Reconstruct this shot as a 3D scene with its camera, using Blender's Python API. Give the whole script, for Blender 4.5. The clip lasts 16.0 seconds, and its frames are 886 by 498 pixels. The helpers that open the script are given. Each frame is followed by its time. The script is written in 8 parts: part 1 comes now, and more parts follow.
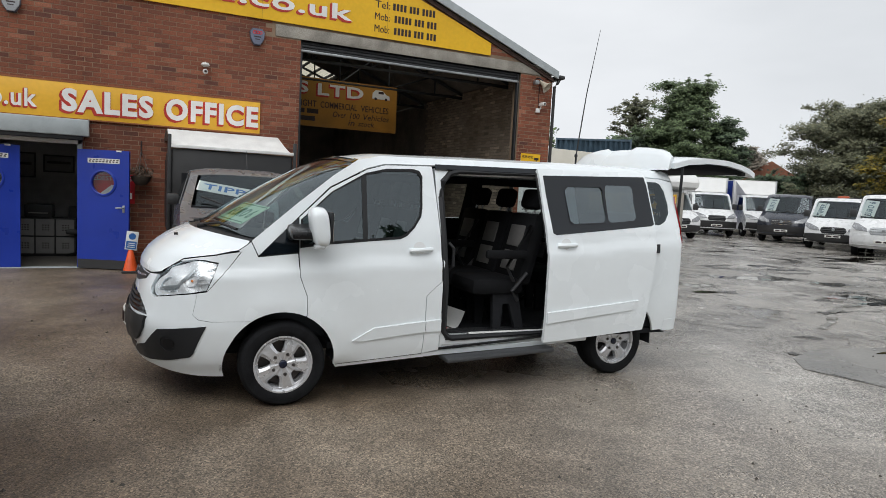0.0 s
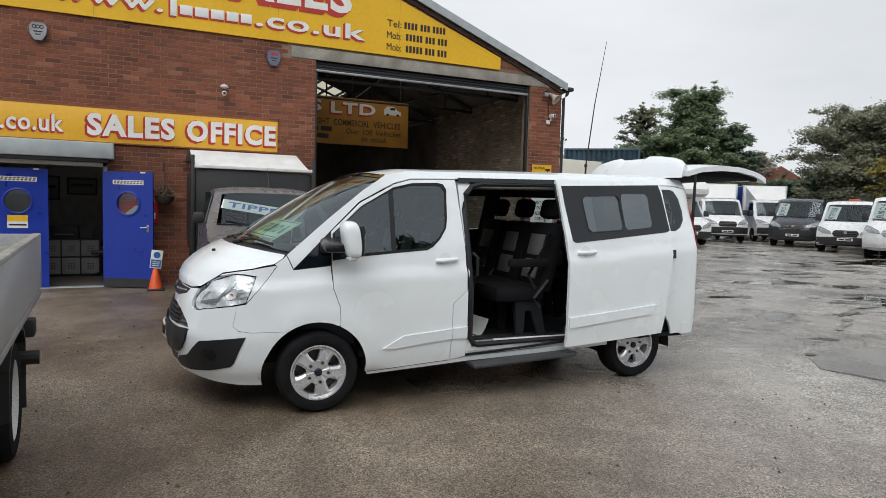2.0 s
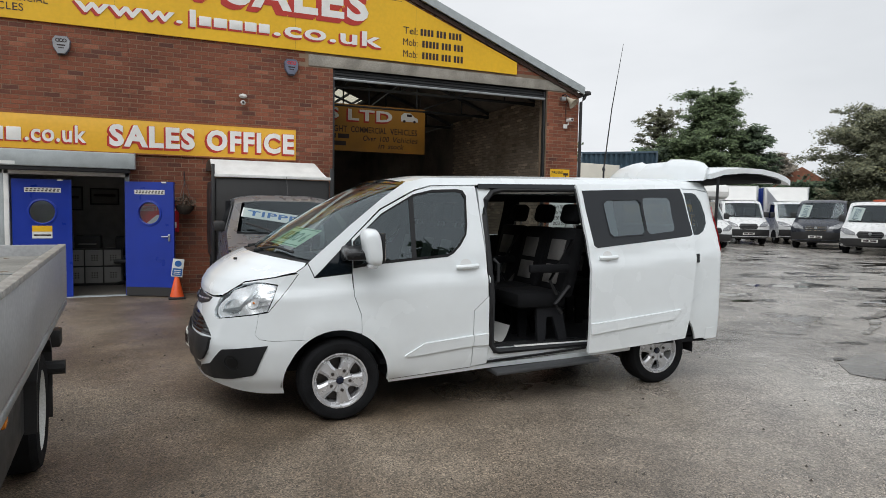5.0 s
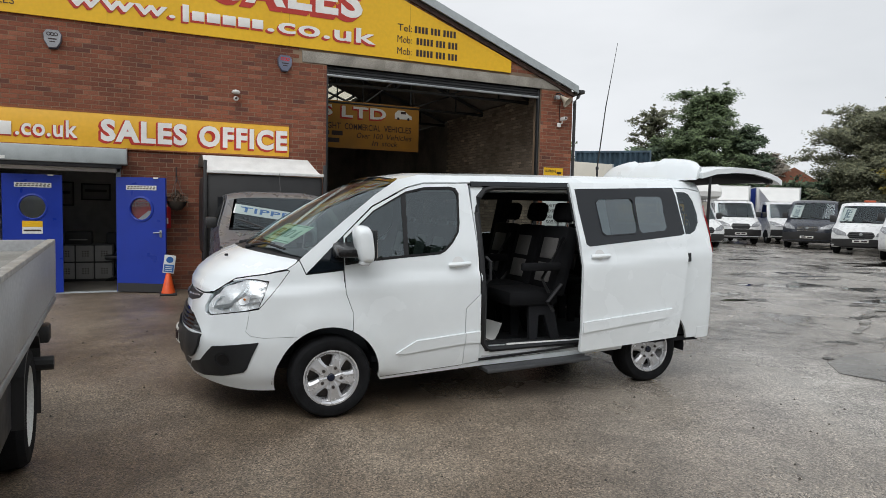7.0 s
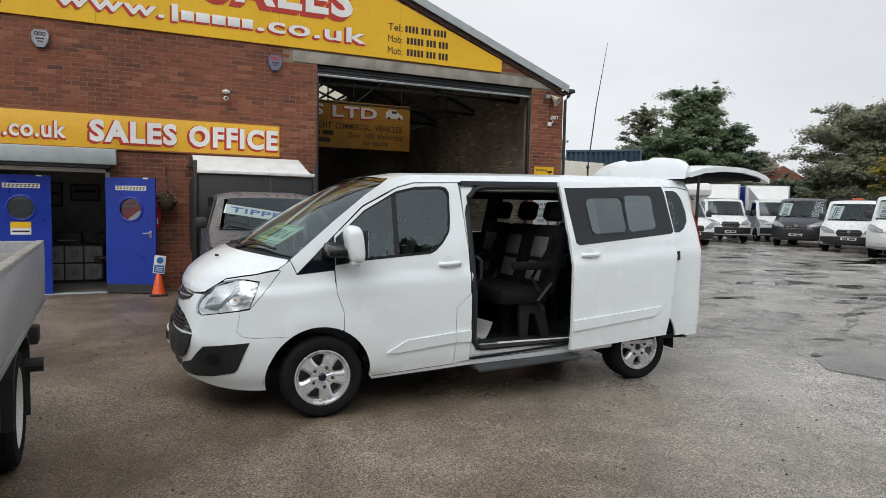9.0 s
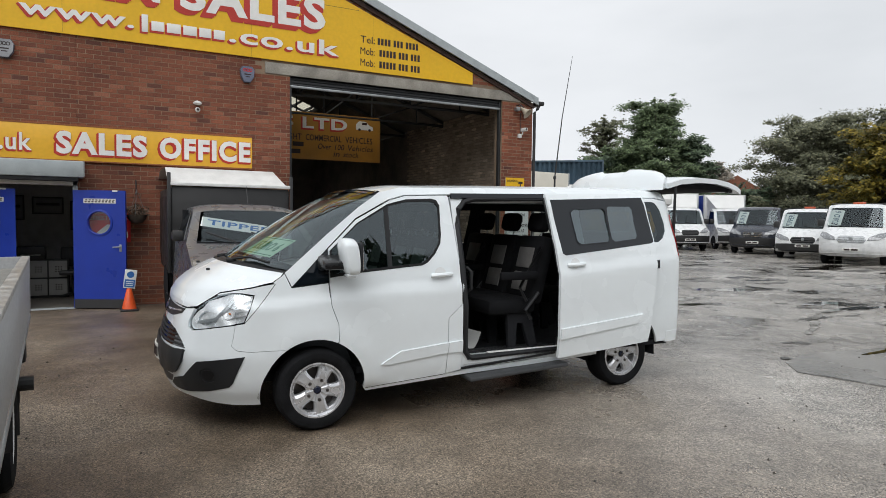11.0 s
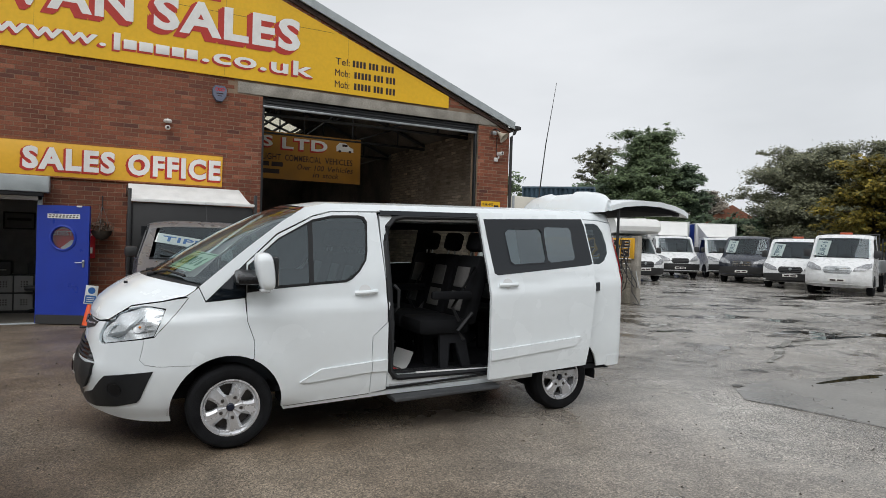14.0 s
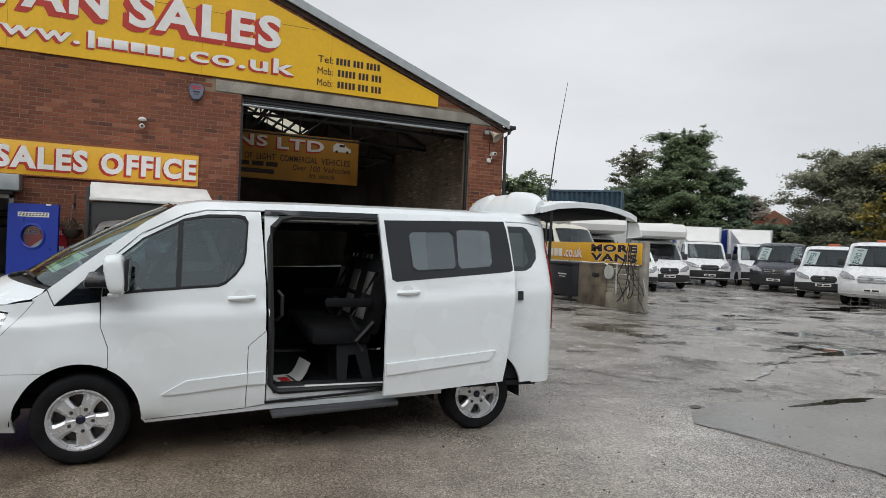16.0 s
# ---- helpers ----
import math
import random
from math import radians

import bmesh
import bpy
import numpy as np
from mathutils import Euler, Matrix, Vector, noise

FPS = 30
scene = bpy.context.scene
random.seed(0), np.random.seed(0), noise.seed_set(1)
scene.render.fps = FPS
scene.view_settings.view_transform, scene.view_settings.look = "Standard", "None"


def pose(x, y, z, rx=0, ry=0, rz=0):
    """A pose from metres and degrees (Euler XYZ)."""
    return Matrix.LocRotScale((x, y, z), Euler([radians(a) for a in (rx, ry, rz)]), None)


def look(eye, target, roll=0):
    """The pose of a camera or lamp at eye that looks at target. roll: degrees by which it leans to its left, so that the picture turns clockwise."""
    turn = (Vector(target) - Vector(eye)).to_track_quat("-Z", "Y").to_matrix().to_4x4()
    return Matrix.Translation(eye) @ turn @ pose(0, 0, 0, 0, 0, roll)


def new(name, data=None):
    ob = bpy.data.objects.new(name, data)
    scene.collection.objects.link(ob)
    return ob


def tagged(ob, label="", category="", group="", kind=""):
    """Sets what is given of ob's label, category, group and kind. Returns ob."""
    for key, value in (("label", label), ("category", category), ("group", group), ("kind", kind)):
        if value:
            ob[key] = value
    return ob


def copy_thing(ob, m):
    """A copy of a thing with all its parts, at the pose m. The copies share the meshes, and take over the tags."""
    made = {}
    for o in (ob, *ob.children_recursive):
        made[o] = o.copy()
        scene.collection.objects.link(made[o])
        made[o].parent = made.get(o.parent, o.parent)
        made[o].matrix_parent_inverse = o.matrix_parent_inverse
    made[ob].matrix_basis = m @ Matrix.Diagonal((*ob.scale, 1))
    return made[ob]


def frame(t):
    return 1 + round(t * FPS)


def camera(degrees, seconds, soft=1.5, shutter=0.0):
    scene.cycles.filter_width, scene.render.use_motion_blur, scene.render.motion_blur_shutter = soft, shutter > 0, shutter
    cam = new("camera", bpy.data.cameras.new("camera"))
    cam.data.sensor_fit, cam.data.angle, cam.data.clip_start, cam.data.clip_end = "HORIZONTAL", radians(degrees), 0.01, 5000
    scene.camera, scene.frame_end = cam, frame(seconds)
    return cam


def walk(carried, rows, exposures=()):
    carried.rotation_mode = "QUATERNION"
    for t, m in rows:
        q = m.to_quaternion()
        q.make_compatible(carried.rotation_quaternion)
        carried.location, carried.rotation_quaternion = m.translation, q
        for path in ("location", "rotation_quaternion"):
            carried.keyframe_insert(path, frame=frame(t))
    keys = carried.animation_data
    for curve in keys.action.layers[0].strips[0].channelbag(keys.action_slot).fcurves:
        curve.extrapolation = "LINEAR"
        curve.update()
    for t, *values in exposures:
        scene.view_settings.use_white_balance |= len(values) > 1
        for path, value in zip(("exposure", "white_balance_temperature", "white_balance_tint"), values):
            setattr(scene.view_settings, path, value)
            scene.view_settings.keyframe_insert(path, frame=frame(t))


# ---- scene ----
cam = camera(69.5, 16.0, soft=0.7)
PATH = [
    (0, (-0.91, -4.374, 1.592), (-0.046, -2.58, 1.414), 3.0),
    (0.5, (-1.131, -4.407, 1.582), (-0.267, -2.609, 1.442), 1.0),
    (1, (-1.167, -4.457, 1.582), (-0.305, -2.663, 1.389), 1.9),
    (1.5, (-1.109, -4.496, 1.582), (-0.266, -2.689, 1.422), 1.7),
    (2, (-1.105, -4.505, 1.582), (-0.267, -2.694, 1.443), 1.6),
    (2.5, (-1.127, -4.496, 1.589), (-0.274, -2.691, 1.47), 1.8),
    (3, (-1.117, -4.513, 1.585), (-0.247, -2.717, 1.447), 0.1),
    (3.5, (-1.126, -4.509, 1.578), (-0.307, -2.689, 1.452), 1.4),
    (4, (-1.13, -4.492, 1.584), (-0.312, -2.671, 1.464), 1.4),
    (6.5, (-1.106, -4.469, 1.59), (-0.367, -2.615, 1.459), 0.0),
    (7, (-1.109, -4.472, 1.585), (-0.301, -2.647, 1.456), 1.3),
    (7.5, (-1.113, -4.49, 1.589), (-0.239, -2.696, 1.451), 1.3),
    (8, (-1.11, -4.498, 1.585), (-0.233, -2.706, 1.45), 0.5),
    (8.5, (-1.112, -4.488, 1.582), (-0.294, -2.668, 1.458), 0.8),
    (9, (-1.107, -4.491, 1.588), (-0.276, -2.677, 1.457), 1.1),
    (11.5, (-1.366, -4.442, 1.599), (-0.419, -2.682, 1.506), 0.7),
    (12, (-1.351, -4.43, 1.587), (-0.421, -2.66, 1.503), 1.3),
    (12.5, (-1.315, -4.418, 1.575), (-0.423, -2.628, 1.54), 1.6),
    (13, (-1.241, -4.517, 1.587), (-0.29, -2.758, 1.629), 0.6),
    (13.5, (-1.027, -4.625, 1.588), (-0.091, -2.858, 1.572), 1.4),
    (14, (-0.793, -4.681, 1.552), (0.141, -2.912, 1.533), 1.7),
    (14.5, (-0.47, -4.641, 1.575), (0.395, -2.838, 1.59), 1.6),
    (15, (-0.104, -4.784, 1.571), (0.516, -2.882, 1.606), 2.6),
    (15.5, (0.2, -4.853, 1.572), (0.891, -2.976, 1.576), 2.4),
    (16, (0.445, -4.779, 1.595), (1.26, -2.953, 1.581), 2.4),
]
walk(cam, [(t, look(eye, target, roll)) for t, eye, target, roll in PATH],
     exposures=((0, 0.05), (9.0, 0.05), (12.0, 0.07), (13.0, 0.02), (13.8, -0.02), (16.0, -0.08)))

from mathutils.geometry import delaunay_2d_cdt

# ---- world, sun ----
world = bpy.data.worlds.new("overcast")
scene.world = world
world.use_nodes = True
wn, wl = world.node_tree.nodes, world.node_tree.links
wn.clear()
w_out, w_bg = wn.new("ShaderNodeOutputWorld"), wn.new("ShaderNodeBackground")
w_sky, w_sat, w_mix = wn.new("ShaderNodeTexSky"), wn.new("ShaderNodeHueSaturation"), wn.new("ShaderNodeMix")
w_co, w_map, w_noise, w_ramp = wn.new("ShaderNodeTexCoord"), wn.new("ShaderNodeMapping"), wn.new("ShaderNodeTexNoise"), wn.new("ShaderNodeValToRGB")
SUN_ELEV, SUN_AZ = 52.0, 215.0
w_sky.sky_type = "NISHITA"
w_sky.sun_disc = False
w_sky.sun_elevation, w_sky.sun_rotation = radians(SUN_ELEV), radians(SUN_AZ)
w_sat.inputs["Saturation"].default_value = 0.25
w_map.inputs["Scale"].default_value = (1.0, 1.0, 3.2)
w_noise.inputs["Scale"].default_value, w_noise.inputs["Detail"].default_value = 1.7, 5.0
w_noise.inputs["Roughness"].default_value = 0.5
w_ramp.color_ramp.elements[0].position, w_ramp.color_ramp.elements[0].color = 0.30, (7.1, 7.4, 7.75, 1)
w_ramp.color_ramp.elements[1].position, w_ramp.color_ramp.elements[1].color = 0.68, (9.0, 9.25, 9.6, 1)
w_mix.data_type = "RGBA"
w_mix.inputs["Factor"].default_value = 0.88
wl.new(w_co.outputs["Generated"], w_map.inputs["Vector"])
wl.new(w_map.outputs["Vector"], w_noise.inputs["Vector"])
wl.new(w_noise.outputs["Fac"], w_ramp.inputs["Fac"])
wl.new(w_sky.outputs["Color"], w_sat.inputs["Color"])
wl.new(w_sat.outputs["Color"], w_mix.inputs["A"])
wl.new(w_ramp.outputs["Color"], w_mix.inputs["B"])
wl.new(w_mix.outputs["Result"], w_bg.inputs["Color"])
w_bg.inputs["Strength"].default_value = 0.1
wl.new(w_bg.outputs["Background"], w_out.inputs["Surface"])

sun = new("sun", bpy.data.lights.new("sun", "SUN"))
sun.data.energy, sun.data.angle, sun.data.color = 1.55, radians(60), (1.0, 0.998, 0.995)
sun.matrix_basis = look((-30, -40, 62), (0, 0, 0))
scene.view_settings.exposure = 0.05


# ---- materials ----
def nodes_of(name):
    m = bpy.data.materials.new(name)
    m.use_nodes = True
    return m, m.node_tree.nodes, m.node_tree.links, m.node_tree.nodes["Principled BSDF"]


def mat(name, colour, rough=0.6, metal=0.0, vary=0.18, scale=6.0, fine=90.0, bump=0.15, coat=0.0, dirt=None, rand=0.0, spec=0.5, rough_vary=0.12):
    """A painted, cast or woven surface: colour varied at two scales, roughness varied, fine relief."""
    m, n, l, b = nodes_of(name)
    co = n.new("ShaderNodeTexCoord")
    big, small = n.new("ShaderNodeTexNoise"), n.new("ShaderNodeTexNoise")
    big.inputs["Scale"].default_value, big.inputs["Detail"].default_value = scale, 5
    small.inputs["Scale"].default_value, small.inputs["Detail"].default_value = fine, 3
    l.new(co.outputs["Object"], big.inputs["Vector"]), l.new(co.outputs["Object"], small.inputs["Vector"])
    ramp = n.new("ShaderNodeValToRGB")
    dark = dirt or tuple(c * (1 - vary * 1.6) for c in colour)
    ramp.color_ramp.elements[0].position, ramp.color_ramp.elements[0].color = 0.3, (*dark, 1)
    ramp.color_ramp.elements[1].position, ramp.color_ramp.elements[1].color = 0.62, (*colour, 1)
    l.new(big.outputs["Fac"], ramp.inputs["Fac"])
    mul = n.new("ShaderNodeMix")
    mul.data_type, mul.blend_type = "RGBA", "MULTIPLY"
    mul.inputs["Factor"].default_value = min(1.0, vary * 2)
    l.new(ramp.outputs["Color"], mul.inputs["A"])
    sr = n.new("ShaderNodeMapRange")
    sr.inputs["From Min"].default_value, sr.inputs["From Max"].default_value = 0.3, 0.7
    sr.inputs["To Min"].default_value, sr.inputs["To Max"].default_value = 0.6, 1.25
    l.new(small.outputs["Fac"], sr.inputs["Value"])
    l.new(sr.outputs["Result"], mul.inputs["B"])
    last = mul.outputs["Result"]
    if rand:
        info, hv = n.new("ShaderNodeObjectInfo"), n.new("ShaderNodeMapRange")
        hv.inputs["To Min"].default_value, hv.inputs["To Max"].default_value = 1 - rand, 1 + rand
        l.new(info.outputs["Random"], hv.inputs["Value"])
        m2 = n.new("ShaderNodeMix")
        m2.data_type, m2.blend_type = "RGBA", "MULTIPLY"
        m2.inputs["Factor"].default_value = 1
        l.new(last, m2.inputs["A"]), l.new(hv.outputs["Result"], m2.inputs["B"])
        last = m2.outputs["Result"]
    l.new(last, b.inputs["Base Color"])
    rr = n.new("ShaderNodeMapRange")
    rr.inputs["From Min"].default_value, rr.inputs["From Max"].default_value = 0.3, 0.7
    rr.inputs["To Min"].default_value, rr.inputs["To Max"].default_value = max(0.02, rough - rough_vary), min(1, rough + rough_vary)
    l.new(big.outputs["Fac"], rr.inputs["Value"])
    l.new(rr.outputs["Result"], b.inputs["Roughness"])
    b.inputs["Metallic"].default_value = metal
    b.inputs["Specular IOR Level"].default_value = spec
    b.inputs["Coat Weight"].default_value = coat
    b.inputs["Coat Roughness"].default_value = 0.04
    if bump:
        bp = n.new("ShaderNodeBump")
        bp.inputs["Strength"].default_value, bp.inputs["Distance"].default_value = bump, 0.004
        l.new(small.outputs["Fac"], bp.inputs["Height"]), l.new(bp.outputs["Normal"], b.inputs["Normal"])
    return m


def glass_mat(name, tint, gloss_min=0.05, gloss_max=0.85, rough=0.0):
    """Thin sheet glass: tinted see-through, reflecting more at a glancing angle."""
    m, n, l, b = nodes_of(name)
    n.remove(b)
    tr, gl, mx, fr, mr = n.new("ShaderNodeBsdfTransparent"), n.new("ShaderNodeBsdfGlossy"), n.new("ShaderNodeMixShader"), n.new("ShaderNodeLayerWeight"), n.new("ShaderNodeMapRange")
    tr.inputs["Color"].default_value = (*tint, 1)
    gl.inputs["Roughness"].default_value = rough
    gl.inputs["Color"].default_value = (0.84, 0.95, 1.0, 1)
    fr.inputs["Blend"].default_value = 0.25
    mr.inputs["To Min"].default_value, mr.inputs["To Max"].default_value = gloss_min, gloss_max
    l.new(fr.outputs["Fresnel"], mr.inputs["Value"]), l.new(mr.outputs["Result"], mx.inputs["Fac"])
    l.new(tr.outputs["BSDF"], mx.inputs[1]), l.new(gl.outputs["BSDF"], mx.inputs[2])
    l.new(mx.outputs["Shader"], n["Material Output"].inputs["Surface"])
    return m


def brick_mat(name, by_object, tone=None):
    m, n, l, b = nodes_of(name)
    src = n.new("ShaderNodeObjectInfo" if by_object else "ShaderNodeNewGeometry")
    rnd = src.outputs["Random" if by_object else "Random Per Island"]
    ramp = n.new("ShaderNodeValToRGB")
    stops = [(0.0, (0.110, 0.040, 0.028)), (0.08, (0.175, 0.055, 0.031)), (0.5, (0.222, 0.069, 0.036)), (0.92, (0.262, 0.085, 0.044)), (1.0, (0.33, 0.132, 0.078))]
    while len(ramp.color_ramp.elements) < len(stops):
        ramp.color_ramp.elements.new(0.5)
    for e, (p, c) in zip(ramp.color_ramp.elements, stops):
        e.position, e.color = p, (*c, 1)
    if tone:
        for e in ramp.color_ramp.elements:
            k = sum(e.color[:3]) / 0.38
            e.color = (*(k * q for q in tone), 1)
    l.new(rnd, ramp.inputs["Fac"])
    geo, big, fine = n.new("ShaderNodeNewGeometry"), n.new("ShaderNodeTexNoise"), n.new("ShaderNodeTexNoise")
    big.inputs["Scale"].default_value, big.inputs["Detail"].default_value = 0.8, 6
    fine.inputs["Scale"].default_value, fine.inputs["Detail"].default_value = 55, 4
    l.new(geo.outputs["Position"], big.inputs["Vector"]), l.new(geo.outputs["Position"], fine.inputs["Vector"])
    sr, fr = n.new("ShaderNodeMapRange"), n.new("ShaderNodeMapRange")
    sr.inputs["From Min"].default_value, sr.inputs["From Max"].default_value, sr.inputs["To Min"].default_value, sr.inputs["To Max"].default_value = 0.3, 0.7, 0.62, 1.2
    fr.inputs["From Min"].default_value, fr.inputs["From Max"].default_value, fr.inputs["To Min"].default_value, fr.inputs["To Max"].default_value = 0.3, 0.7, 0.7, 1.25
    l.new(big.outputs["Fac"], sr.inputs["Value"]), l.new(fine.outputs["Fac"], fr.inputs["Value"])
    last = ramp.outputs["Color"]
    for k in (sr, fr):
        mx = n.new("ShaderNodeMix")
        mx.data_type, mx.blend_type = "RGBA", "MULTIPLY"
        mx.inputs["Factor"].default_value = 1
        l.new(last, mx.inputs["A"]), l.new(k.outputs["Result"], mx.inputs["B"])
        last = mx.outputs["Result"]
    l.new(last, b.inputs["Base Color"])
    b.inputs["Roughness"].default_value = 0.85
    bp = n.new("ShaderNodeBump")
    bp.inputs["Strength"].default_value, bp.inputs["Distance"].default_value = 0.5, 0.004
    l.new(fine.outputs["Fac"], bp.inputs["Height"]), l.new(bp.outputs["Normal"], b.inputs["Normal"])
    return m


def ground_mat(name):
    """Wet tarmac with pale stone chips, worn brown by the office, greyer and wetter across the yard."""
    m, n, l, b = nodes_of(name)
    geo = n.new("ShaderNodeNewGeometry")
    pos = geo.outputs["Position"]

    def tex(scale, detail=5, rough=0.55):
        t = n.new("ShaderNodeTexNoise")
        t.inputs["Scale"].default_value, t.inputs["Detail"].default_value, t.inputs["Roughness"].default_value = scale, detail, rough
        l.new(pos, t.inputs["Vector"])
        return t.outputs["Fac"]

    def ramp(fac, stops):
        r = n.new("ShaderNodeValToRGB")
        while len(r.color_ramp.elements) < len(stops):
            r.color_ramp.elements.new(0.5)
        for e, (p, c) in zip(r.color_ramp.elements, stops):
            e.position, e.color = p, (*c, 1) if len(c) == 3 else c
        l.new(fac, r.inputs["Fac"])
        return r.outputs["Color"]

    def mix(a, c, fac, mode="MIX"):
        x = n.new("ShaderNodeMix")
        x.data_type, x.blend_type = "RGBA", mode
        if isinstance(fac, float):
            x.inputs["Factor"].default_value = fac
        else:
            l.new(fac, x.inputs["Factor"])
        l.new(a, x.inputs["A"]), l.new(c, x.inputs["B"])
        return x.outputs["Result"]

    sep = n.new("ShaderNodeSeparateXYZ")
    l.new(pos, sep.inputs["Vector"])
    yard = n.new("ShaderNodeMapRange")
    yard.inputs["From Min"].default_value, yard.inputs["From Max"].default_value = 0.6, 5.0
    l.new(sep.outputs["X"], yard.inputs["Value"])
    warm = ramp(tex(0.55, 6, 0.6), [(0.34, (0.082, 0.062, 0.043)), (0.5, (0.165, 0.132, 0.099)), (0.68, (0.250, 0.212, 0.168))])
    grey = ramp(tex(0.35, 7, 0.62), [(0.30, (0.165, 0.157, 0.147)), (0.5, (0.320, 0.307, 0.290)), (0.7, (0.48, 0.466, 0.445))])
    base = mix(warm, grey, yard.outputs["Result"])
    chips = n.new("ShaderNodeTexVoronoi")
    chips.inputs["Scale"].default_value = 115
    l.new(pos, chips.inputs["Vector"])
    chipc = ramp(chips.outputs["Color"], [(0.0, (0.06, 0.058, 0.055)), (0.35, (0.66, 0.65, 0.62)), (0.6, (1.22, 1.19, 1.14)), (0.8, (1.75, 1.69, 1.62)), (1.0, (3.1, 2.98, 2.8))])
    base = mix(base, chipc, 0.85, "MULTIPLY")
    base = mix(base, ramp(tex(2.6, 6, 0.7), [(0.3, (0.70, 0.70, 0.70)), (0.65, (1.10, 1.09, 1.08))]), 1.0, "MULTIPLY")

    def span(fac, f0, f1, t0, t1):
        r = n.new("ShaderNodeMapRange")
        for key, v in (("From Min", f0), ("From Max", f1), ("To Min", t0), ("To Max", t1)):
            r.inputs[key].default_value = v
        l.new(fac, r.inputs["Value"])
        return r.outputs["Result"]

    def calc(op, a, c):
        q = n.new("ShaderNodeMath")
        q.operation = op
        for i, v in enumerate((a, c)):
            if isinstance(v, float):
                q.inputs[i].default_value = v
            else:
                l.new(v, q.inputs[i])
        return q.outputs["Value"]

    # rain lying in the hollows of the broken yard, with muddy margins
    hollow = tex(0.62, 8, 0.66)
    out_there = span(sep.outputs["X"], 5.0, 8.5, 0.0, 1.0)
    mud = calc("MULTIPLY", span(hollow, 0.462, 0.425, 0.0, 1.0), out_there)
    pool = calc("MULTIPLY", span(hollow, 0.418, 0.402, 0.0, 1.0), out_there)
    base = mix(base, ramp(tex(9.0), [(0.3, (0.050, 0.042, 0.033)), (0.7, (0.085, 0.074, 0.060))]), mud)
    l.new(base, b.inputs["Base Color"])
    wet = span(tex(0.42, 5), 0.40, 0.62, 0.13, 0.37)
    dry = span(sep.outputs["X"], -0.3, 2.8, 0.24, 0.0)
    rough = calc("ADD", wet, dry)
    rough = calc("MULTIPLY", rough, calc("SUBTRACT", 1.0, calc("MULTIPLY", pool, 0.9)))
    l.new(rough, b.inputs["Roughness"])
    b.inputs["Specular IOR Level"].default_value = 0.5
    bp, bp2 = n.new("ShaderNodeBump"), n.new("ShaderNodeBump")
    bp.inputs["Distance"].default_value, bp2.inputs["Distance"].default_value = 0.004, 0.03
    still = calc("SUBTRACT", 1.0, pool)
    l.new(calc("MULTIPLY", still, 0.5), bp.inputs["Strength"]), l.new(calc("MULTIPLY", still, 0.5), bp2.inputs["Strength"])
    l.new(chips.outputs["Distance"], bp.inputs["Height"])
    l.new(tex(1.3, 4), bp2.inputs["Height"])
    l.new(bp2.outputs["Normal"], bp.inputs["Normal"]), l.new(bp.outputs["Normal"], b.inputs["Normal"])
    return m


M_BRICK_A, M_BRICK_B = brick_mat("brick_single", True), brick_mat("brick_course", False)
M_BRICK_DUSTY = brick_mat("dusty_inner_brick", False, (0.50, 0.40, 0.31))
# dark colour standing for the shade on the brick under the barge boards
M_VERGE_SHADE = mat("verge_shade", (0.085, 0.052, 0.042), 0.9, vary=0.4, scale=9, fine=40, bump=0.5)
M_MORTAR = mat("mortar", (0.285, 0.200, 0.135), 0.9, vary=0.2, scale=3, bump=0.4)
M_GROUND = ground_mat("wet_tarmac")
M_CONCRETE = mat("stained_concrete", (0.36, 0.335, 0.29), 0.85, vary=0.3, scale=2.5, fine=60, bump=0.3)
M_YELLOW = mat("yellow_board", (0.82, 0.475, 0.010), 0.42, vary=0.07, scale=0.8, fine=14, bump=0.03)
M_YELLOW2 = mat("pale_yellow_board", (0.83, 0.455, 0.035), 0.42, vary=0.07, scale=0.9, fine=14, bump=0.03)
M_LETTER = mat("white_letter", (0.82, 0.81, 0.78), 0.45, vary=0.06, bump=0.02)
M_RED = mat("red_letter_shade", (0.50, 0.035, 0.022), 0.45, vary=0.1, bump=0.02)
M_INK = mat("black_letter", (0.03, 0.016, 0.016), 0.5, vary=0.1, bump=0.02)
M_BLUE = mat("blue_gloss_paint", (0.004, 0.032, 0.34), 0.36, vary=0.10, scale=2.5, bump=0.05)
M_BLACK = mat("black_plastic", (0.028, 0.028, 0.029), 0.5, vary=0.15, bump=0.1)
M_DARKSTEEL = mat("dark_steel", (0.05, 0.052, 0.055), 0.5, 0.6, vary=0.2, bump=0.1)
M_GALV = mat("galvanised_steel", (0.42, 0.44, 0.45), 0.42, 0.75, vary=0.2, scale=4, bump=0.08)
M_GREYPAINT = mat("grey_painted_steel", (0.40, 0.44, 0.45), 0.45, vary=0.12, bump=0.04)
M_WHITEPAINT = mat("white_paint", (0.78, 0.78, 0.76), 0.45, vary=0.08, bump=0.04)
M_OLDWHITE = mat("weathered_white", (0.66, 0.66, 0.63), 0.6, vary=0.18, scale=2, bump=0.08)
M_INNER = mat("sooty_blockwork", (0.27, 0.23, 0.195), 0.9, vary=0.3, scale=1.5, fine=20, bump=0.3)
M_ROOF = mat("cement_sheet", (0.25, 0.25, 0.24), 0.85, vary=0.25, scale=1.2, bump=0.2)
M_OFFICE = mat("office_wall", (0.55, 0.55, 0.53), 0.7, vary=0.1, bump=0.05)
M_PANE = glass_mat("window_glass", (0.75, 0.8, 0.8), 0.06, 0.9)
M_PAPER = mat("paper", (0.74, 0.76, 0.74), 0.7, vary=0.05, bump=0.0)
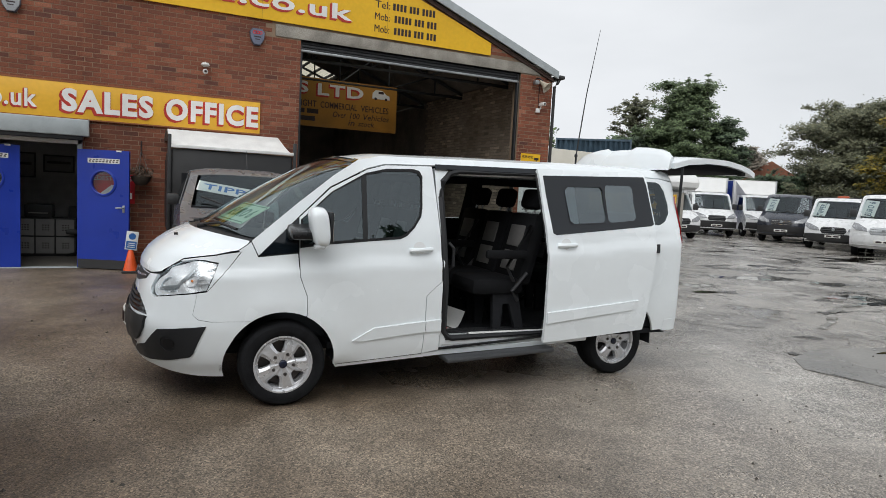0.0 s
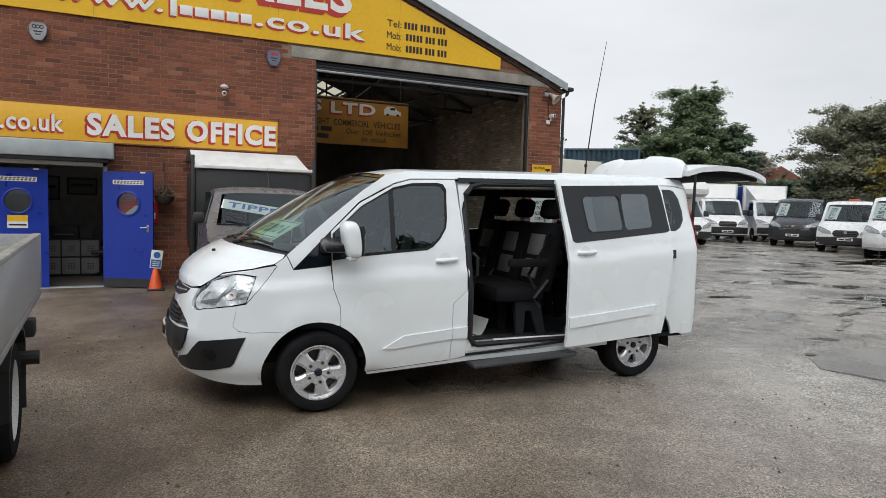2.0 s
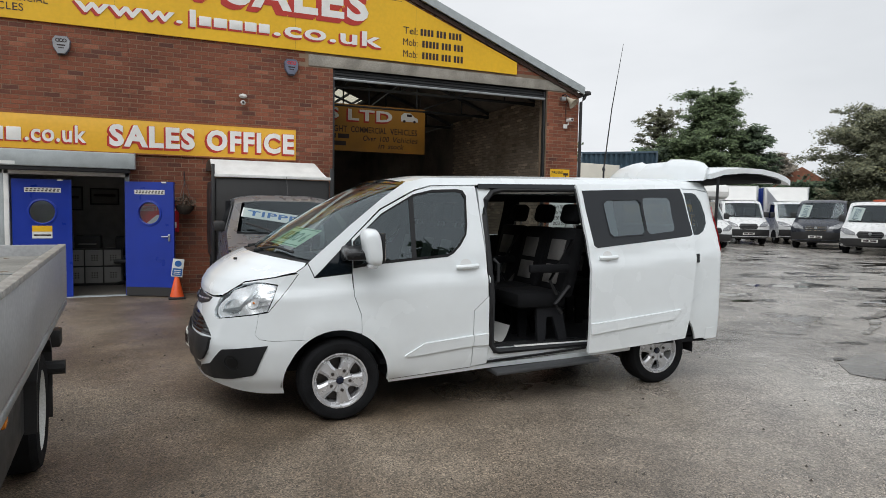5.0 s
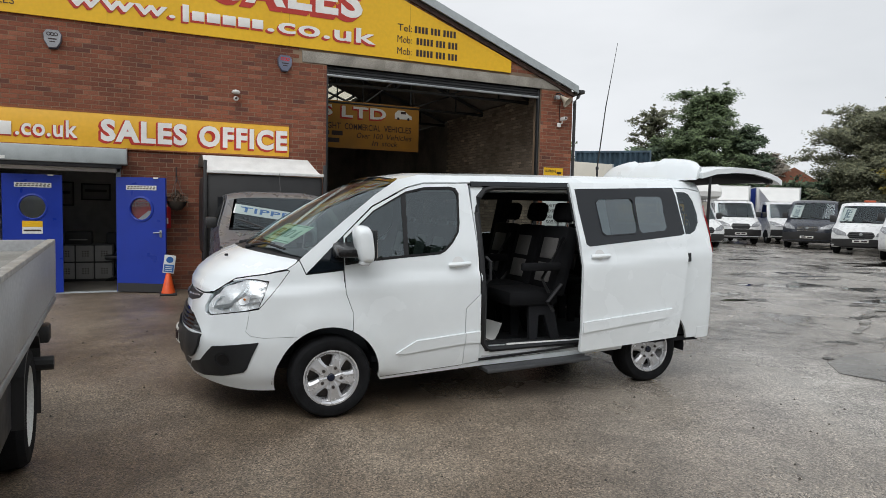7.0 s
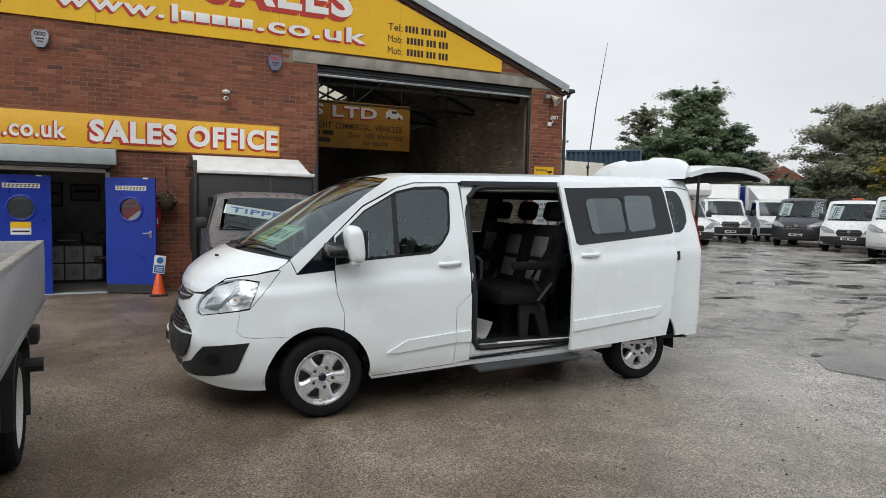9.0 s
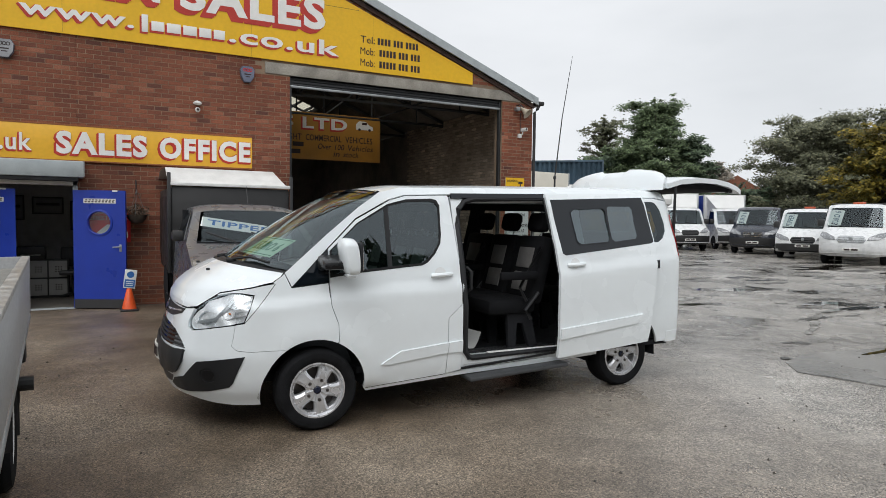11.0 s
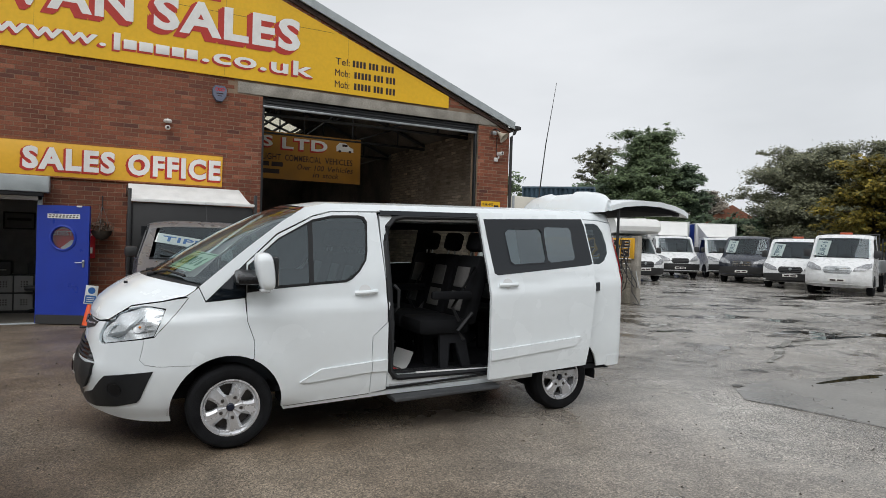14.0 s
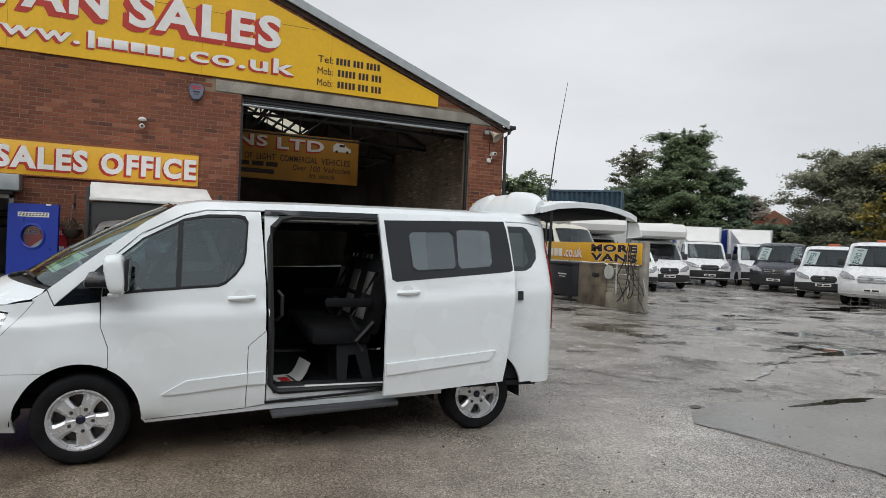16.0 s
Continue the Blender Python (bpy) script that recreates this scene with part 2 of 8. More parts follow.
M_ORANGE = mat("orange_plastic", (0.86, 0.115, 0.025), 0.45, vary=0.1, bump=0.05)
M_SIGNBLUE = mat("blue_sign", (0.03, 0.14, 0.42), 0.5, vary=0.06, bump=0.0)
M_SIGNRED = mat("red_sign", (0.62, 0.02, 0.03), 0.45, vary=0.06, bump=0.0)


GZ = 0.037  # level of the yard


# ---- mesh helpers ----
def thing(name, label, category, m=None, group="", kind=""):
    ob = new(name)
    ob.empty_display_size = 0.2
    if m is not None:
        ob.matrix_basis = m
    return tagged(ob, label, category, group, kind)


def finish(bm, name, material, smooth=None):
    if bm.faces and smooth is not None:
        bmesh.ops.recalc_face_normals(bm, faces=bm.faces)
    me = bpy.data.meshes.new(name)
    bm.to_mesh(me)
    bm.free()
    for mt in material if isinstance(material, (list, tuple)) else [material]:
        me.materials.append(mt)
    if smooth:
        me.shade_smooth()
        me.set_sharp_from_angle(angle=radians(smooth))
    return me


def part(name, bm, material, parent, label="", smooth=35):
    ob = new(name, finish(bm, name, material, smooth))
    ob.parent = parent
    if label:
        ob["label"] = label
    return ob


def solid(name, bm, material, label="", category="", group="", kind="", smooth=35, m=None):
    ob = new(name, finish(bm, name, material, smooth))
    if m is not None:
        ob.matrix_basis = m
    return tagged(ob, label, category, group, kind)


def add_box(bm, lo, hi, bevel=0.0, m=None):
    """A box from corner lo to corner hi, its edges rounded."""
    lo, hi = Vector(lo), Vector(hi)
    mm = Matrix.LocRotScale((lo + hi) / 2, None, hi - lo)
    r = bmesh.ops.create_cube(bm, size=1, matrix=mm)
    vs = r["verts"]
    if bevel:
        es = list({e for v in vs for e in v.link_edges})
        r = bmesh.ops.bevel(bm, geom=es, offset=bevel, segments=2, affect="EDGES", profile=0.5)
        vs = list({v for f in r["faces"] for v in f.verts} | {v for v in vs if v.is_valid})
    if m is not None:
        bmesh.ops.transform(bm, matrix=m, verts=vs)
    return vs


def box(lo, hi, bevel=0.0, m=None):
    bm = bmesh.new()
    add_box(bm, lo, hi, bevel, m)
    return bm


def add_tube(bm, pts, r, seg=8, closed=False, caps=True):
    """A round bar along a list of points."""
    pts = [Vector(p) for p in pts]
    rings = []
    k = len(pts)
    for i, p in enumerate(pts):
        a, c = pts[max(i - 1, 0)], pts[min(i + 1, k - 1)]
        if closed:
            a, c = pts[(i - 1) % k], pts[(i + 1) % k]
        d = (c - a).normalized()
        up = Vector((0, 0, 1)) if abs(d.z) < 0.95 else Vector((1, 0, 0))
        x = d.cross(up).normalized()
        y = x.cross(d)
        rad = r[i] if isinstance(r, (list, tuple)) else r
        rings.append([bm.verts.new(p + (x * math.cos(t) + y * math.sin(t)) * rad) for t in (2 * math.pi * j / seg for j in range(seg))])
    for i in range(k if closed else k - 1):
        a, c = rings[i], rings[(i + 1) % k]
        for j in range(seg):
            bm.faces.new((a[j], a[(j + 1) % seg], c[(j + 1) % seg], c[j]))
    if caps and not closed:
        bm.faces.new(rings[0][::-1]), bm.faces.new(rings[-1])


def tube(pts, r, seg=8, closed=False):
    bm = bmesh.new()
    add_tube(bm, pts, r, seg, closed)
    return bm


def add_lathe(bm, prof, seg=32, m=None, close=False):
    """A turned form: profile of (radius, height) round the z axis."""
    m = m or Matrix()
    rings = []
    for r, h in prof:
        if r < 1e-5:
            rings.append([bm.verts.new(m @ Vector((0, 0, h)))])
        else:
            rings.append([bm.verts.new(m @ Vector((r * math.cos(2 * math.pi * j / seg), r * math.sin(2 * math.pi * j / seg), h))) for j in range(seg)])
    pairs = list(zip(rings, rings[1:])) + ([(rings[-1], rings[0])] if close else [])
    for a, c in pairs:
        for j in range(seg):
            q = [a[j % len(a)], a[(j + 1) % len(a)], c[(j + 1) % len(c)], c[j % len(c)]]
            q = [v for i, v in enumerate(q) if v not in q[:i]]
            if len(q) > 2:
                bm.faces.new(q)


def lathe(prof, seg=32, m=None, close=False):
    bm = bmesh.new()
    add_lathe(bm, prof, seg, m, close)
    return bm


def fill2d(outline, holes=(), step=0.0):
    """Triangles that fill a flat outline with holes, with inner points every step."""
    def dense(loop):
        if not step:
            return [Vector(p) for p in loop]
        out = []
        for a, c in zip(loop, loop[1:] + loop[:1]):
            a, c = Vector(a), Vector(c)
            k = max(1, round((c - a).length / step))
            out += [a.lerp(c, i / k) for i in range(k)]
        return out

    loops = [dense(list(outline))] + [dense(list(h)) for h in holes]
    pts, edges = [], []
    for lp in loops:
        b0 = len(pts)
        pts += lp
        edges += [(b0 + i, b0 + (i + 1) % len(lp)) for i in range(len(lp))]

    def inside(p):
        c = False
        for lp in loops:
            for a, d in zip(lp, lp[1:] + lp[:1]):
                if (a.y > p[1]) != (d.y > p[1]) and p[0] < (d.x - a.x) * (p[1] - a.y) / (d.y - a.y) + a.x:
                    c = not c
        return c

    if step:
        x0, x1 = min(p.x for p in loops[0]), max(p.x for p in loops[0])
        y0, y1 = min(p.y for p in loops[0]), max(p.y for p in loops[0])
        nx, ny = int((x1 - x0) / step), int((y1 - y0) / step)
        for i in range(1, nx + 1):
            for j in range(1, ny + 1):
                p = Vector((x0 + (i - 0.5 * (j % 2)) * step, y0 + (j - 0.3) * step))
                if inside(p) and all((p - q).length > step * 0.45 for lp in loops for q in lp):
                    pts.append(p)
    r = delaunay_2d_cdt(pts, edges, [], 0, 1e-5)
    vs, fs = r[0], r[2]
    keep = []
    for f in fs:
        c = sum((vs[i] for i in f), Vector((0, 0))) / len(f)
        if inside((c.x, c.y)):
            keep.append(f)
    return vs, keep


def add_sheet(bm, outline, holes, place, inward, thick, step=0.0):
    """A filled outline set into space by place(x, y), with a rim of that thickness along inward (a vector, or a function of x, y)."""
    vs, fs = fill2d(outline, holes, step)
    top = [bm.verts.new(place(v.x, v.y)) for v in vs]
    count = {}
    for f in fs:
        try:
            bm.faces.new([top[i] for i in f])
        except ValueError:
            continue
        for a, c in zip(f, f[1:] + f[:1]):
            k = (min(a, c), max(a, c))
            count[k] = count.get(k, 0) + 1
    if thick:
        low = {}
        for (a, c), k in count.items():
            if k == 1:
                for i in (a, c):
                    if i not in low:
                        w = inward(vs[i].x, vs[i].y) if callable(inward) else Vector(inward)
                        low[i] = bm.verts.new(top[i].co + w * thick)
                bm.faces.new((top[a], top[c], low[c], low[a]))


def sheet(outline, holes, place, inward, thick, step=0.0):
    bm = bmesh.new()
    add_sheet(bm, outline, holes, place, inward, thick, step)
    return bm


def add_slab(bm, outline, holes, place, inward, thick):
    """A flat slab with both faces and its rims."""
    add_sheet(bm, outline, holes, place, inward, thick)
    w = Vector(inward) * thick
    add_sheet(bm, outline, holes, lambda x, y: place(x, y) + w, inward, 0)


def text_mesh(body, box_xz, depth, bold=0.0, shear=0.0):
    """Lettering in the built-in font, fitted into x0, x1, z0, z1 of an upright plane that faces -y; its front lies at y = 0."""
    cu = bpy.data.curves.new("lettering", "FONT")
    cu.body, cu.size, cu.resolution_u, cu.offset, cu.shear = body, 1.0, 3, bold, shear
    cu.space_character = 1.0 + bold * 3.2
    cu.align_x = "CENTER"
    ob = bpy.data.objects.new("lettering", cu)
    scene.collection.objects.link(ob)
    bpy.context.view_layer.update()
    me = bpy.data.meshes.new_from_object(ob)
    bpy.data.objects.remove(ob)
    bpy.data.curves.remove(cu)
    bm = bmesh.new()
    bm.from_mesh(me)
    bpy.data.meshes.remove(me)
    xs, ys = [v.co.x for v in bm.verts], [v.co.y for v in bm.verts]
    x0, x1, z0, z1 = box_xz
    sx, sy = (x1 - x0) / (max(xs) - min(xs)), (z1 - z0) / (max(ys) - min(ys))
    mx, my = min(xs), min(ys)
    for v in bm.verts:
        v.co = Vector((x0 + (v.co.x - mx) * sx, 0, z0 + (v.co.y - my) * sy))
    for fc in bm.faces:
        fc.smooth = False
    if depth:
        r = bmesh.ops.extrude_face_region(bm, geom=bm.faces[:])
        bmesh.ops.translate(bm, vec=(0, depth, 0), verts=[g for g in r["geom"] if isinstance(g, bmesh.types.BMVert)])
    return bm


def letters(parent, name, body, box_xz, y, material, depth=0.006, bold=0.02, shade=None, shift=(-0.03, -0.03), grow=0.03, shear=0.0, label=""):
    """Lettering as a part of a sign, with a shade of its own behind it where there is one."""
    bm = text_mesh(body, box_xz, depth, bold, shear)
    bmesh.ops.translate(bm, vec=(0, y, 0), verts=bm.verts)
    ob = part(name, bm, material, parent, label, smooth=None)
    if shade:
        x0, x1, z0, z1 = box_xz
        e = 0.4 * grow
        for k, s in enumerate((0.35, 0.7, 1.0)):
            bm = text_mesh(body, (x0 - e + shift[0] * s, x1 + e + shift[0] * s, z0 - e + shift[1] * s, z1 + e + shift[1] * s), depth * 0.4, bold + grow, shear)
            bmesh.ops.translate(bm, vec=(0, y + depth * (0.55 + 0.1 * k), 0), verts=bm.verts)
            part(name + "_shade", bm, shade, parent, smooth=None)
    return ob


def word_row(parent, name, text, x0, x1, z0, z1, y, material, bold=0.0, shear=0.0):
    """A line of writing, each word a part of its own."""
    step, x = (x1 - x0) / len(text), x0
    for w in text.split(" "):
        letters(parent, name, w, (x, x + step * (len(w) - 0.1), z0, z1), y, material, depth=0.002, bold=bold, shear=shear)
        x += step * (len(w) + 1)


def bars(parent, name, rows, y, material, depth=0.004):
    """Plain bars in place of writing: each row x0, x1, z0, z1."""
    for x0, x1, z0, z1 in rows:
        part(name, box((x0, y, z0), (x1, y + depth, z1)), material, parent)

# ---- ground ----
bm = bmesh.new()
bmesh.ops.create_grid(bm, x_segments=60, y_segments=60, size=1)
for v in bm.verts:
    # finer in the middle, out to the horizon
    v.co = Vector((math.copysign(abs(v.co.x) ** 3 * 900, v.co.x) + 8, math.copysign(abs(v.co.y) ** 3 * 900, v.co.y) + 4, GZ))
ground = solid("ground", bm, M_GROUND, "wet worn brown and grey tarmac yard", "ground", kind="structure")

# ---- workshop building: facade plane y = FY, gable ----
FY, BX0, BX1, APEX_X, APEX_Z, EAVE_Z = 7.6, -6.32, 7.32, 0.49, 6.86, 4.23
WALL_T, BACK_Y = 0.30, 24.0
DOOR_X0, DOOR_X1, DOOR_Z = -3.58, -1.72, 2.12
SHUT_X0, SHUT_X1, SHUT_Z = 1.76, 6.50, 4.22


def roof_z(x):
    return APEX_Z - abs(x - APEX_X) * (APEX_Z - EAVE_Z) / (BX1 - APEX_X)


wall_front = thing("wall_front", "weathered red-brown brick gable wall of a workshop", "wall", kind="structure")
bm = bmesh.new()
outline = [(BX0, 0), (DOOR_X0, 0), (DOOR_X0, DOOR_Z), (DOOR_X1, DOOR_Z), (DOOR_X1, 0), (SHUT_X0, 0), (SHUT_X0, SHUT_Z), (SHUT_X1, SHUT_Z), (SHUT_X1, 0),
           (BX1, 0), (BX1, EAVE_Z), (APEX_X, APEX_Z), (BX0, EAVE_Z)]
add_slab(bm, outline, [], lambda x, z: Vector((x, FY, z)), (0, 1, 0), WALL_T)
part("mortar_bed", bm, M_MORTAR, wall_front, smooth=None)

for nm, x in (("wall_west", BX0), ("wall_east", BX1 - WALL_T)):
    solid(nm, box((x, FY + WALL_T, 0), (x + WALL_T, BACK_Y, EAVE_Z - 0.02)), M_INNER, "sooty brown blockwork side wall of the workshop", "wall", kind="structure", smooth=None)
bm = bmesh.new()
add_slab(bm, [(BX0, 0), (BX1, 0), (BX1, EAVE_Z), (APEX_X, APEX_Z), (BX0, EAVE_Z)], [], lambda x, z: Vector((x, BACK_Y, z)), (0, 1, 0), WALL_T)
solid("wall_north", bm, M_INNER, "dark blockwork back wall of the workshop", "wall", kind="structure", smooth=None)
solid("wall_office", box((0.9, FY + WALL_T, 0), (1.05, FY + 6, 4.0)), M_INNER, "dark partition wall between office and workshop", "wall", kind="structure", smooth=None)
solid("floor", box((BX0 + WALL_T, FY - 0.02, GZ - 0.02), (BX1 - WALL_T, BACK_Y, GZ + 0.012)), mat("oily_floor", (0.16, 0.145, 0.125), 0.6, vary=0.3, scale=1.5, bump=0.2), "dark oily concrete workshop floor", "floor", kind="structure", smooth=None)

M_SKYPANE = glass_mat("yellowed_rooflight", (0.85, 0.80, 0.62), 0.02, 0.3)
# last span: unseen roof opening added to light the banner and inner wall
RL_X, RL_Y, RL_ADDED = (2.55, 4.45), (16.3, 18.9), (8.5, 10.9)
# roof of two corrugated slopes with a strip of rooflights and an added unseen opening
roof = thing("roof", "grey cement sheet pitched roof with white barge boards", "roof", kind="structure")
for side in (-1, 1):
    bm = bmesh.new()
    e = BX1 + 0.07 if side > 0 else BX0 - 0.07
    cross = [APEX_X, APEX_X + side * RL_X[0], APEX_X + side * RL_X[1], e]
    ys = [FY - 0.10 + 0.19 * i for i in range(int((BACK_Y + 0.5 - FY) / 0.19) + 1)]
    rows = [[bm.verts.new((x, y, roof_z(x) + 0.07 + 0.025 * (i % 2))) for x in cross] for i, y in enumerate(ys)]
    for i, (p, q) in enumerate(zip(rows, rows[1:])):
        for j in range(3):
            if not (j == 1 and any(w[0] < ys[i] < w[1] - 0.19 for w in (RL_Y, RL_ADDED))):
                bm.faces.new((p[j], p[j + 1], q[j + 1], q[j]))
    part("roof_slope", bm, M_ROOF, roof)
    bm = bmesh.new()
    add_sheet(bm, [(APEX_X, APEX_Z - 0.02), (e, roof_z(e) - 0.02), (e, roof_z(e) + 0.14), (APEX_X, APEX_Z + 0.14)], [], lambda x, z: Vector((x, FY - 0.13, z)), (0, 1, 0), 0.04)
    part("barge_board", bm, M_GREYPAINT, roof, "pale grey barge board")
    # shade below the barge board, painted as a dark strip over the brick tops
    bm = bmesh.new()
    add_sheet(bm, [(APEX_X, APEX_Z - 0.11), (e - 0.06, roof_z(e) - 0.09), (e - 0.06, roof_z(e) - 0.022), (APEX_X, APEX_Z - 0.022)], [], lambda x, z: Vector((x, FY - 0.05, z)), (0, 1, 0), 0.05)
    part("verge_course", bm, M_VERGE_SHADE, roof, "dark strip painted as shade under the barge board", smooth=None)

ceiling = thing("ceiling", "dark underside of the workshop roof with bright rooflights", "ceiling", kind="structure")
for side in (-1, 1):
    e = BX1 - 0.2 if side > 0 else BX0 + 0.2
    lx0, lx1 = APEX_X + side * RL_X[0], APEX_X + side * RL_X[1]
    bm = bmesh.new()
    for p, q, y0, y1 in ((APEX_X, e, FY + 0.3, RL_ADDED[0]), (APEX_X, e, RL_ADDED[1], RL_Y[0]), (APEX_X, e, RL_Y[1], BACK_Y), (APEX_X, lx0, *RL_Y), (lx1, e, *RL_Y), (APEX_X, lx0, *RL_ADDED), (lx1, e, *RL_ADDED)):
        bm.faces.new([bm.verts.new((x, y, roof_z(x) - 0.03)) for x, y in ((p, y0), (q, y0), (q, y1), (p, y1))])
    part("roof_lining", bm, M_INNER, ceiling, smooth=None)
    for y0, y1 in (RL_Y, RL_ADDED):
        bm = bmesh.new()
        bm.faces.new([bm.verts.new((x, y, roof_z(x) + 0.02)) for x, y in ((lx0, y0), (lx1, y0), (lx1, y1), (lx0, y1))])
        pane = part("rooflight_pane", bm, M_SKYPANE, ceiling, "bright yellowed rooflight, the front ones added unseen", smooth=None)
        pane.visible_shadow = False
    bm = bmesh.new()
    for i in range(5):
        x = lx0 + (lx1 - lx0) * (i + 0.5) / 5
        add_box(bm, (x - 0.03, RL_Y[0], roof_z(x) - 0.06), (x + 0.03, RL_Y[1], roof_z(x) + 0.0))
    part("rooflight_bar", bm, M_DARKSTEEL, ceiling, smooth=None)
for y in (9.0, 11.4, 14.0, 17.0):
    bm = bmesh.new()
    for z in (4.15,):
        add_tube(bm, [(BX0 + 0.3, y, z), (BX1 - 0.3, y, z)], 0.035, 6)
    for x in np.arange(-5.5, 7.2, 1.3):
        add_tube(bm, [(x, y, 4.15), (x, y, roof_z(x) - 0.1)], 0.02, 6)
        add_tube(bm, [(x, y, 4.15), (x + 1.2, y, min(roof_z(x + 1.2), roof_z(x)) - 0.1)], 0.02, 6)
    add_tube(bm, [(BX0 + 0.3, y, roof_z(BX0 + 0.3) - 0.12), (APEX_X, y, APEX_Z - 0.12), (BX1 - 0.3, y, roof_z(BX1 - 0.3) - 0.12)], 0.04, 6)
    solid("roof_truss", bm, M_DARKSTEEL, "dark steel lattice roof truss inside the workshop", "truss", "roof trusses", kind="structure")

# concrete lintel over the vehicle opening
bm = box((1.30, FY - 0.022, SHUT_Z), (6.98, FY + WALL_T + 0.01, 4.43), 0.01)
solid("lintel", bm, M_CONCRETE, "stained grey concrete lintel over the vehicle opening", "lintel", kind="structure")

# roller shutter: coil box behind the lintel, bottom rail, side guides
shutter = thing("roller_shutter", "raised dark steel roller shutter in the vehicle opening", "shutter", kind="structure")
bm = bmesh.new()
for i in range(3):
    add_box(bm, (SHUT_X0 + 0.02, FY + 0.06, SHUT_Z - 0.055 * (i + 1)), (SHUT_X1 - 0.02, FY + 0.085, SHUT_Z - 0.055 * i - 0.012), 0.008)
add_box(bm, (SHUT_X0 + 0.02, FY + 0.086, SHUT_Z - 0.16), (SHUT_X1 - 0.02, FY + 0.092, SHUT_Z))
part("curtain", bm, M_DARKSTEEL, shutter)
part("bottom_rail", box((SHUT_X0 + 0.02, FY + 0.04, SHUT_Z - 0.205), (SHUT_X1 - 0.02, FY + 0.10, SHUT_Z - 0.16), 0.01), M_GALV, shutter, "bright galvanised bottom rail")
for x in (SHUT_X0, SHUT_X1 - 0.05):
    part("guide_rail", box((x, FY + 0.05, 0.02), (x + 0.05, FY + 0.14, SHUT_Z), 0.008), M_DARKSTEEL, shutter)

# bricks, proud of the mortar
BL, BH, JT, PROUD = 0.215, 0.064, 0.011, 0.004


def brick_free(x0, x1, z0, z1):
    if z1 > min(roof_z(x0), roof_z(x1)) - 0.02 or x0 < BX0 - 1e-4 or x1 > BX1 + 1e-4:
        return False
    for a, c, top in ((DOOR_X0, DOOR_X1, DOOR_Z), (SHUT_X0, SHUT_X1, SHUT_Z)):
        if x1 > a + 1e-4 and x0 < c - 1e-4 and z0 < top:
            return False
    if x1 > 1.28 and x0 < 7.0 and z1 > SHUT_Z and z0 < 4.44:
        return False
    return True


def brick_verts(x0, x1, z0, z1, y):
    b = 0.0015
    front = [(x0 + b, y, z0 + b), (x1 - b, y, z0 + b), (x1 - b, y, z1 - b), (x0 + b, y, z1 - b)]
    back = [(x0, y + PROUD, z0), (x1, y + PROUD, z0), (x1, y + PROUD, z1), (x0, y + PROUD, z1)]
    return front + back, [(0, 1, 2, 3), (4, 5, 1, 0), (5, 6, 2, 1), (6, 7, 3, 2), (7, 4, 0, 3)]


rng = random.Random(4)
course_v, course_f, single = [], [], []
edges_x = {DOOR_X0, DOOR_X1, SHUT_X0, SHUT_X1, BX0, BX1}
for row in range(int(APEX_Z / (BH + JT))):
    z0 = row * (BH + JT) + 0.004
    x = BX0 - (0.1125 if row % 2 else 0)
    while x < BX1:
        cuts = [(max(x, BX0), min(x + BL, BX1))]
        for ex in edges_x:
            cuts = [q for a, c in cuts for q in ([(a, ex), (ex, c)] if a + 0.002 < ex < c - 0.002 else [(a, c)])]
        for a, c in cuts:
            if c - a > 0.02 and brick_free(a, c, z0, z0 + BH):
                y = FY - PROUD + rng.uniform(-0.001, 0.001)
                if -0.55 < a and c < 1.74 and 3.08 < z0 < 4.05 and c - a > 0.2 and len(single) < 300:
                    single.append((a, z0, y))
                else:
                    vs, fs = brick_verts(a, c, z0, z0 + BH, y)
                    o = len(course_v)
                    course_v += vs
                    course_f += [tuple(i + o for i in f) for f in fs]
        x += BL + JT
me = bpy.data.meshes.new("brick_courses")
me.from_pydata(course_v, [], course_f)
me.materials.append(M_BRICK_B)
ob = new("brick_courses", me)
ob.parent = wall_front
tagged(ob, kind="stuff")

# yellow gable board
BRD_R, BRD_L, BRD_Z = 5.70, -4.72, 4.47


def board_top(x):
    return 6.64 - 0.369 * abs(x - APEX_X)


gable_sign = thing("gable_sign", "large yellow painted gable board with white and red lettering", "sign", pose(0, FY - 0.045, 0))
bm = sheet([(BRD_L, BRD_Z), (BRD_R, BRD_Z), (BRD_R, board_top(BRD_R)), (APEX_X, board_top(APEX_X)), (BRD_L, board_top(BRD_L))], [], lambda x, z: Vector((x, 0, z)), (0, 1, 0), 0.03)
part("board", bm, M_YELLOW, gable_sign)
for z in (5.62,):
    part("board_joint", box((BRD_L + 1.2, -0.0015, z), (3.1, 0.003, z + 0.006)), M_INK, gable_sign)
for x in (-1.9, 1.05, 3.4):
    part("board_joint", box((x, -0.0015, BRD_Z + 0.02), (x + 0.005, 0.003, min(board_top(x), 9) - 0.02)), mat("joint_line", (0.45, 0.27, 0.02), 0.5), gable_sign)
letters(gable_sign, "lettering_van", "VAN", (-2.27, -0.46, 5.17, 5.74), -0.012, M_LETTER, bold=0.035, shade=M_RED, shift=(-0.09, -0.08), grow=0.03)
letters(gable_sign, "sale_lettering", "SALES", (-0.15, 2.43, 5.13, 5.74), -0.012, M_LETTER, bold=0.035, shade=M_RED, shift=(-0.09, -0.08), grow=0.03)
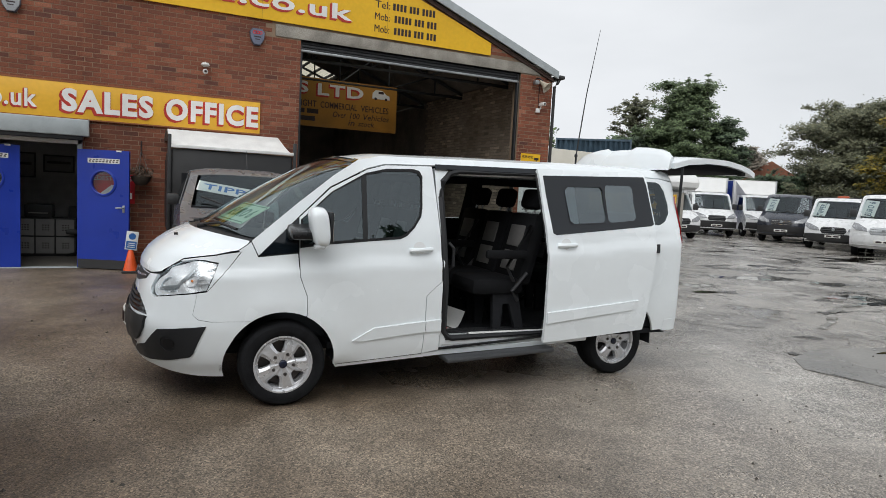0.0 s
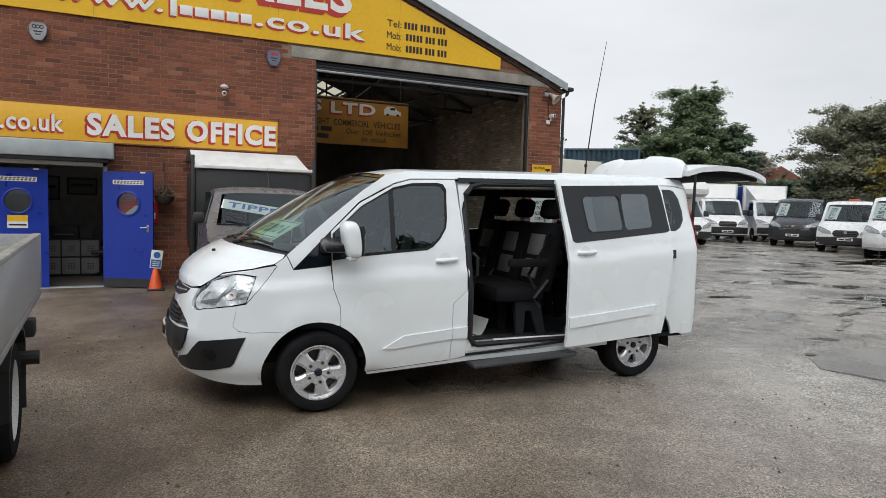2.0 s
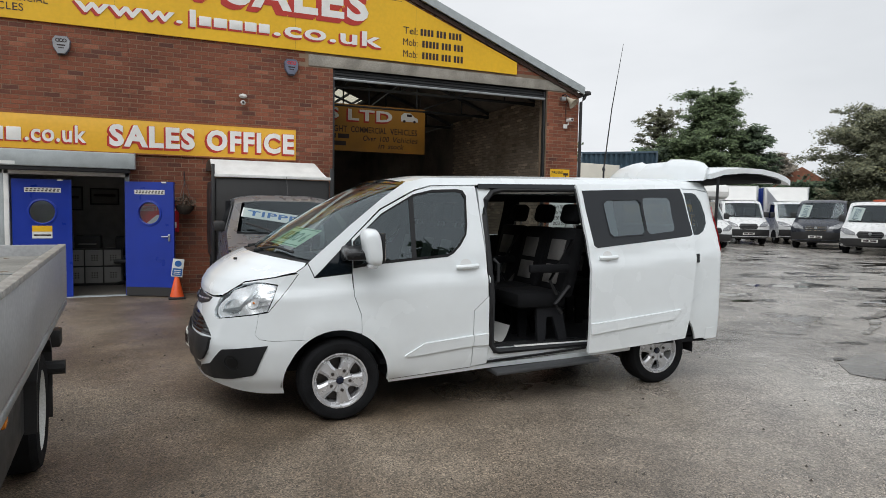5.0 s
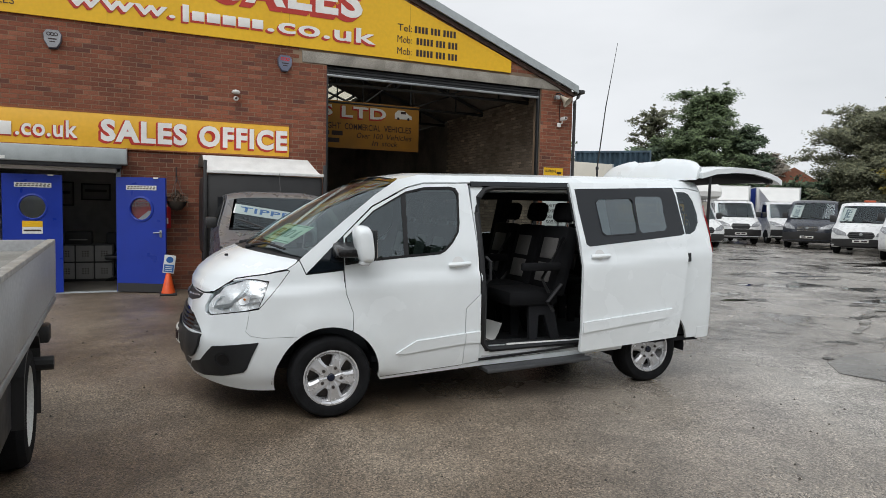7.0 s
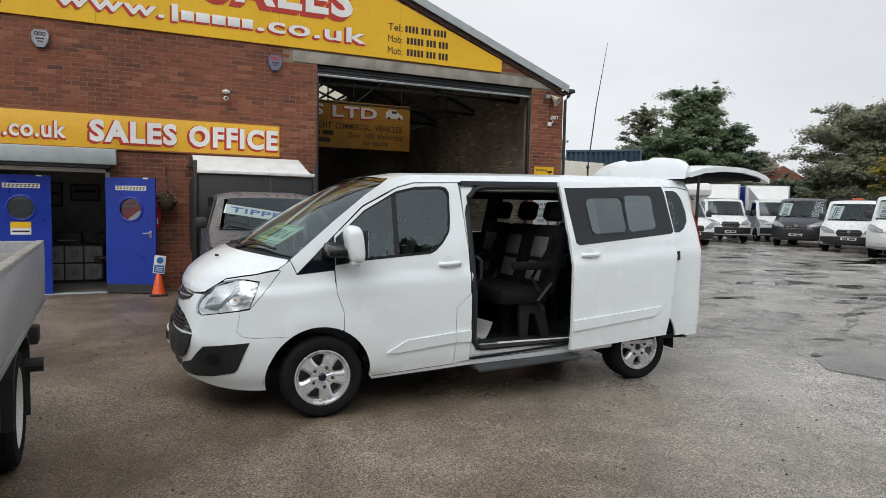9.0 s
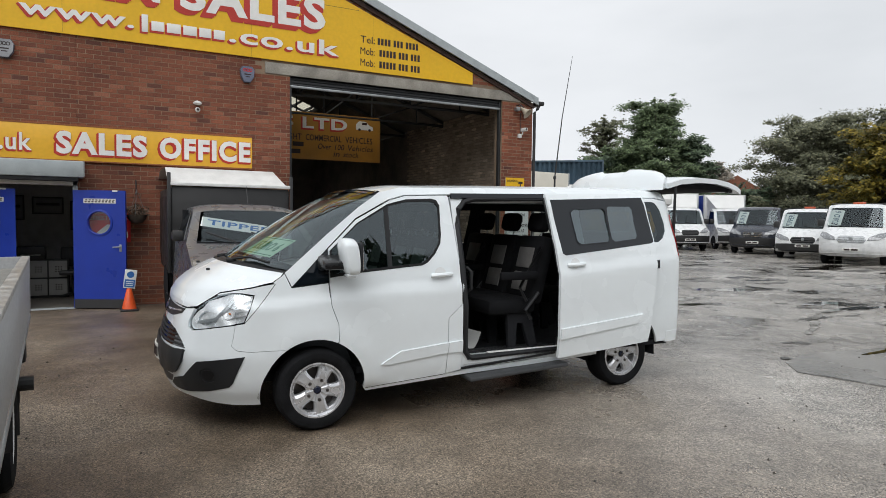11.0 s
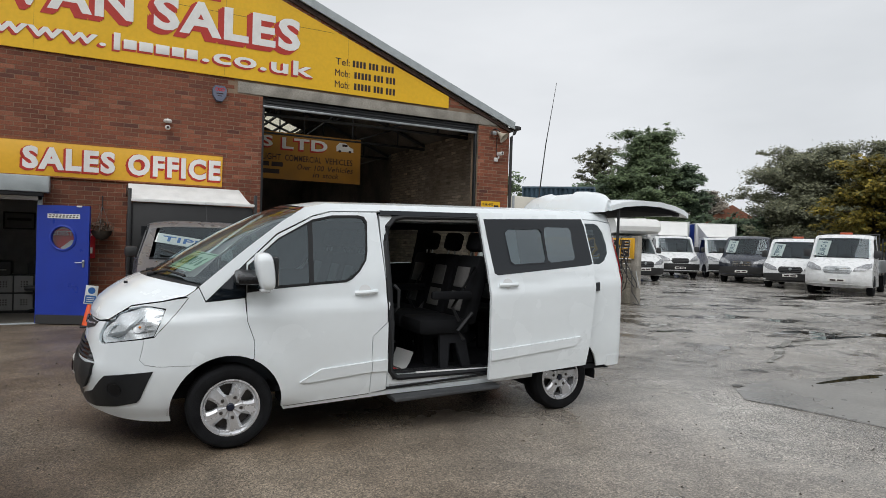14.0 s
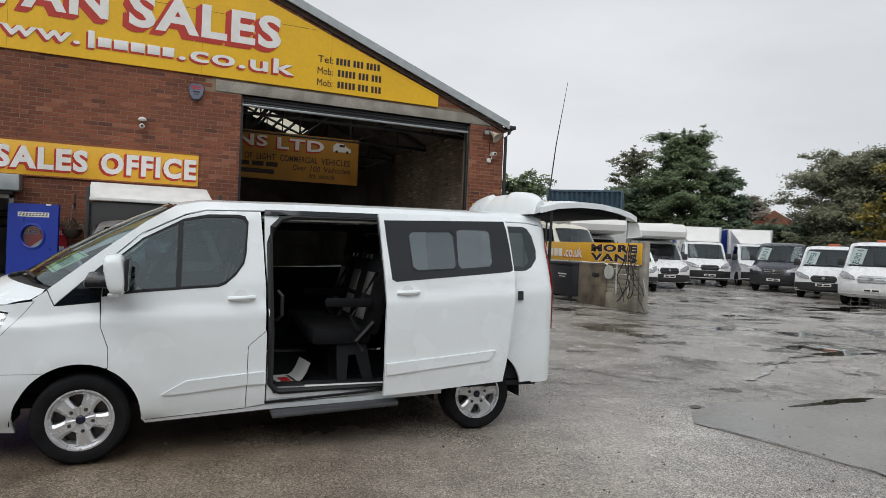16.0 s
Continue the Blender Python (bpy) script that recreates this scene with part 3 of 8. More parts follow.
# trading initials: plain blocks in their colours
for x0, x1 in ((-0.74, -0.34), (-0.20, 0.36), (0.50, 0.98)):
    part("initial_block", box((x0, -0.012, 5.88), (x1, -0.004, 6.42), 0.002), M_LETTER, gable_sign)
    part("initial_shade", box((x0 - 0.09, -0.007, 5.80), (x1 - 0.02, -0.001, 6.38)), M_RED, gable_sign)
letters(gable_sign, "lettering_www", "www.", (-2.48, -0.86, 4.69, 4.86), -0.012, M_LETTER, bold=0.02, shade=M_RED, shift=(-0.03, -0.03), grow=0.02)
for i, (x0, x1, z1) in enumerate(((-0.75, -0.65, 4.95), (-0.60, -0.40, 4.86), (-0.36, -0.14, 4.86), (-0.10, 0.12, 4.86), (0.16, 0.36, 4.86), (0.40, 0.59, 4.86))):
    part("name_bar", box((x0, -0.012, 4.70 if i else 4.66), (x1, -0.006, z1), 0.002), M_LETTER, gable_sign)
    part("name_bar_shade", box((x0 - 0.03, -0.007, 4.665 if i else 4.63), (x1 - 0.01, -0.001, z1 - 0.03)), M_RED, gable_sign)
letters(gable_sign, "lettering_couk", ".co.uk", (0.66, 2.70, 4.68, 4.96), -0.012, M_LETTER, bold=0.02, shade=M_RED, shift=(-0.03, -0.03), grow=0.02)
for z, w in ((5.02, "Tel:"), (4.795, "Mob:"), (4.57, "Mob:")):
    letters(gable_sign, "lettering_contact", w, (3.14, 3.14 + 0.075 * len(w), z, z + 0.135), -0.006, M_INK, bold=0.0)
for z, first in ((5.02, 4), (4.795, 5), (4.57, 5)):
    x = 3.50 if first == 4 else 3.54
    for count in (first, 3, 4 if first == 4 else 3):
        bars(gable_sign, "number_bar", [(x + 0.075 * i, x + 0.075 * i + 0.05, z, z + 0.13) for i in range(count)], -0.005, M_INK)
        x += 0.075 * count + 0.045
for i, (w, a, c) in enumerate((("BUYERS & SELLERS", -4.28, -2.88), ("OF ALL MAKES OF", -4.20, -2.92), ("LIGHT COMMERCIAL", -4.28, -2.84), ("VEHICLES", -3.90, -3.17))):
    word_row(gable_sign, "trade_word", w, a, c, 5.06 - 0.155 * i, 5.175 - 0.155 * i, -0.006, M_INK)

# office fascia sign
fascia_sign = thing("fascia_sign", "long yellow fascia board lettered in white and red", "sign", pose(0, FY - 0.045, 0))
part("board", box((-5.9, 0, 2.44), (1.06, 0.03, 3.03), 0.004), M_YELLOW2, fascia_sign)
M_RIM = mat("red_brown_edge", (0.30, 0.10, 0.03), 0.5)
part("edge_strip", box((-5.9, -0.004, 3.008), (1.06, 0.01, 3.034)), M_RIM, fascia_sign)
part("edge_strip", box((-5.9, -0.004, 2.436), (1.06, 0.01, 2.458)), M_RIM, fascia_sign)
letters(fascia_sign, "sale_lettering", "SALES", (-2.01, -0.68, 2.555, 2.925), -0.012, M_LETTER, bold=0.045, shade=M_RED, shift=(-0.025, -0.025), grow=0.03)
letters(fascia_sign, "lettering_office", "OFFICE", (-0.49, 1.03, 2.555, 2.925), -0.012, M_LETTER, bold=0.045, shade=M_RED, shift=(-0.025, -0.025), grow=0.03)
letters(fascia_sign, "lettering_couk", ".co.uk", (-3.20, -2.34, 2.58, 2.86), -0.012, M_LETTER, bold=0.02, shade=M_RED, shift=(-0.02, -0.02), grow=0.025)
for x0, x1 in ((-4.62, -4.52), (-4.48, -4.26), (-4.22, -4.00), (-3.96, -3.74), (-3.70, -3.49), (-3.45, -3.25)):
    part("name_bar", box((x0, -0.012, 2.58), (x1, -0.006, 2.79), 0.002), M_LETTER, fascia_sign)
    part("name_bar_shade", box((x0 - 0.025, -0.007, 2.56), (x1 - 0.005, -0.001, 2.775)), M_RED, fascia_sign)

# dusty brickwork on the inside of the east wall
iv, jf = [], []
for row in range(2, 57):
    z0, y = row * (BH + JT), FY + WALL_T + (0.11 if row % 2 else 0)
    while y < 13.6:
        vs, fs = brick_verts(0, BL, 0, BH, 0)
        o = len(iv)
        iv += [(BX1 - WALL_T - PROUD + q[1], y + BL - q[0], z0 + q[2]) for q in vs]
        jf += [tuple(i + o for i in f) for f in fs]
        y += BL + JT
me = bpy.data.meshes.new("inner_brick_courses")
me.from_pydata(iv, [], jf)
me.materials.append(M_BRICK_DUSTY)
ob = new("inner_brick_courses", me)
ob.parent = bpy.data.objects["wall_east"]
tagged(ob, kind="stuff")

# ---- white minibus: u along its length from the front axle to the rear, v across from the near side, z up ----
M_VAN = mat("white_van_paint", (0.815, 0.862, 0.882), 0.26, vary=0.012, scale=1.5, fine=12, bump=0.0, coat=0.6, rough_vary=0.05)
M_TRIM = mat("grained_black_trim", (0.019, 0.020, 0.022), 0.5, vary=0.15, fine=260, bump=0.15, spec=0.35)
M_GLOSSBLACK = mat("gloss_black", (0.006, 0.009, 0.013), 0.05, vary=0.05, bump=0.0, rough_vary=0.02, spec=0.5)
M_TYRE = mat("tyre_rubber", (0.014, 0.0145, 0.016), 0.8, vary=0.3, scale=12, fine=160, bump=0.2, spec=0.12)
M_ALLOY = mat("silver_alloy", (0.66, 0.67, 0.69), 0.27, 0.55, vary=0.08, bump=0.0)
M_DISC = mat("brake_disc_steel", (0.10, 0.09, 0.085), 0.5, 0.7, vary=0.2)
M_TINT = glass_mat("tinted_side_glass", (0.24, 0.34, 0.34), 0.10, 0.8)
M_PRIV = glass_mat("privacy_glass", (0.20, 0.26, 0.26), 0.19, 0.8)
M_SCREEN = glass_mat("windscreen_glass", (0.60, 0.66, 0.62), 0.10, 0.95)
M_CLEAR = glass_mat("lamp_lens", (0.97, 0.98, 0.985), 0.06, 0.7)
M_CHROME = mat("lamp_reflector", (0.94, 0.95, 0.96), 0.08, 0.9, vary=0.05, bump=0.0)
M_LAMPRED = mat("red_lamp_lens", (0.22, 0.006, 0.008), 0.15, vary=0.1, bump=0.0, coat=0.5)
M_LAMPSILVER = mat("lamp_silver", (0.93, 0.94, 0.95), 0.2, 0.35, vary=0.12, scale=25, bump=0.0)
M_ARM = mat("smooth_black_plastic", (0.012, 0.012, 0.013), 0.32, vary=0.1, bump=0.0, spec=0.3)
M_FARGREY = mat("lamp_rib_grey", (0.55, 0.56, 0.57), 0.25, 0.4, vary=0.1, bump=0.0)
M_FROST = mat("frosted_lens", (0.55, 0.57, 0.58), 0.15, vary=0.1, bump=0.0, coat=0.5)
M_AMBER = mat("amber_lens", (0.75, 0.22, 0.01), 0.2, vary=0.1, bump=0.0)
M_CLOTH = mat("charcoal_seat_cloth", (0.013, 0.0135, 0.015), 0.95, spec=0.1, vary=0.2, scale=8, fine=200, bump=0.3)
M_CLOTHPALE = mat("grey_seat_panel", (0.15, 0.145, 0.14), 0.9, vary=0.2, scale=8, fine=200, bump=0.3)
M_LINING = mat("dark_cabin_lining", (0.022, 0.023, 0.026), 0.9, spec=0.12, vary=0.15, bump=0.15)
M_BADGE = mat("blue_badge", (0.008, 0.012, 0.03), 0.25, vary=0.05, bump=0.0)
M_GREENCARD = mat("pale_green_card", (0.42, 0.66, 0.50), 0.6, vary=0.04, bump=0.0)
M_GREENINK = mat("green_ink", (0.03, 0.20, 0.10), 0.6, vary=0.04, bump=0.0)
M_PLATE = mat("plate_white", (0.74, 0.74, 0.70), 0.4, vary=0.05, bump=0.0)

TURN_OUT = Euler((radians(90), 0, 0)).to_matrix().to_4x4()
HC, US, UR, FLEN, RLEN = 1.03, -0.35, 3.55, 1.10, 0.60


def interp(x, table):
    return float(np.interp(x, [a for a, _ in table], [c for _, c in table]))


SIDE = [(0.20, 0.17), (0.30, 0.12), (0.42, 0.082), (0.60, 0.058), (0.80, 0.050), (1.00, 0.051), (1.035, 0.055), (1.062, 0.078), (1.13, 0.089), (1.20, 0.098), (1.30, 0.122), (1.75, 0.235), (1.82, 0.27), (1.90, 0.36)]
NOSE = [(0.20, -0.88), (0.27, -0.93), (0.35, -0.968), (0.43, -0.988), (0.50, -1.0), (0.56, -1.008), (0.638, -1.004), (0.662, -0.985), (0.72, -0.972), (0.84, -0.945), (0.93, -0.915), (1.0, -0.86), (1.1, -0.77)]
ROUND = 2.35


def side_v(u, z):
    t = max(0.0, u - 1.4) / 2.2
    f = max(0.0, 0.4 - u)
    # the shoulder crease climbs to the rear, the wing swells round the wheel
    rise = 0.075 * (u - 0.6) * float(np.interp(z, [0.7, 0.95, 1.3, 1.6], [0, 1, 1, 0]))
    swell = 0.020 * math.exp(-((math.hypot(u, z - 0.335) - 0.40) / 0.12) ** 2) if z > 0.335 else 0.0
    return interp(z - rise, SIDE) + 0.09 * t * t + 0.05 * f * f - swell


def shell(s, z):
    """The skin of the near side: s runs along the length, and on round the nose and the rear corner."""
    if s < US:
        a = radians(min(90.0, (US - s) / FLEN * 90))
        q = 2 / ROUND
        v0 = side_v(US, z)
        return Vector((US - (US - interp(z, NOSE)) * math.sin(a) ** q, HC - (HC - v0) * max(0.0, math.cos(a)) ** q, z))
    if s > UR:
        a = radians(min(90.0, (s - UR) / RLEN * 90))
        q = 2 / 2.6
        lean = 0.03 * (z - 0.9)
        return Vector((UR + (0.21 - lean) * math.sin(a) ** q, HC - (HC - side_v(UR, z)) * max(0.0, math.cos(a)) ** q, z))
    return Vector((s, side_v(s, z), z))


def shell_in(s, z):
    a, c = shell(s + 0.01, z) - shell(s - 0.01, z), shell(s, z + 0.01) - shell(s, z - 0.01)
    w = a.cross(c).normalized()
    return w if w.dot(Vector((1.4, HC, z)) - shell(s, z)) > 0 else -w


def arc(cu, cz, r, a0, a1, k):
    return [(cu + r * math.cos(radians(a0 + (a1 - a0) * i / k)), cz + r * math.sin(radians(a0 + (a1 - a0) * i / k))) for i in range(k + 1)]


def both(name, outline, holes, material, parent, out=0.0, thick=0.02, step=0.06, label="", sides=(0, 1), lift=Vector((0, 0, 0)), join=False):
    """A panel on the near side and its mirror image on the far side."""
    bmj = bmesh.new() if join else None
    obs = []
    for far in sides:
        bm = bmj if join else bmesh.new()

        def put(s, z):
            p = shell(s, z) - shell_in(s, z) * out + lift
            return Vector((p.x, 2 * HC - p.y, p.z)) if far else p

        def inn(s, z):
            w = shell_in(s, z)
            return Vector((w.x, -w.y, w.z)) if far else w

        add_sheet(bm, outline, holes, put, inn, thick, step)
        if not join:
            obs.append(part(name, bm, material, parent, label, smooth=40))
    if join:
        bmesh.ops.remove_doubles(bmj, verts=bmj.verts, dist=0.002)
        obs.append(part(name, bmj, material, parent, label, smooth=40))
    return obs


van = thing("minibus", "white minibus with its near side door slid open and tailgate raised", "minibus", pose(0, -0.05, 0, 0, 0, -2.2))

HUBZ, WB, ARCH = 0.335, 2.965, 0.376

# nose and bumper, headlamps
lens = [(-0.975, 0.84), (-0.94, 0.93), (-0.86, 0.995), (-0.77, 1.033), (-0.66, 1.049), (-0.55, 1.049), (-0.435, 1.035), (-0.462, 0.94), (-0.493, 0.857), (-0.60, 0.838), (-0.71, 0.824), (-0.85, 0.803), (-0.92, 0.792), (-0.965, 0.805)]
bump_out = [(-0.20, 0.648), (-0.44, 0.648), (-0.53, 0.662), (-0.570, 0.695), (-0.560, 0.76), (-0.5535, 0.835), (-0.605, 0.829), (-0.715, 0.815), (-0.855, 0.794), (-0.925, 0.783), (-0.976, 0.798), (-0.986, 0.842), (-0.955, 0.935), (-1.06, 0.925), (-1.45, 0.945),
            (-1.45, 0.30), (-1.15, 0.31), (-0.93, 0.30), (-0.75, 0.278), (-0.55, 0.258), (-0.366, 0.248)] + arc(0, HUBZ, ARCH, 193, 124, 9)
both("bumper", bump_out, [], M_VAN, van, step=0.035, join=True, label="white moulded front bumper")
surround = [(-0.282, 1.116), (-0.374, 0.988), (-0.4855, 0.852), (-0.452, 0.94), (-0.425, 1.043), (-0.55, 1.057), (-0.66, 1.057), (-0.775, 1.041), (-0.80, 1.038), (-0.776, 1.050), (-0.62, 1.072), (-0.464, 1.088)]
both("headlight_surround", surround, [], M_VAN, van, out=-0.004, thick=0.015, step=0.05)
both("lamp_gap", [(-0.27, 1.132), (-0.37, 0.985), (-0.484, 0.845), (-0.60, 0.826), (-0.85, 0.79), (-0.93, 0.78), (-0.985, 0.79), (-0.995, 0.845), (-0.96, 0.945), (-0.776, 1.066), (-0.464, 1.106)], [], M_ARM, van, out=-0.085, thick=0.0, step=0.06)
for lamp in both("headlight", lens, [], M_CLEAR, van, thick=0.010, step=0.05, label="clear headlight with silver reflector"):
    lamp.visible_shadow = False
    k = 1 if lamp.name.endswith(".001") else 0

    def inside(s, z, d):
        p = shell(s, z) + shell_in(s, z) * d
        return Vector((p.x, 2 * HC - p.y, p.z)) if k else p

    back = part("reflector", sheet(lens, [], lambda s, z: inside(s, z, 0.024 + 0.010 * math.sin(s * 22 + z * 30)), (0, 1 - 2 * k, 0), 0.0, 0.035), M_LAMPSILVER, lamp, smooth=30)
    # bright cups, a slanting light blade and the dark housing between them
    for s0, z0, w, h, d, mt in ((-0.80, 0.885, 0.105, 0.055, 0.020, M_CHROME), (-0.62, 0.915, 0.060, 0.046, 0.020, M_ALLOY)):
        cup = [(s0 + w * math.cos(a), z0 + h * math.sin(a) + 0.12 * w * math.cos(a)) for a in np.linspace(0, 2 * math.pi, 18, endpoint=False)]
        hole = [(s0 + 0.86 * (a - s0), z0 + 0.82 * (c - z0)) for a, c in cup]
        part("lamp_rim", sheet(cup, [hole], lambda s, z, d=d: inside(s, z, d), (0, 1 - 2 * k, 0), 0.02, 0.05), mt, lamp, smooth=30)
    part("light_blade", sheet([(-0.90, 0.835), (-0.72, 0.862), (-0.60, 0.995), (-0.63, 1.0), (-0.735, 0.885), (-0.90, 0.855)], [], lambda s, z: inside(s, z, 0.014), (0, 1 - 2 * k, 0), 0.02, 0.06), M_GALV, lamp, smooth=30)
    for n in range(4):
        z = 0.885 + 0.034 * n
        part("lens_rib", sheet([(-0.575 + 0.02 * n, z), (-0.47 + 0.008 * n, z + 0.012), (-0.47 + 0.008 * n, z + 0.020), (-0.575 + 0.02 * n, z + 0.008)], [], lambda s, z: inside(s, z, 0.018), (0, 1 - 2 * k, 0), 0.012, 0.06), M_FARGREY, lamp, smooth=None)
    part("indicator_bulb", lathe([(0.0, 0.014), (0.007, 0.009), (0.009, -0.008), (0.0, -0.014)], 12, Matrix.Translation(inside(-0.62, 0.915, 0.030)) @ TURN_OUT), M_AMBER, lamp)
fog_out = [(-0.825, 0.578), (-0.64, 0.602), (-0.468, 0.620), (-0.515, 0.515), (-0.552, 0.43), (-0.578, 0.405), (-0.75, 0.368), (-0.95, 0.345), (-1.10, 0.345), (-1.16, 0.37), (-1.10, 0.42), (-0.97, 0.455), (-0.895, 0.52)]
fog_hole = arc(-0.735, 0.488, 0.052, 0, 345, 22)
fog_hole = [(-0.735 + (a + 0.735) * 1.35, c) for a, c in fog_hole]
for fog in both("bumper_insert", fog_out, [fog_hole], M_TRIM, van, out=0.006, thick=0.022, step=0.05, label="black textured bumper corner insert"):
    k = (1,) if fog.name.endswith(".001") else (0,)
    both("fog_recess", fog_hole, [], M_TRIM, fog, out=0.0015, thick=0.0, step=0.04, sides=k)
    both("fog_lamp", [(-0.735 + (a + 0.735) * 0.66, 0.488 + (c - 0.488) * 0.72) for a, c in fog_hole], [], M_ARM, fog, out=0.006, thick=0.005, step=0.05, sides=k)
grille = both("grille", [(-1.45, 0.80), (-1.25, 0.792), (-1.12, 0.757), (-1.02, 0.70), (-0.962, 0.655), (-1.45, 0.655)], [], M_GLOSSBLACK, van, out=0.003, thick=0.01, step=0.05, join=True, label="black slatted grille")[0]
for z, e in ((0.675, -0.99), (0.705, -1.03), (0.735, -1.08), (0.765, -1.14)):
    pts = [shell(s, z) - shell_in(s, z) * 0.008 for s in np.linspace(e, -1.45, 7)]
    pts += [Vector((p.x, 2 * HC - p.y, p.z)) for p in pts[-2::-1]]
    part("slat", tube(pts, 0.008, 6), M_TRIM, grille)
both("bumper_bar", [(-1.45, 0.648), (-1.07, 0.640), (-0.952, 0.645), (-0.968, 0.565), (-1.04, 0.485), (-1.08, 0.462), (-1.45, 0.445)], [], M_TRIM, van, out=0.020, thick=0.03, step=0.05, join=True, label="black bumper bar carrying the front plate")
both("lower_lip", [(-1.45, 0.43), (-1.12, 0.43), (-1.17, 0.375), (-1.45, 0.36)], [], M_TRIM, van, out=0.003, join=True)
slot = both("badge_slot", [(-1.45, 0.925), (-1.20, 0.924), (-1.065, 0.922), (-1.10, 0.885), (-1.25, 0.85), (-1.45, 0.838)], [], M_TRIM, van, out=0.004, join=True)[0]
part("badge", lathe([(0.0, 0.014), (0.05, 0.012), (0.06, 0.0)], 24, Matrix.Translation((interp(0.885, NOSE) - 0.008, HC, 0.883)) @ Euler((0, radians(-80), 0)).to_matrix().to_4x4() @ Matrix.Diagonal((0.62, 1.45, 1, 1))), M_BADGE, slot, "plain oval badge")
both("slot_bar", [(-1.40, 0.884), (-1.12, 0.908), (-1.10, 0.900), (-1.40, 0.872)], [], M_ALLOY, slot, out=0.010, thick=0.01, step=0.08)
PX = interp(0.545, NOSE) - 0.024
bm = bmesh.new()
for i in range(8):
    add_box(bm, (PX - 0.010, HC - 0.26 + 0.065 * i, 0.49), (PX, HC - 0.195 + 0.065 * i, 0.60))
for v in bm.verts:
    v.co.x += 0.75 * (v.co.y - HC) ** 2
plate = part("number_plate", bm, M_PLATE, van, "white front plate with dark bars")
for i in range(7):
    y = HC - 0.21 + i * 0.062 + (0.03 if i > 3 else 0)
    bx = PX + 0.75 * (y + 0.02 - HC) ** 2
    part("plate_bar", box((bx - 0.015, y, 0.51), (bx - 0.0075, y + 0.04, 0.58)), M_INK, plate)

# wings, doors, sides
fender = [(0.164, 0.685), (0.161, 0.812), (0.111, 0.95), (0.098, 1.112), (-0.168, 1.083), (-0.215, 1.185), (-0.237, 1.165), (-0.296, 1.124), (-0.277, 1.114), (-0.3705, 0.986), (-0.4825, 0.847), (-0.5505, 0.837), (-0.557, 0.76), (-0.567, 0.696), (-0.528, 0.665), (-0.4385, 0.651), (-0.20, 0.651)] + arc(0, HUBZ, ARCH, 122, 66, 8)
both("front_wing", fender, [], M_VAN, van, step=0.04)
both("mirror_quarter", [(-0.160, 1.093), (0.102, 1.124), (0.104, 1.362)], [], M_GLOSSBLACK, van, out=0.005, step=0.05, label="gloss black corner panel ahead of the door")
rail = [(-0.1655, 1.094), (0.102, 1.365), (0.33, 1.588), (0.61, 1.738), (0.75, 1.778), (1.12, 1.792), (2.25, 1.822), (3.45, 1.822), (3.60, 1.80), (3.72, 1.72), (3.74, 1.80), (3.68, 1.865), (3.55, 1.888),
        (2.5, 1.876), (1.5, 1.856), (0.72, 1.836), (0.54, 1.793), (0.36, 1.672), (0.10, 1.462), (-0.211, 1.192)]
both("roof_rail", rail, [], M_VAN, van, step=0.05)
door_out = [(0.168, 0.69), (0.165, 0.815), (0.115, 0.953), (0.108, 1.118), (0.110, 1.362), (0.335, 1.578), (0.615, 1.728), (0.75, 1.768), (1.13, 1.782), (1.150, 1.55), (1.175, 1.2), (1.180, 0.915), (1.060, 0.808), (1.058, 0.352), (0.379, 0.303)] + arc(0, HUBZ, ARCH, -3, 64, 9)
win_out = [(0.112, 1.150), (0.31, 1.178), (0.60, 1.205), (0.85, 1.226), (0.90, 1.250), (0.965, 1.312), (1.020, 1.395), (1.034, 1.47), (1.045, 1.70), (1.02, 1.742), (0.97, 1.752), (0.76, 1.742), (0.60, 1.702), (0.34, 1.552), (0.118, 1.345)]
doors = both("front_door", door_out, [win_out], M_VAN, van, step=0.05, label="white front door with dark window")
for d in doors:
    k = (1,) if d.name.endswith(".001") else (0,)
    rim = [(a * 0.965 + 0.61 * 0.035, c * 0.925 + 1.47 * 0.075) for a, c in win_out]
    both("window_seal", win_out, [rim], M_ARM, d, out=0.002, thick=0.012, step=0.06, sides=k)
    both("window_pane", rim, [], M_TINT, d, out=-0.006, thick=0.0, step=0.08, sides=k)
    both("window_bar", [(0.565, 1.21), (0.60, 1.213), (0.60, 1.70), (0.565, 1.68)], [], M_TRIM, d, out=0.001, thick=0.02, step=0.2, sides=k)
    both("rub_strip", [(0.50, 0.485), (0.66, 0.575), (1.062, 0.612), (1.062, 0.53), (0.56, 0.478)], [], M_VAN, d, out=0.014, thick=0.016, step=0.08, sides=k)
    sgn = 1 if k == (1,) else 0
    bm = bmesh.new()
    for u in (0.0,):
        pts = [shell(0.915 + 0.18 * i / 8, 1.146 + 0.010 * i / 8) for i in range(9)]
        pts = [p + Vector((0, -0.012 - 0.022 * math.sin(math.pi * i / 8), 0)) for i, p in enumerate(pts)]
        if sgn:
            pts = [Vector((p.x, 2 * HC - p.y, p.z)) for p in pts]
        add_tube(bm, pts, 0.017, 8)
    h = part("handle", bm, M_VAN, d)
    # flat disc in a greyer white: painted shade of the hollow behind the handle
    both("handle_recess", arc(1.0, 1.160, 0.05, 0, 340, 14), [], mat("shaded_white", (0.70, 0.71, 0.71), 0.3, vary=0.03, bump=0), d, out=0.001, thick=0.002, step=0.05, sides=k)
both("filler_panel", [(1.188, 0.915), (1.194, 0.375), (1.063, 0.353), (1.065, 0.806)], [], M_VAN, van, step=0.06)
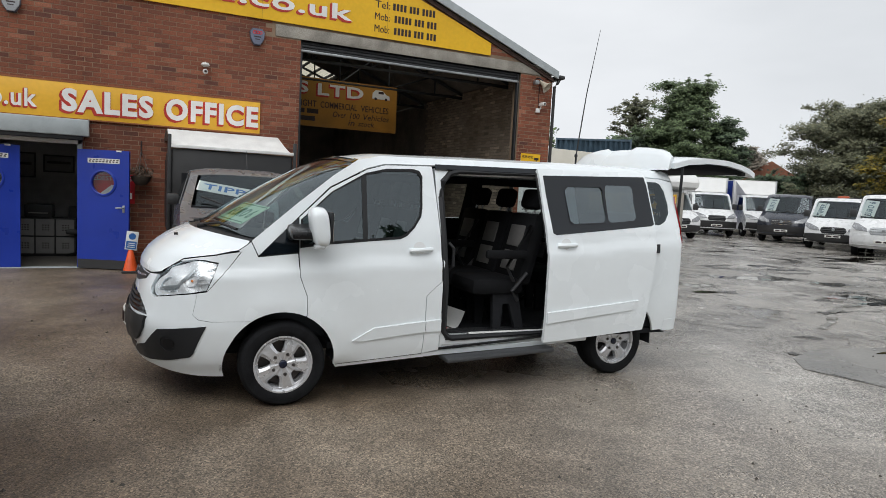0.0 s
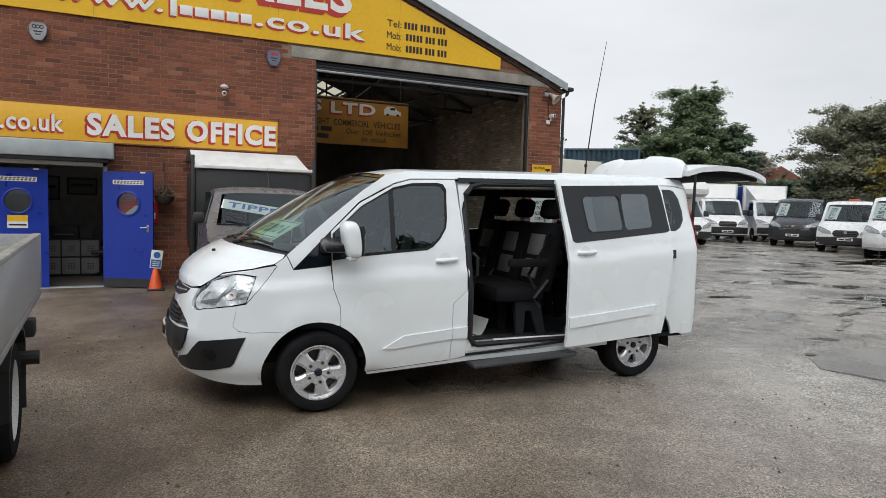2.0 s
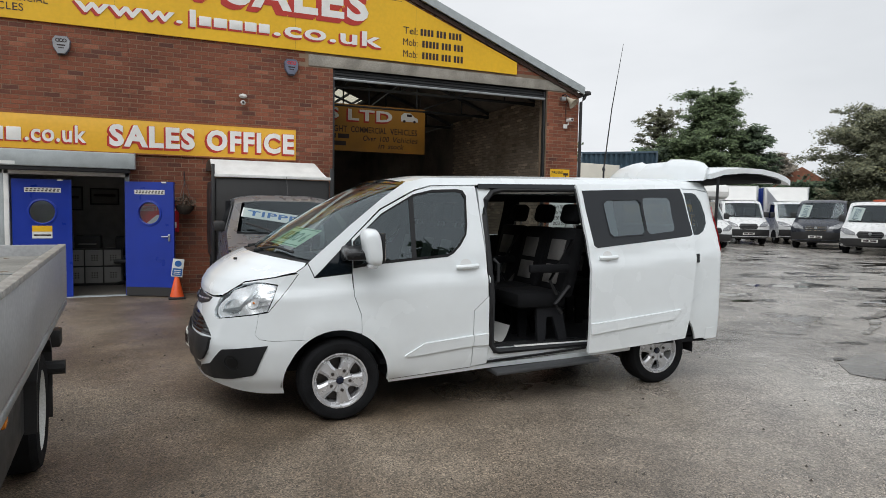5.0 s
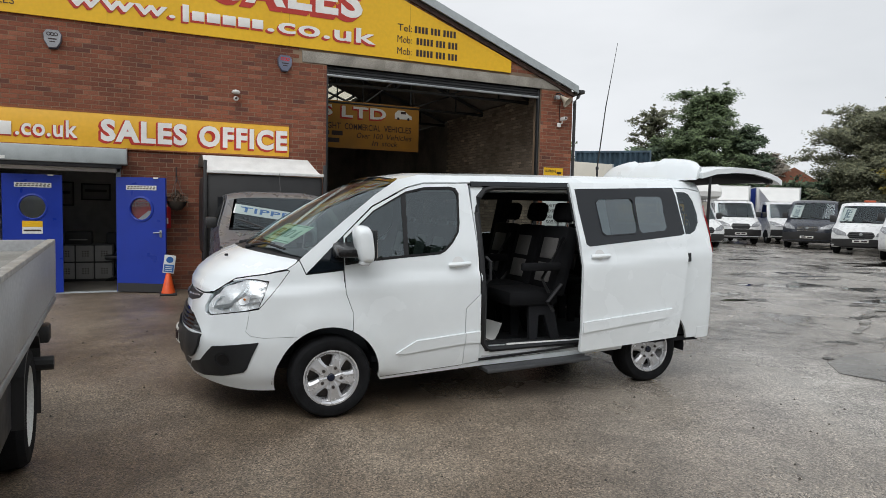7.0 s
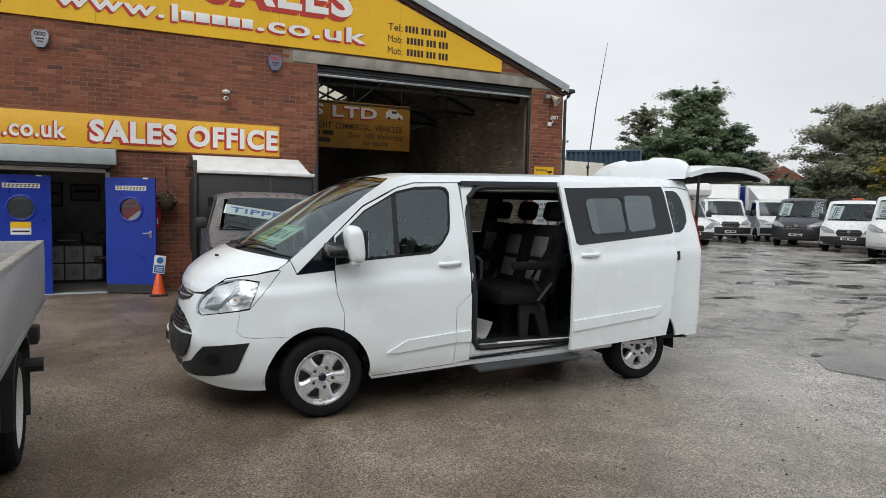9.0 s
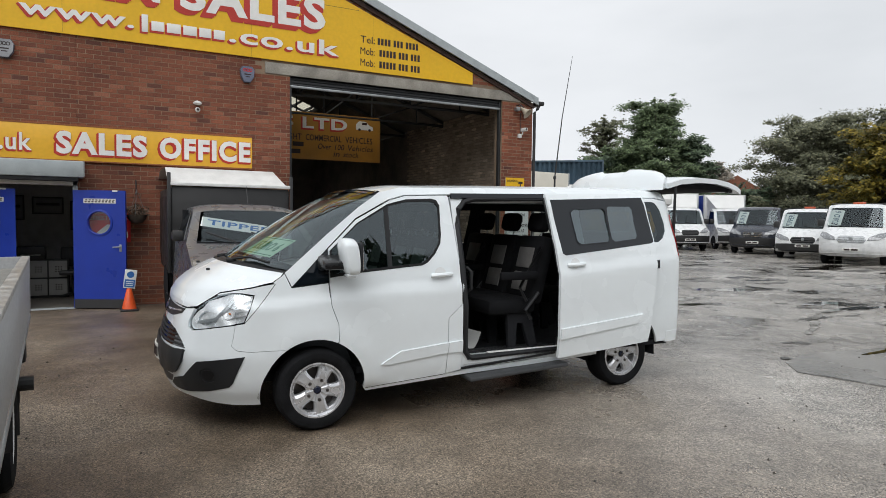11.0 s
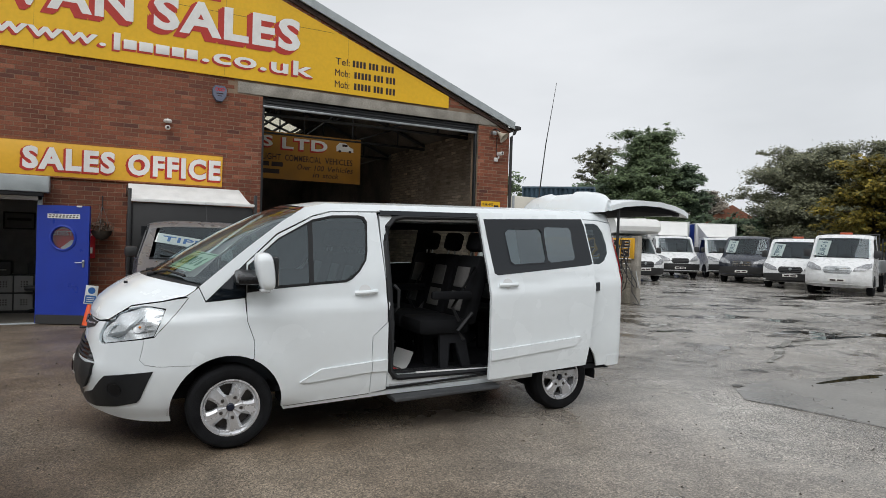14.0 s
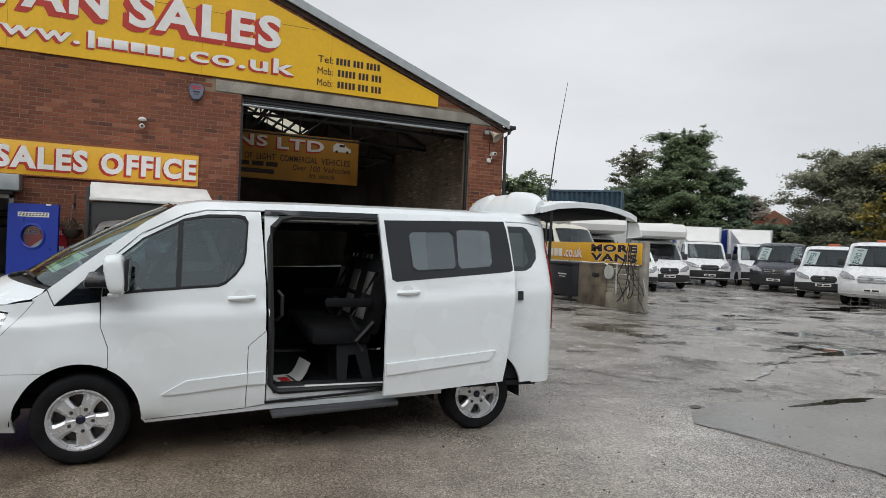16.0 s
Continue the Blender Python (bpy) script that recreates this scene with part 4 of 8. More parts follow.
both("filler_strip", [(1.066, 0.612), (1.190, 0.622), (1.193, 0.530), (1.066, 0.530)], [], M_VAN, van, out=0.014, thick=0.016, step=0.08)
both("sill", [(0.385, 0.30), (1.2, 0.356), (2.60, 0.415), (2.60, 0.375), (1.2, 0.325), (0.40, 0.272)], [], M_VAN, van, out=-0.008, step=0.08)
frame_out = [(1.160, 1.785), (2.30, 1.815), (2.30, 0.41), (1.205, 0.368), (1.205, 0.93), (1.19, 1.2), (1.165, 1.55)]
open_in = [(1.228, 0.52), (1.222, 0.9), (1.208, 1.2), (1.200, 1.55), (1.225, 1.67), (1.285, 1.735), (1.37, 1.757), (2.26, 1.775), (2.26, 0.475), (1.30, 0.462), (1.265, 0.475)]
both("door_frame", frame_out, [open_in], M_VAN, van, out=-0.02, thick=0.05, step=0.06, sides=(0,))
bm = bmesh.new()
add_tube(bm, [shell(s, z) + Vector((0, 0.02, 0)) for s, z in open_in], 0.024, 6, closed=True)
part("door_seal", bm, M_TRIM, van, "black rubber door seal")
both("door_track", [(1.16, 1.800), (2.30, 1.824), (2.30, 1.785), (1.16, 1.765)], [], M_GLOSSBLACK, van, out=0.003, thick=0.02, step=0.1, sides=(0,), label="black upper sliding door track")
both("far_side", [(1.2, 0.37), (2.2, 0.37)] + arc(WB, HUBZ, 0.41, 176, 5, 16) + [(3.36, 0.37), (3.72, 0.40), (3.78, 1.1), (3.74, 1.72), (3.45, 1.81), (2.25, 1.812), (1.15, 1.785), (1.195, 1.0)],
     [[(1.32, 1.29), (2.18, 1.33), (2.2, 1.72), (1.3, 1.70)], [(2.3, 1.34), (3.35, 1.40), (3.45, 1.5), (3.42, 1.72), (2.3, 1.72)]], M_VAN, van, sides=(1,), label="white far side panel")
for o in ([(1.32, 1.29), (2.18, 1.33), (2.2, 1.72), (1.3, 1.70)], [(2.3, 1.34), (3.35, 1.40), (3.45, 1.5), (3.42, 1.72), (2.3, 1.72)]):
    both("far_window", o, [], glass_mat("far_glass", (0.52, 0.57, 0.57), 0.05, 0.8), van, out=-0.003, thick=0.0, step=0.15, sides=(1,))
quarter = [(2.45, 1.37), (3.37, 1.395), (3.44, 1.43), (3.50, 1.50), (3.515, 1.58), (3.485, 1.70), (3.44, 1.765), (3.40, 1.782), (2.45, 1.765)]
both("rear_side", [(2.32, 0.385), (2.32, 1.812), (3.45, 1.812), (3.60, 1.79), (3.80, 1.74), (3.95, 1.66), (3.98, 0.9), (3.98, 0.47), (3.55, 0.44), (3.34, 0.435)] + arc(WB, HUBZ, 0.39, 14, 168, 16), [quarter], M_VAN, van, sides=(0,), step=0.05, label="white rear side panel")
both("quarter_window", quarter, [], glass_mat("quarter_glass", (0.12, 0.15, 0.16), 0.06, 0.7), van, out=-0.004, thick=0.0, step=0.1, sides=(0,), label="dark rear quarter window")
for lampr in both("tail_lamp", [(3.66, 1.60), (3.69, 1.66), (3.765, 1.60), (3.80, 1.20), (3.81, 0.88), (3.765, 0.88), (3.74, 1.20)], [[(3.705, 1.56), (3.745, 1.54), (3.785, 1.05), (3.768, 1.04), (3.755, 1.2)]], M_LAMPRED, van, out=0.014, thick=0.03, step=0.06, label="tall slim red and clear tail lamp"):
    k = (1,) if lampr.name.endswith(".001") else (0,)
    both("clear_lens", [(3.705, 1.56), (3.745, 1.54), (3.785, 1.05), (3.768, 1.04), (3.755, 1.2)], [], mat("pale_lens", (0.62, 0.52, 0.52), 0.2, vary=0.1, bump=0), lampr, out=0.012, thick=0.01, step=0.06, sides=k)
both("rear_bumper", [(3.46, 0.425), (3.46, 0.53), (4.15, 0.56), (4.15, 0.45)], [], M_VAN, van, out=0.003, thick=0.02, join=True)
both("track_end", [(3.27, 1.145), (3.315, 1.147), (3.312, 1.225), (3.268, 1.222)], [], M_GLOSSBLACK, van, out=0.02, thick=0.03, step=0.2, sides=(0,))

# sliding door, open
SD = Vector((0, -0.125, 0))
slide_out = [(2.015, 1.82), (2.03, 1.60), (2.052, 1.20), (2.052, 0.80), (2.062, 0.420), (3.095, 0.482), (3.125, 0.70), (3.168, 1.10), (3.188, 1.38), (3.188, 1.60), (3.160, 1.85)]
slide_win = [(2.055, 1.765), (3.140, 1.812), (3.174, 1.60), (3.176, 1.405), (3.14, 1.388), (2.132, 1.293), (2.100, 1.31)]
slide = both("sliding_door", slide_out, [slide_win], M_VAN, van, thick=0.03, step=0.05, sides=(0,), lift=SD, label="white sliding door pushed back, with black glass")[0]
vent = [(2.255, 1.655), (2.29, 1.685), (2.62, 1.70), (2.65, 1.67), (2.655, 1.44), (2.625, 1.405), (2.31, 1.385), (2.275, 1.41)]
clear = [(2.678, 1.705), (2.672, 1.43), (2.70, 1.405), (2.955, 1.43), (2.985, 1.46), (2.985, 1.70), (2.955, 1.725), (2.70, 1.72)]
both("window_pane", slide_win, [vent, clear], M_GLOSSBLACK, slide, out=0.002, thick=0.008, step=0.08, sides=(0,), lift=SD, label="blacked-out door glass")
both("clear_pane", clear, [], M_PRIV, slide, out=0.001, thick=0.0, step=0.1, sides=(0,), lift=SD, label="clear part of the door glass")
both("vent_frame", [(a * 1.03 - 2.455 * 0.03, c * 1.06 - 1.54 * 0.06) for a, c in vent], [vent], M_GLOSSBLACK, slide, out=0.007, thick=0.015, step=0.06, sides=(0,), lift=SD)
both("vent_pane", vent, [], glass_mat("vent_glass", (0.22, 0.27, 0.28), 0.15, 0.8), slide, out=-0.004, thick=0.0, step=0.08, sides=(0,), lift=SD)
both("rub_strip", [(2.062, 0.672), (3.00, 0.748), (2.94, 0.668), (2.068, 0.585)], [], M_VAN, slide, out=0.014, thick=0.016, step=0.08, sides=(0,), lift=SD)
bm = bmesh.new()
add_tube(bm, [shell(2.135 + 0.18 * i / 8, 1.212 + 0.006 * i / 8) + SD + Vector((0, -0.012 - 0.022 * math.sin(math.pi * i / 8), 0)) for i in range(9)], 0.017, 8)
part("handle", bm, M_VAN, slide)
both("handle_recess", arc(2.225, 1.218, 0.05, 0, 340, 14), [], bpy.data.materials["shaded_white"], slide, out=0.001, thick=0.002, step=0.05, sides=(0,), lift=SD)
bm = bmesh.new()
add_tube(bm, [shell(2.015 + 0.1 * i / 10, 1.78 - 1.35 * i / 10) + Vector((0.004, -0.09, 0)) for i in range(11)], 0.014, 6)
part("edge_seal", bm, M_TRIM, slide)
for z in (0.52, 0.72, 1.02):
    part("latch", box((2.085, shell(2.1, z).y - 0.09, z), (2.105, shell(2.1, z).y - 0.03, z + 0.07), 0.006), M_TRIM, slide)


# bonnet, cowl, windscreen, roof: arched sheets between the two sides
def arch_sheet(edges, centres, material, name, parent, p=2.4, k=20, label="", drop=0.0, sub=3):
    def dense(table):
        out = []
        for a, c in zip(table, table[1:]):
            out += [tuple(a[j] + (c[j] - a[j]) * i / sub for j in range(2)) for i in range(sub)]
        return out + [table[-1]]

    bm = bmesh.new()
    rows = []
    for (s, z), (cu, cz) in zip(dense(edges), dense(centres)):
        e = shell(s, z)
        row = []
        for i in range(k + 1):
            w = i / k
            f = 1 - abs(1 - 2 * w) ** p
            row.append(bm.verts.new((e.x + (cu - e.x) * f, e.y + (2 * HC - 2 * e.y) * w, e.z + (cz - e.z) * f - drop)))
        rows.append(row)
    for a, c in zip(rows, rows[1:]):
        for i in range(k):
            bm.faces.new((a[i], a[i + 1], c[i + 1], c[i]))
    return part(name, bm, material, parent, label, smooth=50)


bonnet = arch_sheet([(-1.06, 0.935), (-0.945, 0.952), (-0.776, 1.058), (-0.62, 1.080), (-0.464, 1.097), (-0.30, 1.128), (-0.24, 1.168), (-0.225, 1.192)], [(-0.925, 0.952), (-0.918, 0.995), (-0.88, 1.060), (-0.82, 1.115), (-0.76, 1.160), (-0.69, 1.200), (-0.63, 1.228), (-0.585, 1.245)], M_VAN, "bonnet", van, p=2.6, sub=4)
for y in (HC - 0.42, HC + 0.42):
    part("washer_jet", box((-0.695, y - 0.008, 1.185), (-0.668, y + 0.008, 1.203), 0.004), M_TRIM, bonnet)
arch_sheet([(-0.225, 1.192), (-0.19, 1.208)], [(-0.585, 1.242), (-0.50, 1.262)], M_TRIM, "cowl", van, p=2.4, drop=0.006, label="black plastic scuttle")
screen_e, screen_c = [(-0.19, 1.212), (-0.02, 1.355), (0.20, 1.542), (0.38, 1.686), (0.535, 1.79)], [(-0.50, 1.264), (-0.26, 1.435), (0.0, 1.592), (0.26, 1.728), (0.47, 1.822)]
screen = arch_sheet(screen_e, screen_c, M_SCREEN, "windscreen", van, p=2.4)
screen.visible_shadow = False
arch_sheet([(0.50, 1.768), (0.55, 1.798)], [(0.43, 1.806), (0.485, 1.83)], M_GLOSSBLACK, "screen_band", van, p=2.4, drop=-0.003)
arch_sheet([(0.54, 1.793), (0.72, 1.836), (1.5, 1.856), (2.5, 1.876), (3.55, 1.888), (3.70, 1.85)], [(0.475, 1.826), (0.72, 1.868), (1.5, 1.895), (2.5, 1.915), (3.55, 1.932), (3.80, 1.92)], M_VAN, "roof_panel", van, p=3.6, sub=5)
for i in range(2):
    y = HC + (-0.33 if i == 0 else 0.28)
    bm = bmesh.new()
    add_tube(bm, [(-0.50, y, 1.262), (-0.40, y - 0.22, 1.290), (-0.30, y - 0.46, 1.262)], 0.010, 6)
    add_box(bm, (-0.54, y - 0.03, 1.235), (-0.47, y + 0.03, 1.268), 0.01)
    part("wiper", bm, M_TRIM, van)

# door mirrors
for far in (0, 1):
    def mirrored(bm):
        if far:
            for v in bm.verts:
                v.co.y = 2 * HC - v.co.y
        return bm

    # the cap: rings across from the outer tip to the arm, each a rounded upright section
    bm = bmesh.new()
    rings = []
    for v, grow in ((-0.172, 0.62), (-0.165, 0.80), (-0.145, 0.93), (-0.10, 1.0), (-0.03, 1.0), (0.015, 0.94), (0.03, 0.82)):
        ring = []
        for i in range(20):
            a = 2 * math.pi * i / 20
            cu, cz = math.copysign(abs(math.cos(a)) ** 0.55, math.cos(a)), math.copysign(abs(math.sin(a)) ** 0.62, math.sin(a))
            ring.append(bm.verts.new((0.205 + 0.062 * grow * cu + 0.022 * (-cz if cu < 0 else 0.6 * -cz) + 0.02 * (v + 0.1), v, 1.312 + 0.132 * grow * cz + 0.06 * (v + 0.1))))
        rings.append(ring)
    for a, c in zip(rings, rings[1:]):
        for i in range(20):
            bm.faces.new((a[i], a[(i + 1) % 20], c[(i + 1) % 20], c[i]))
    bm.faces.new(rings[0][::-1]), bm.faces.new(rings[-1])
    mirror = part("door_mirror", mirrored(bm), M_VAN, van, "white door mirror on a black arm", smooth=60)
    bm = bmesh.new()
    add_box(bm, (0.262, -0.155, 1.205), (0.283, 0.018, 1.418), 0.010)
    part("mirror_housing", mirrored(bm), M_TRIM, mirror)
    part("mirror_glass", mirrored(box((0.284, -0.142, 1.22), (0.287, 0.005, 1.405), 0.001)), M_CHROME, mirror)
    bm = bmesh.new()
    vs = add_box(bm, (0.02, -0.085, 1.220), (0.205, 0.13, 1.282), 0.024)
    for q in vs:
        if q.co.y > 0.05:
            q.co.z += 0.035 * (1 if q.co.z > 1.25 else -0.4)
    part("arm", mirrored(bm), M_ARM, mirror)
    part("indicator", mirrored(box((0.165, -0.150, 1.168), (0.235, -0.06, 1.196), 0.012)), M_FROST, mirror, "clear indicator lens")

# side step below the doorway, door sill plate
bm = box((1.24, 0.0, 0.262), (2.20, 0.20, 0.300), 0.015)
for v in bm.verts:
    v.co.z += 0.022 + 0.045 * (v.co.x - 1.24)
part("side_step", bm, mat("grey_step", (0.055, 0.058, 0.062), 0.55, vary=0.2, fine=120, bump=0.4), van, "grey fold-out side step")
# van white made greyer, the doorway's shade put into the colour
M_SHADED = mat("shaded_sill_paint", (0.62, 0.65, 0.66), 0.3, vary=0.1, scale=5, bump=0.0)
part("sill_plate", box((1.22, 0.105, 0.395), (2.25, 0.30, 0.455), 0.012), M_SHADED, van)
part("sill_lip", box((1.25, 0.083, 0.450), (2.24, 0.100, 0.460), 0.004), M_TRIM, van, "black rubber sill lip")
part("sill_track", box((1.50, 0.185, 0.455), (2.24, 0.215, 0.476), 0.004), M_WHITEPAINT, van)
part("track_slot", box((1.50, 0.218, 0.4555), (2.24, 0.232, 0.460), 0.001), M_INK, van)
part("tread_edge", box((1.24, 0.275, 0.442), (2.25, 0.31, 0.470), 0.006), M_TRIM, van, "black ribbed tread edge")
for k in range(5):
    part("tread_rib", box((1.25, 0.318 + 0.030 * k, 0.4425), (2.25, 0.332 + 0.030 * k, 0.456), 0.003), M_TRIM, van)
for u in (1.34, 1.74, 2.08):
    part("drain_plug", lathe([(0.0, 0.003), (0.012, 0.002), (0.014, 0.0)], 12, Matrix.Translation((u, 0.145, 0.4555))), M_INK, van)

both("sill_seal", [(1.20, 0.392), (2.12, 0.448), (2.12, 0.432), (1.20, 0.376)], [], M_TRIM, van, out=0.002, thick=0.01, step=0.1, sides=(0,))
both("sill_seam", [(0.40, 0.303), (1.06, 0.350), (1.06, 0.345), (0.40, 0.298)], [], M_TRIM, van, out=-0.004, thick=0.01, step=0.1, sides=(0,))

# wheels


RIM, TYRE = 0.204 / 0.224, 0.094 / 0.111


def wheel(cu, cv, flip, spin):
    base = pose(cu, cv, HUBZ, 0, 0, 180 if flip else 0) @ TURN_OUT
    hub = lathe([(q * RIM, k) for q, k in [(0.215, -0.09), (0.20, -0.055), (0.19, 0.04), (0.203, 0.078), (0.222, 0.088), (0.224, 0.098), (0.212, 0.099), (0.200, 0.084), (0.188, 0.05), (0.185, -0.04)]], 40, base)
    w = part("wheel", hub, M_ALLOY, van, "silver five-spoke alloy wheel")
    part("tyre", lathe([(0.204 + (q - 0.224) * TYRE, k) for q, k in [(0.213, -0.09), (0.26, -0.108), (0.305, -0.106), (0.327, -0.088), (0.335, -0.06), (0.3355, -0.03), (0.330, -0.028), (0.330, -0.022), (0.3355, -0.02), (0.3355, 0.02), (0.330, 0.022), (0.330, 0.028), (0.3355, 0.03), (0.335, 0.06), (0.327, 0.088), (0.305, 0.106), (0.275, 0.110), (0.262, 0.108), (0.24, 0.106), (0.222, 0.094)]], 48, base), M_TYRE, w, "black rubber tyre")
    part("brake_disc", lathe([(0.0, 0.0), (0.165, 0.0), (0.165, -0.02), (0.0, -0.02)], 32, base), M_DISC, w)
    for i in range(5):
        m = base @ Matrix.Rotation(radians(72 * i + spin), 4, "Z")
        # a broad spoke: a fifth of the face with half a window cut from each flank
        bm = bmesh.new()
        o = [(0.030, 36), (0.060, 36), (0.086, 36), (0.092, 27), (0.118, 21.5), (0.152, 19.5), (0.167, 20.5), (0.174, 36), (0.190, 36)]
        rows = []
        for r, half in o:
            row = []
            for k, d in ((-1, 0.045), (-1, 0.010), (-0.86, 0.006), (-0.6, -0.002), (0, 0.001), (0.6, -0.002), (0.86, 0.006), (1, 0.010), (1, 0.045)):
                crown = d if half < 36 else min(d, 0.004)
                a2 = radians(half * k)
                row.append(bm.verts.new(m @ Vector((r * math.cos(a2), r * math.sin(a2), 0.088 - 0.10 * max(0.0, 0.09 - r) - 0.14 * max(0.0, r - 0.12) - crown))))
            rows.append(row)
        for p, q in zip(rows, rows[1:]):
            for j in range(8):
                bm.faces.new((p[j], q[j], q[j + 1], p[j + 1]))
        part("spoke", bm, M_ALLOY, w, smooth=30)
        n = base @ Matrix.Rotation(radians(72 * i + spin), 4, "Z") @ Matrix.Translation((0.074, 0, 0.0895))
        part("wheel_nut", lathe([(0.0, 0.010), (0.008, 0.009), (0.009, 0.003), (0.0115, 0.003), (0.013, -0.004)], 10, n), M_DISC, w)
    part("hub_cap", lathe([(0.0, 0.096), (0.020, 0.095), (0.026, 0.091), (0.029, 0.082)], 24, base), M_BADGE, w)


for cu in (0.0, WB):
    inset = 0.165 if cu == 0 else 0.295
    wheel(cu + (0.015 if cu == 0 else 0), inset, False, -6 if cu == 0 else 18)
    wheel(cu, 2 * HC - inset, True, 30)
    for far in (0, 1):
        bm = bmesh.new()
        prev = None
        for a in range(-5, 186, 10):
            y0, y1 = (0.115 if cu == 0 else 0.20), 0.44
            q = []
            for y in (y0, y1):
                yy = 2 * HC - y if far else y
                q.append(bm.verts.new((cu + 0.40 * math.cos(radians(a)), yy, HUBZ + 0.40 * math.sin(radians(a)))))
            if prev:
                bm.faces.new((prev[0], q[0], q[1], prev[1]))
            prev = q
        part("arch_liner", bm, M_LINING, van)

# underbody, cabin floor, lining
part("underbody", box((-0.60, 0.46, 0.33), (3.45, 2 * HC - 0.46, 0.44), 0.02), M_LINING, van)
# unseen dark box added under the bonnet to keep its shut lines dark
part("engine_cover", box((-0.70, 0.34, 0.45), (-0.20, 2 * HC - 0.30, 0.92), 0.05), M_LINING, van)
part("cabin_floor", box((0.35, 0.20, 0.40), (3.52, 2 * HC - 0.20, 0.442)), M_LINING, van, "dark rubber cabin floor")
arch_sheet([(0.56, 1.79), (1.5, 1.846), (2.5, 1.866), (3.60, 1.87)], [(0.50, 1.80), (1.5, 1.865), (2.5, 1.885), (3.70, 1.90)], M_LINING, "headlining", van, p=3.6, drop=0.03)
both("far_lining", [(0.3, 0.45), (3.68, 0.45), (3.70, 1.72), (3.45, 1.80), (1.15, 1.77), (0.6, 1.68), (0.3, 1.2)], [[(1.34, 1.31), (2.14, 1.34), (2.16, 1.70), (1.32, 1.68)], [(2.34, 1.36), (3.33, 1.42), (3.42, 1.5), (3.40, 1.70), (2.34, 1.70)], [(0.42, 1.22), (0.93, 1.26), (1.0, 1.4), (1.0, 1.68), (0.62, 1.63)]], M_LINING, van, out=-0.06, thick=0.0, sides=(1,), step=0.12)
both("near_lining", [(2.34, 0.45), (3.68, 0.45), (3.70, 1.72), (3.45, 1.80), (2.34, 1.79)], [[(2.46, 1.38), (3.36, 1.41), (3.46, 1.5), (3.42, 1.74), (2.46, 1.74)]], M_LINING, van, out=-0.06, thick=0.0, sides=(0,), step=0.12)

# dashboard, steering wheel (far side), card in the windscreen
part("dashboard", box((-0.42, 0.30, 0.75), (0.12, 2 * HC - 0.30, 1.17), 0.06), M_LINING, van)
bm = bmesh.new()
wm = Matrix.Translation((0.24, HC + 0.42, 1.17)) @ Euler((0, radians(-62), 0)).to_matrix().to_4x4()
add_tube(bm, [wm @ Vector((0.19 * math.cos(a), 0.19 * math.sin(a), 0)) for a in np.linspace(0, 2 * math.pi, 28, endpoint=False)], 0.016, 8, closed=True)
for a in (0.3, 2.1, 4.7):
    add_tube(bm, [wm @ Vector((0, 0, -0.02)), wm @ Vector((0.19 * math.cos(a), 0.19 * math.sin(a), 0))], 0.016, 6)
add_tube(bm, [wm @ Vector((0, 0, 0.0)), wm @ Vector((0, 0, -0.2))], 0.05, 10)
part("steering_wheel", bm, M_TRIM, van)


def seat(cu, cv, armrest=False, rest=True):
    """A forward-facing seat on a pedestal: it moves with the bus."""
    s = part("seat", box((cu - 0.25, cv - 0.23, 0.76), (cu + 0.24, cv + 0.23, 0.90), 0.05), M_CLOTH, van, "charcoal cloth seat with grey panels")
    back = pose(cu + 0.22, cv, 0.84, 0, 14, 0)
    part("backrest", box((-0.06, -0.23, 0.0), (0.08, 0.23, 0.62), 0.05, back), M_CLOTH, s)
    part("backrest_panel", box((-0.068, -0.12, 0.10), (-0.05, 0.12, 0.27), 0.006, back), M_CLOTHPALE, s, "pale grey backrest panel")
    part("backrest_panel", box((-0.068, -0.12, 0.31), (-0.05, 0.12, 0.50), 0.006, back), M_CLOTHPALE, s, "pale grey backrest panel")
    if rest:
        part("headrest", box((-0.05, -0.13, 0.66), (0.06, 0.13, 0.84), 0.045, back), M_CLOTH, s)
    for y in (-0.07, 0.07) if rest else ():
        part("headrest_post", tube([back @ Vector((0.01, y, 0.60)), back @ Vector((0.01, y, 0.70))], 0.008, 6), M_GALV, s)
    for y in (-0.17, 0.17):
        bm = bmesh.new()
        add_sheet(bm, [(cu - 0.02, 0.442), (cu + 0.05, 0.442), (cu + 0.06, 0.68), (cu + 0.12, 0.68), (cu + 0.20, 0.442), (cu + 0.28, 0.442), (cu + 0.20, 0.78), (cu - 0.04, 0.78)], [], lambda x, z: Vector((x, cv + y - 0.02, z)), (0, 1, 0), 0.04)
        part("pedestal", bm, M_LINING, s)
    if armrest:
        part("armrest", box((cu - 0.16, cv - 0.29, 1.07), (cu + 0.22, cv - 0.235, 1.14), 0.02), M_CLOTH, s)
        bm = tube([(cu + 0.24, cv - 0.25, 0.95), (cu + 0.10, cv - 0.26, 0.80), (cu + 0.16, cv - 0.26, 0.72)], 0.018, 6)
        part("recliner_lever", bm, M_TRIM, s)
        part("seat_belt", tube([(cu + 0.26, cv - 0.24, 1.35), (cu + 0.05, cv - 0.245, 1.0), (cu + 0.12, cv - 0.245, 0.88)], 0.016, 4), M_TRIM, s)


for cv, arm in ((0.50, True), (0.98, False), (1.50, True)):
    seat(1.80, cv, arm)
    seat(2.72, cv, False, False)
for cv in (0.50, 0.92, 1.52):
    seat(0.72, cv, False)
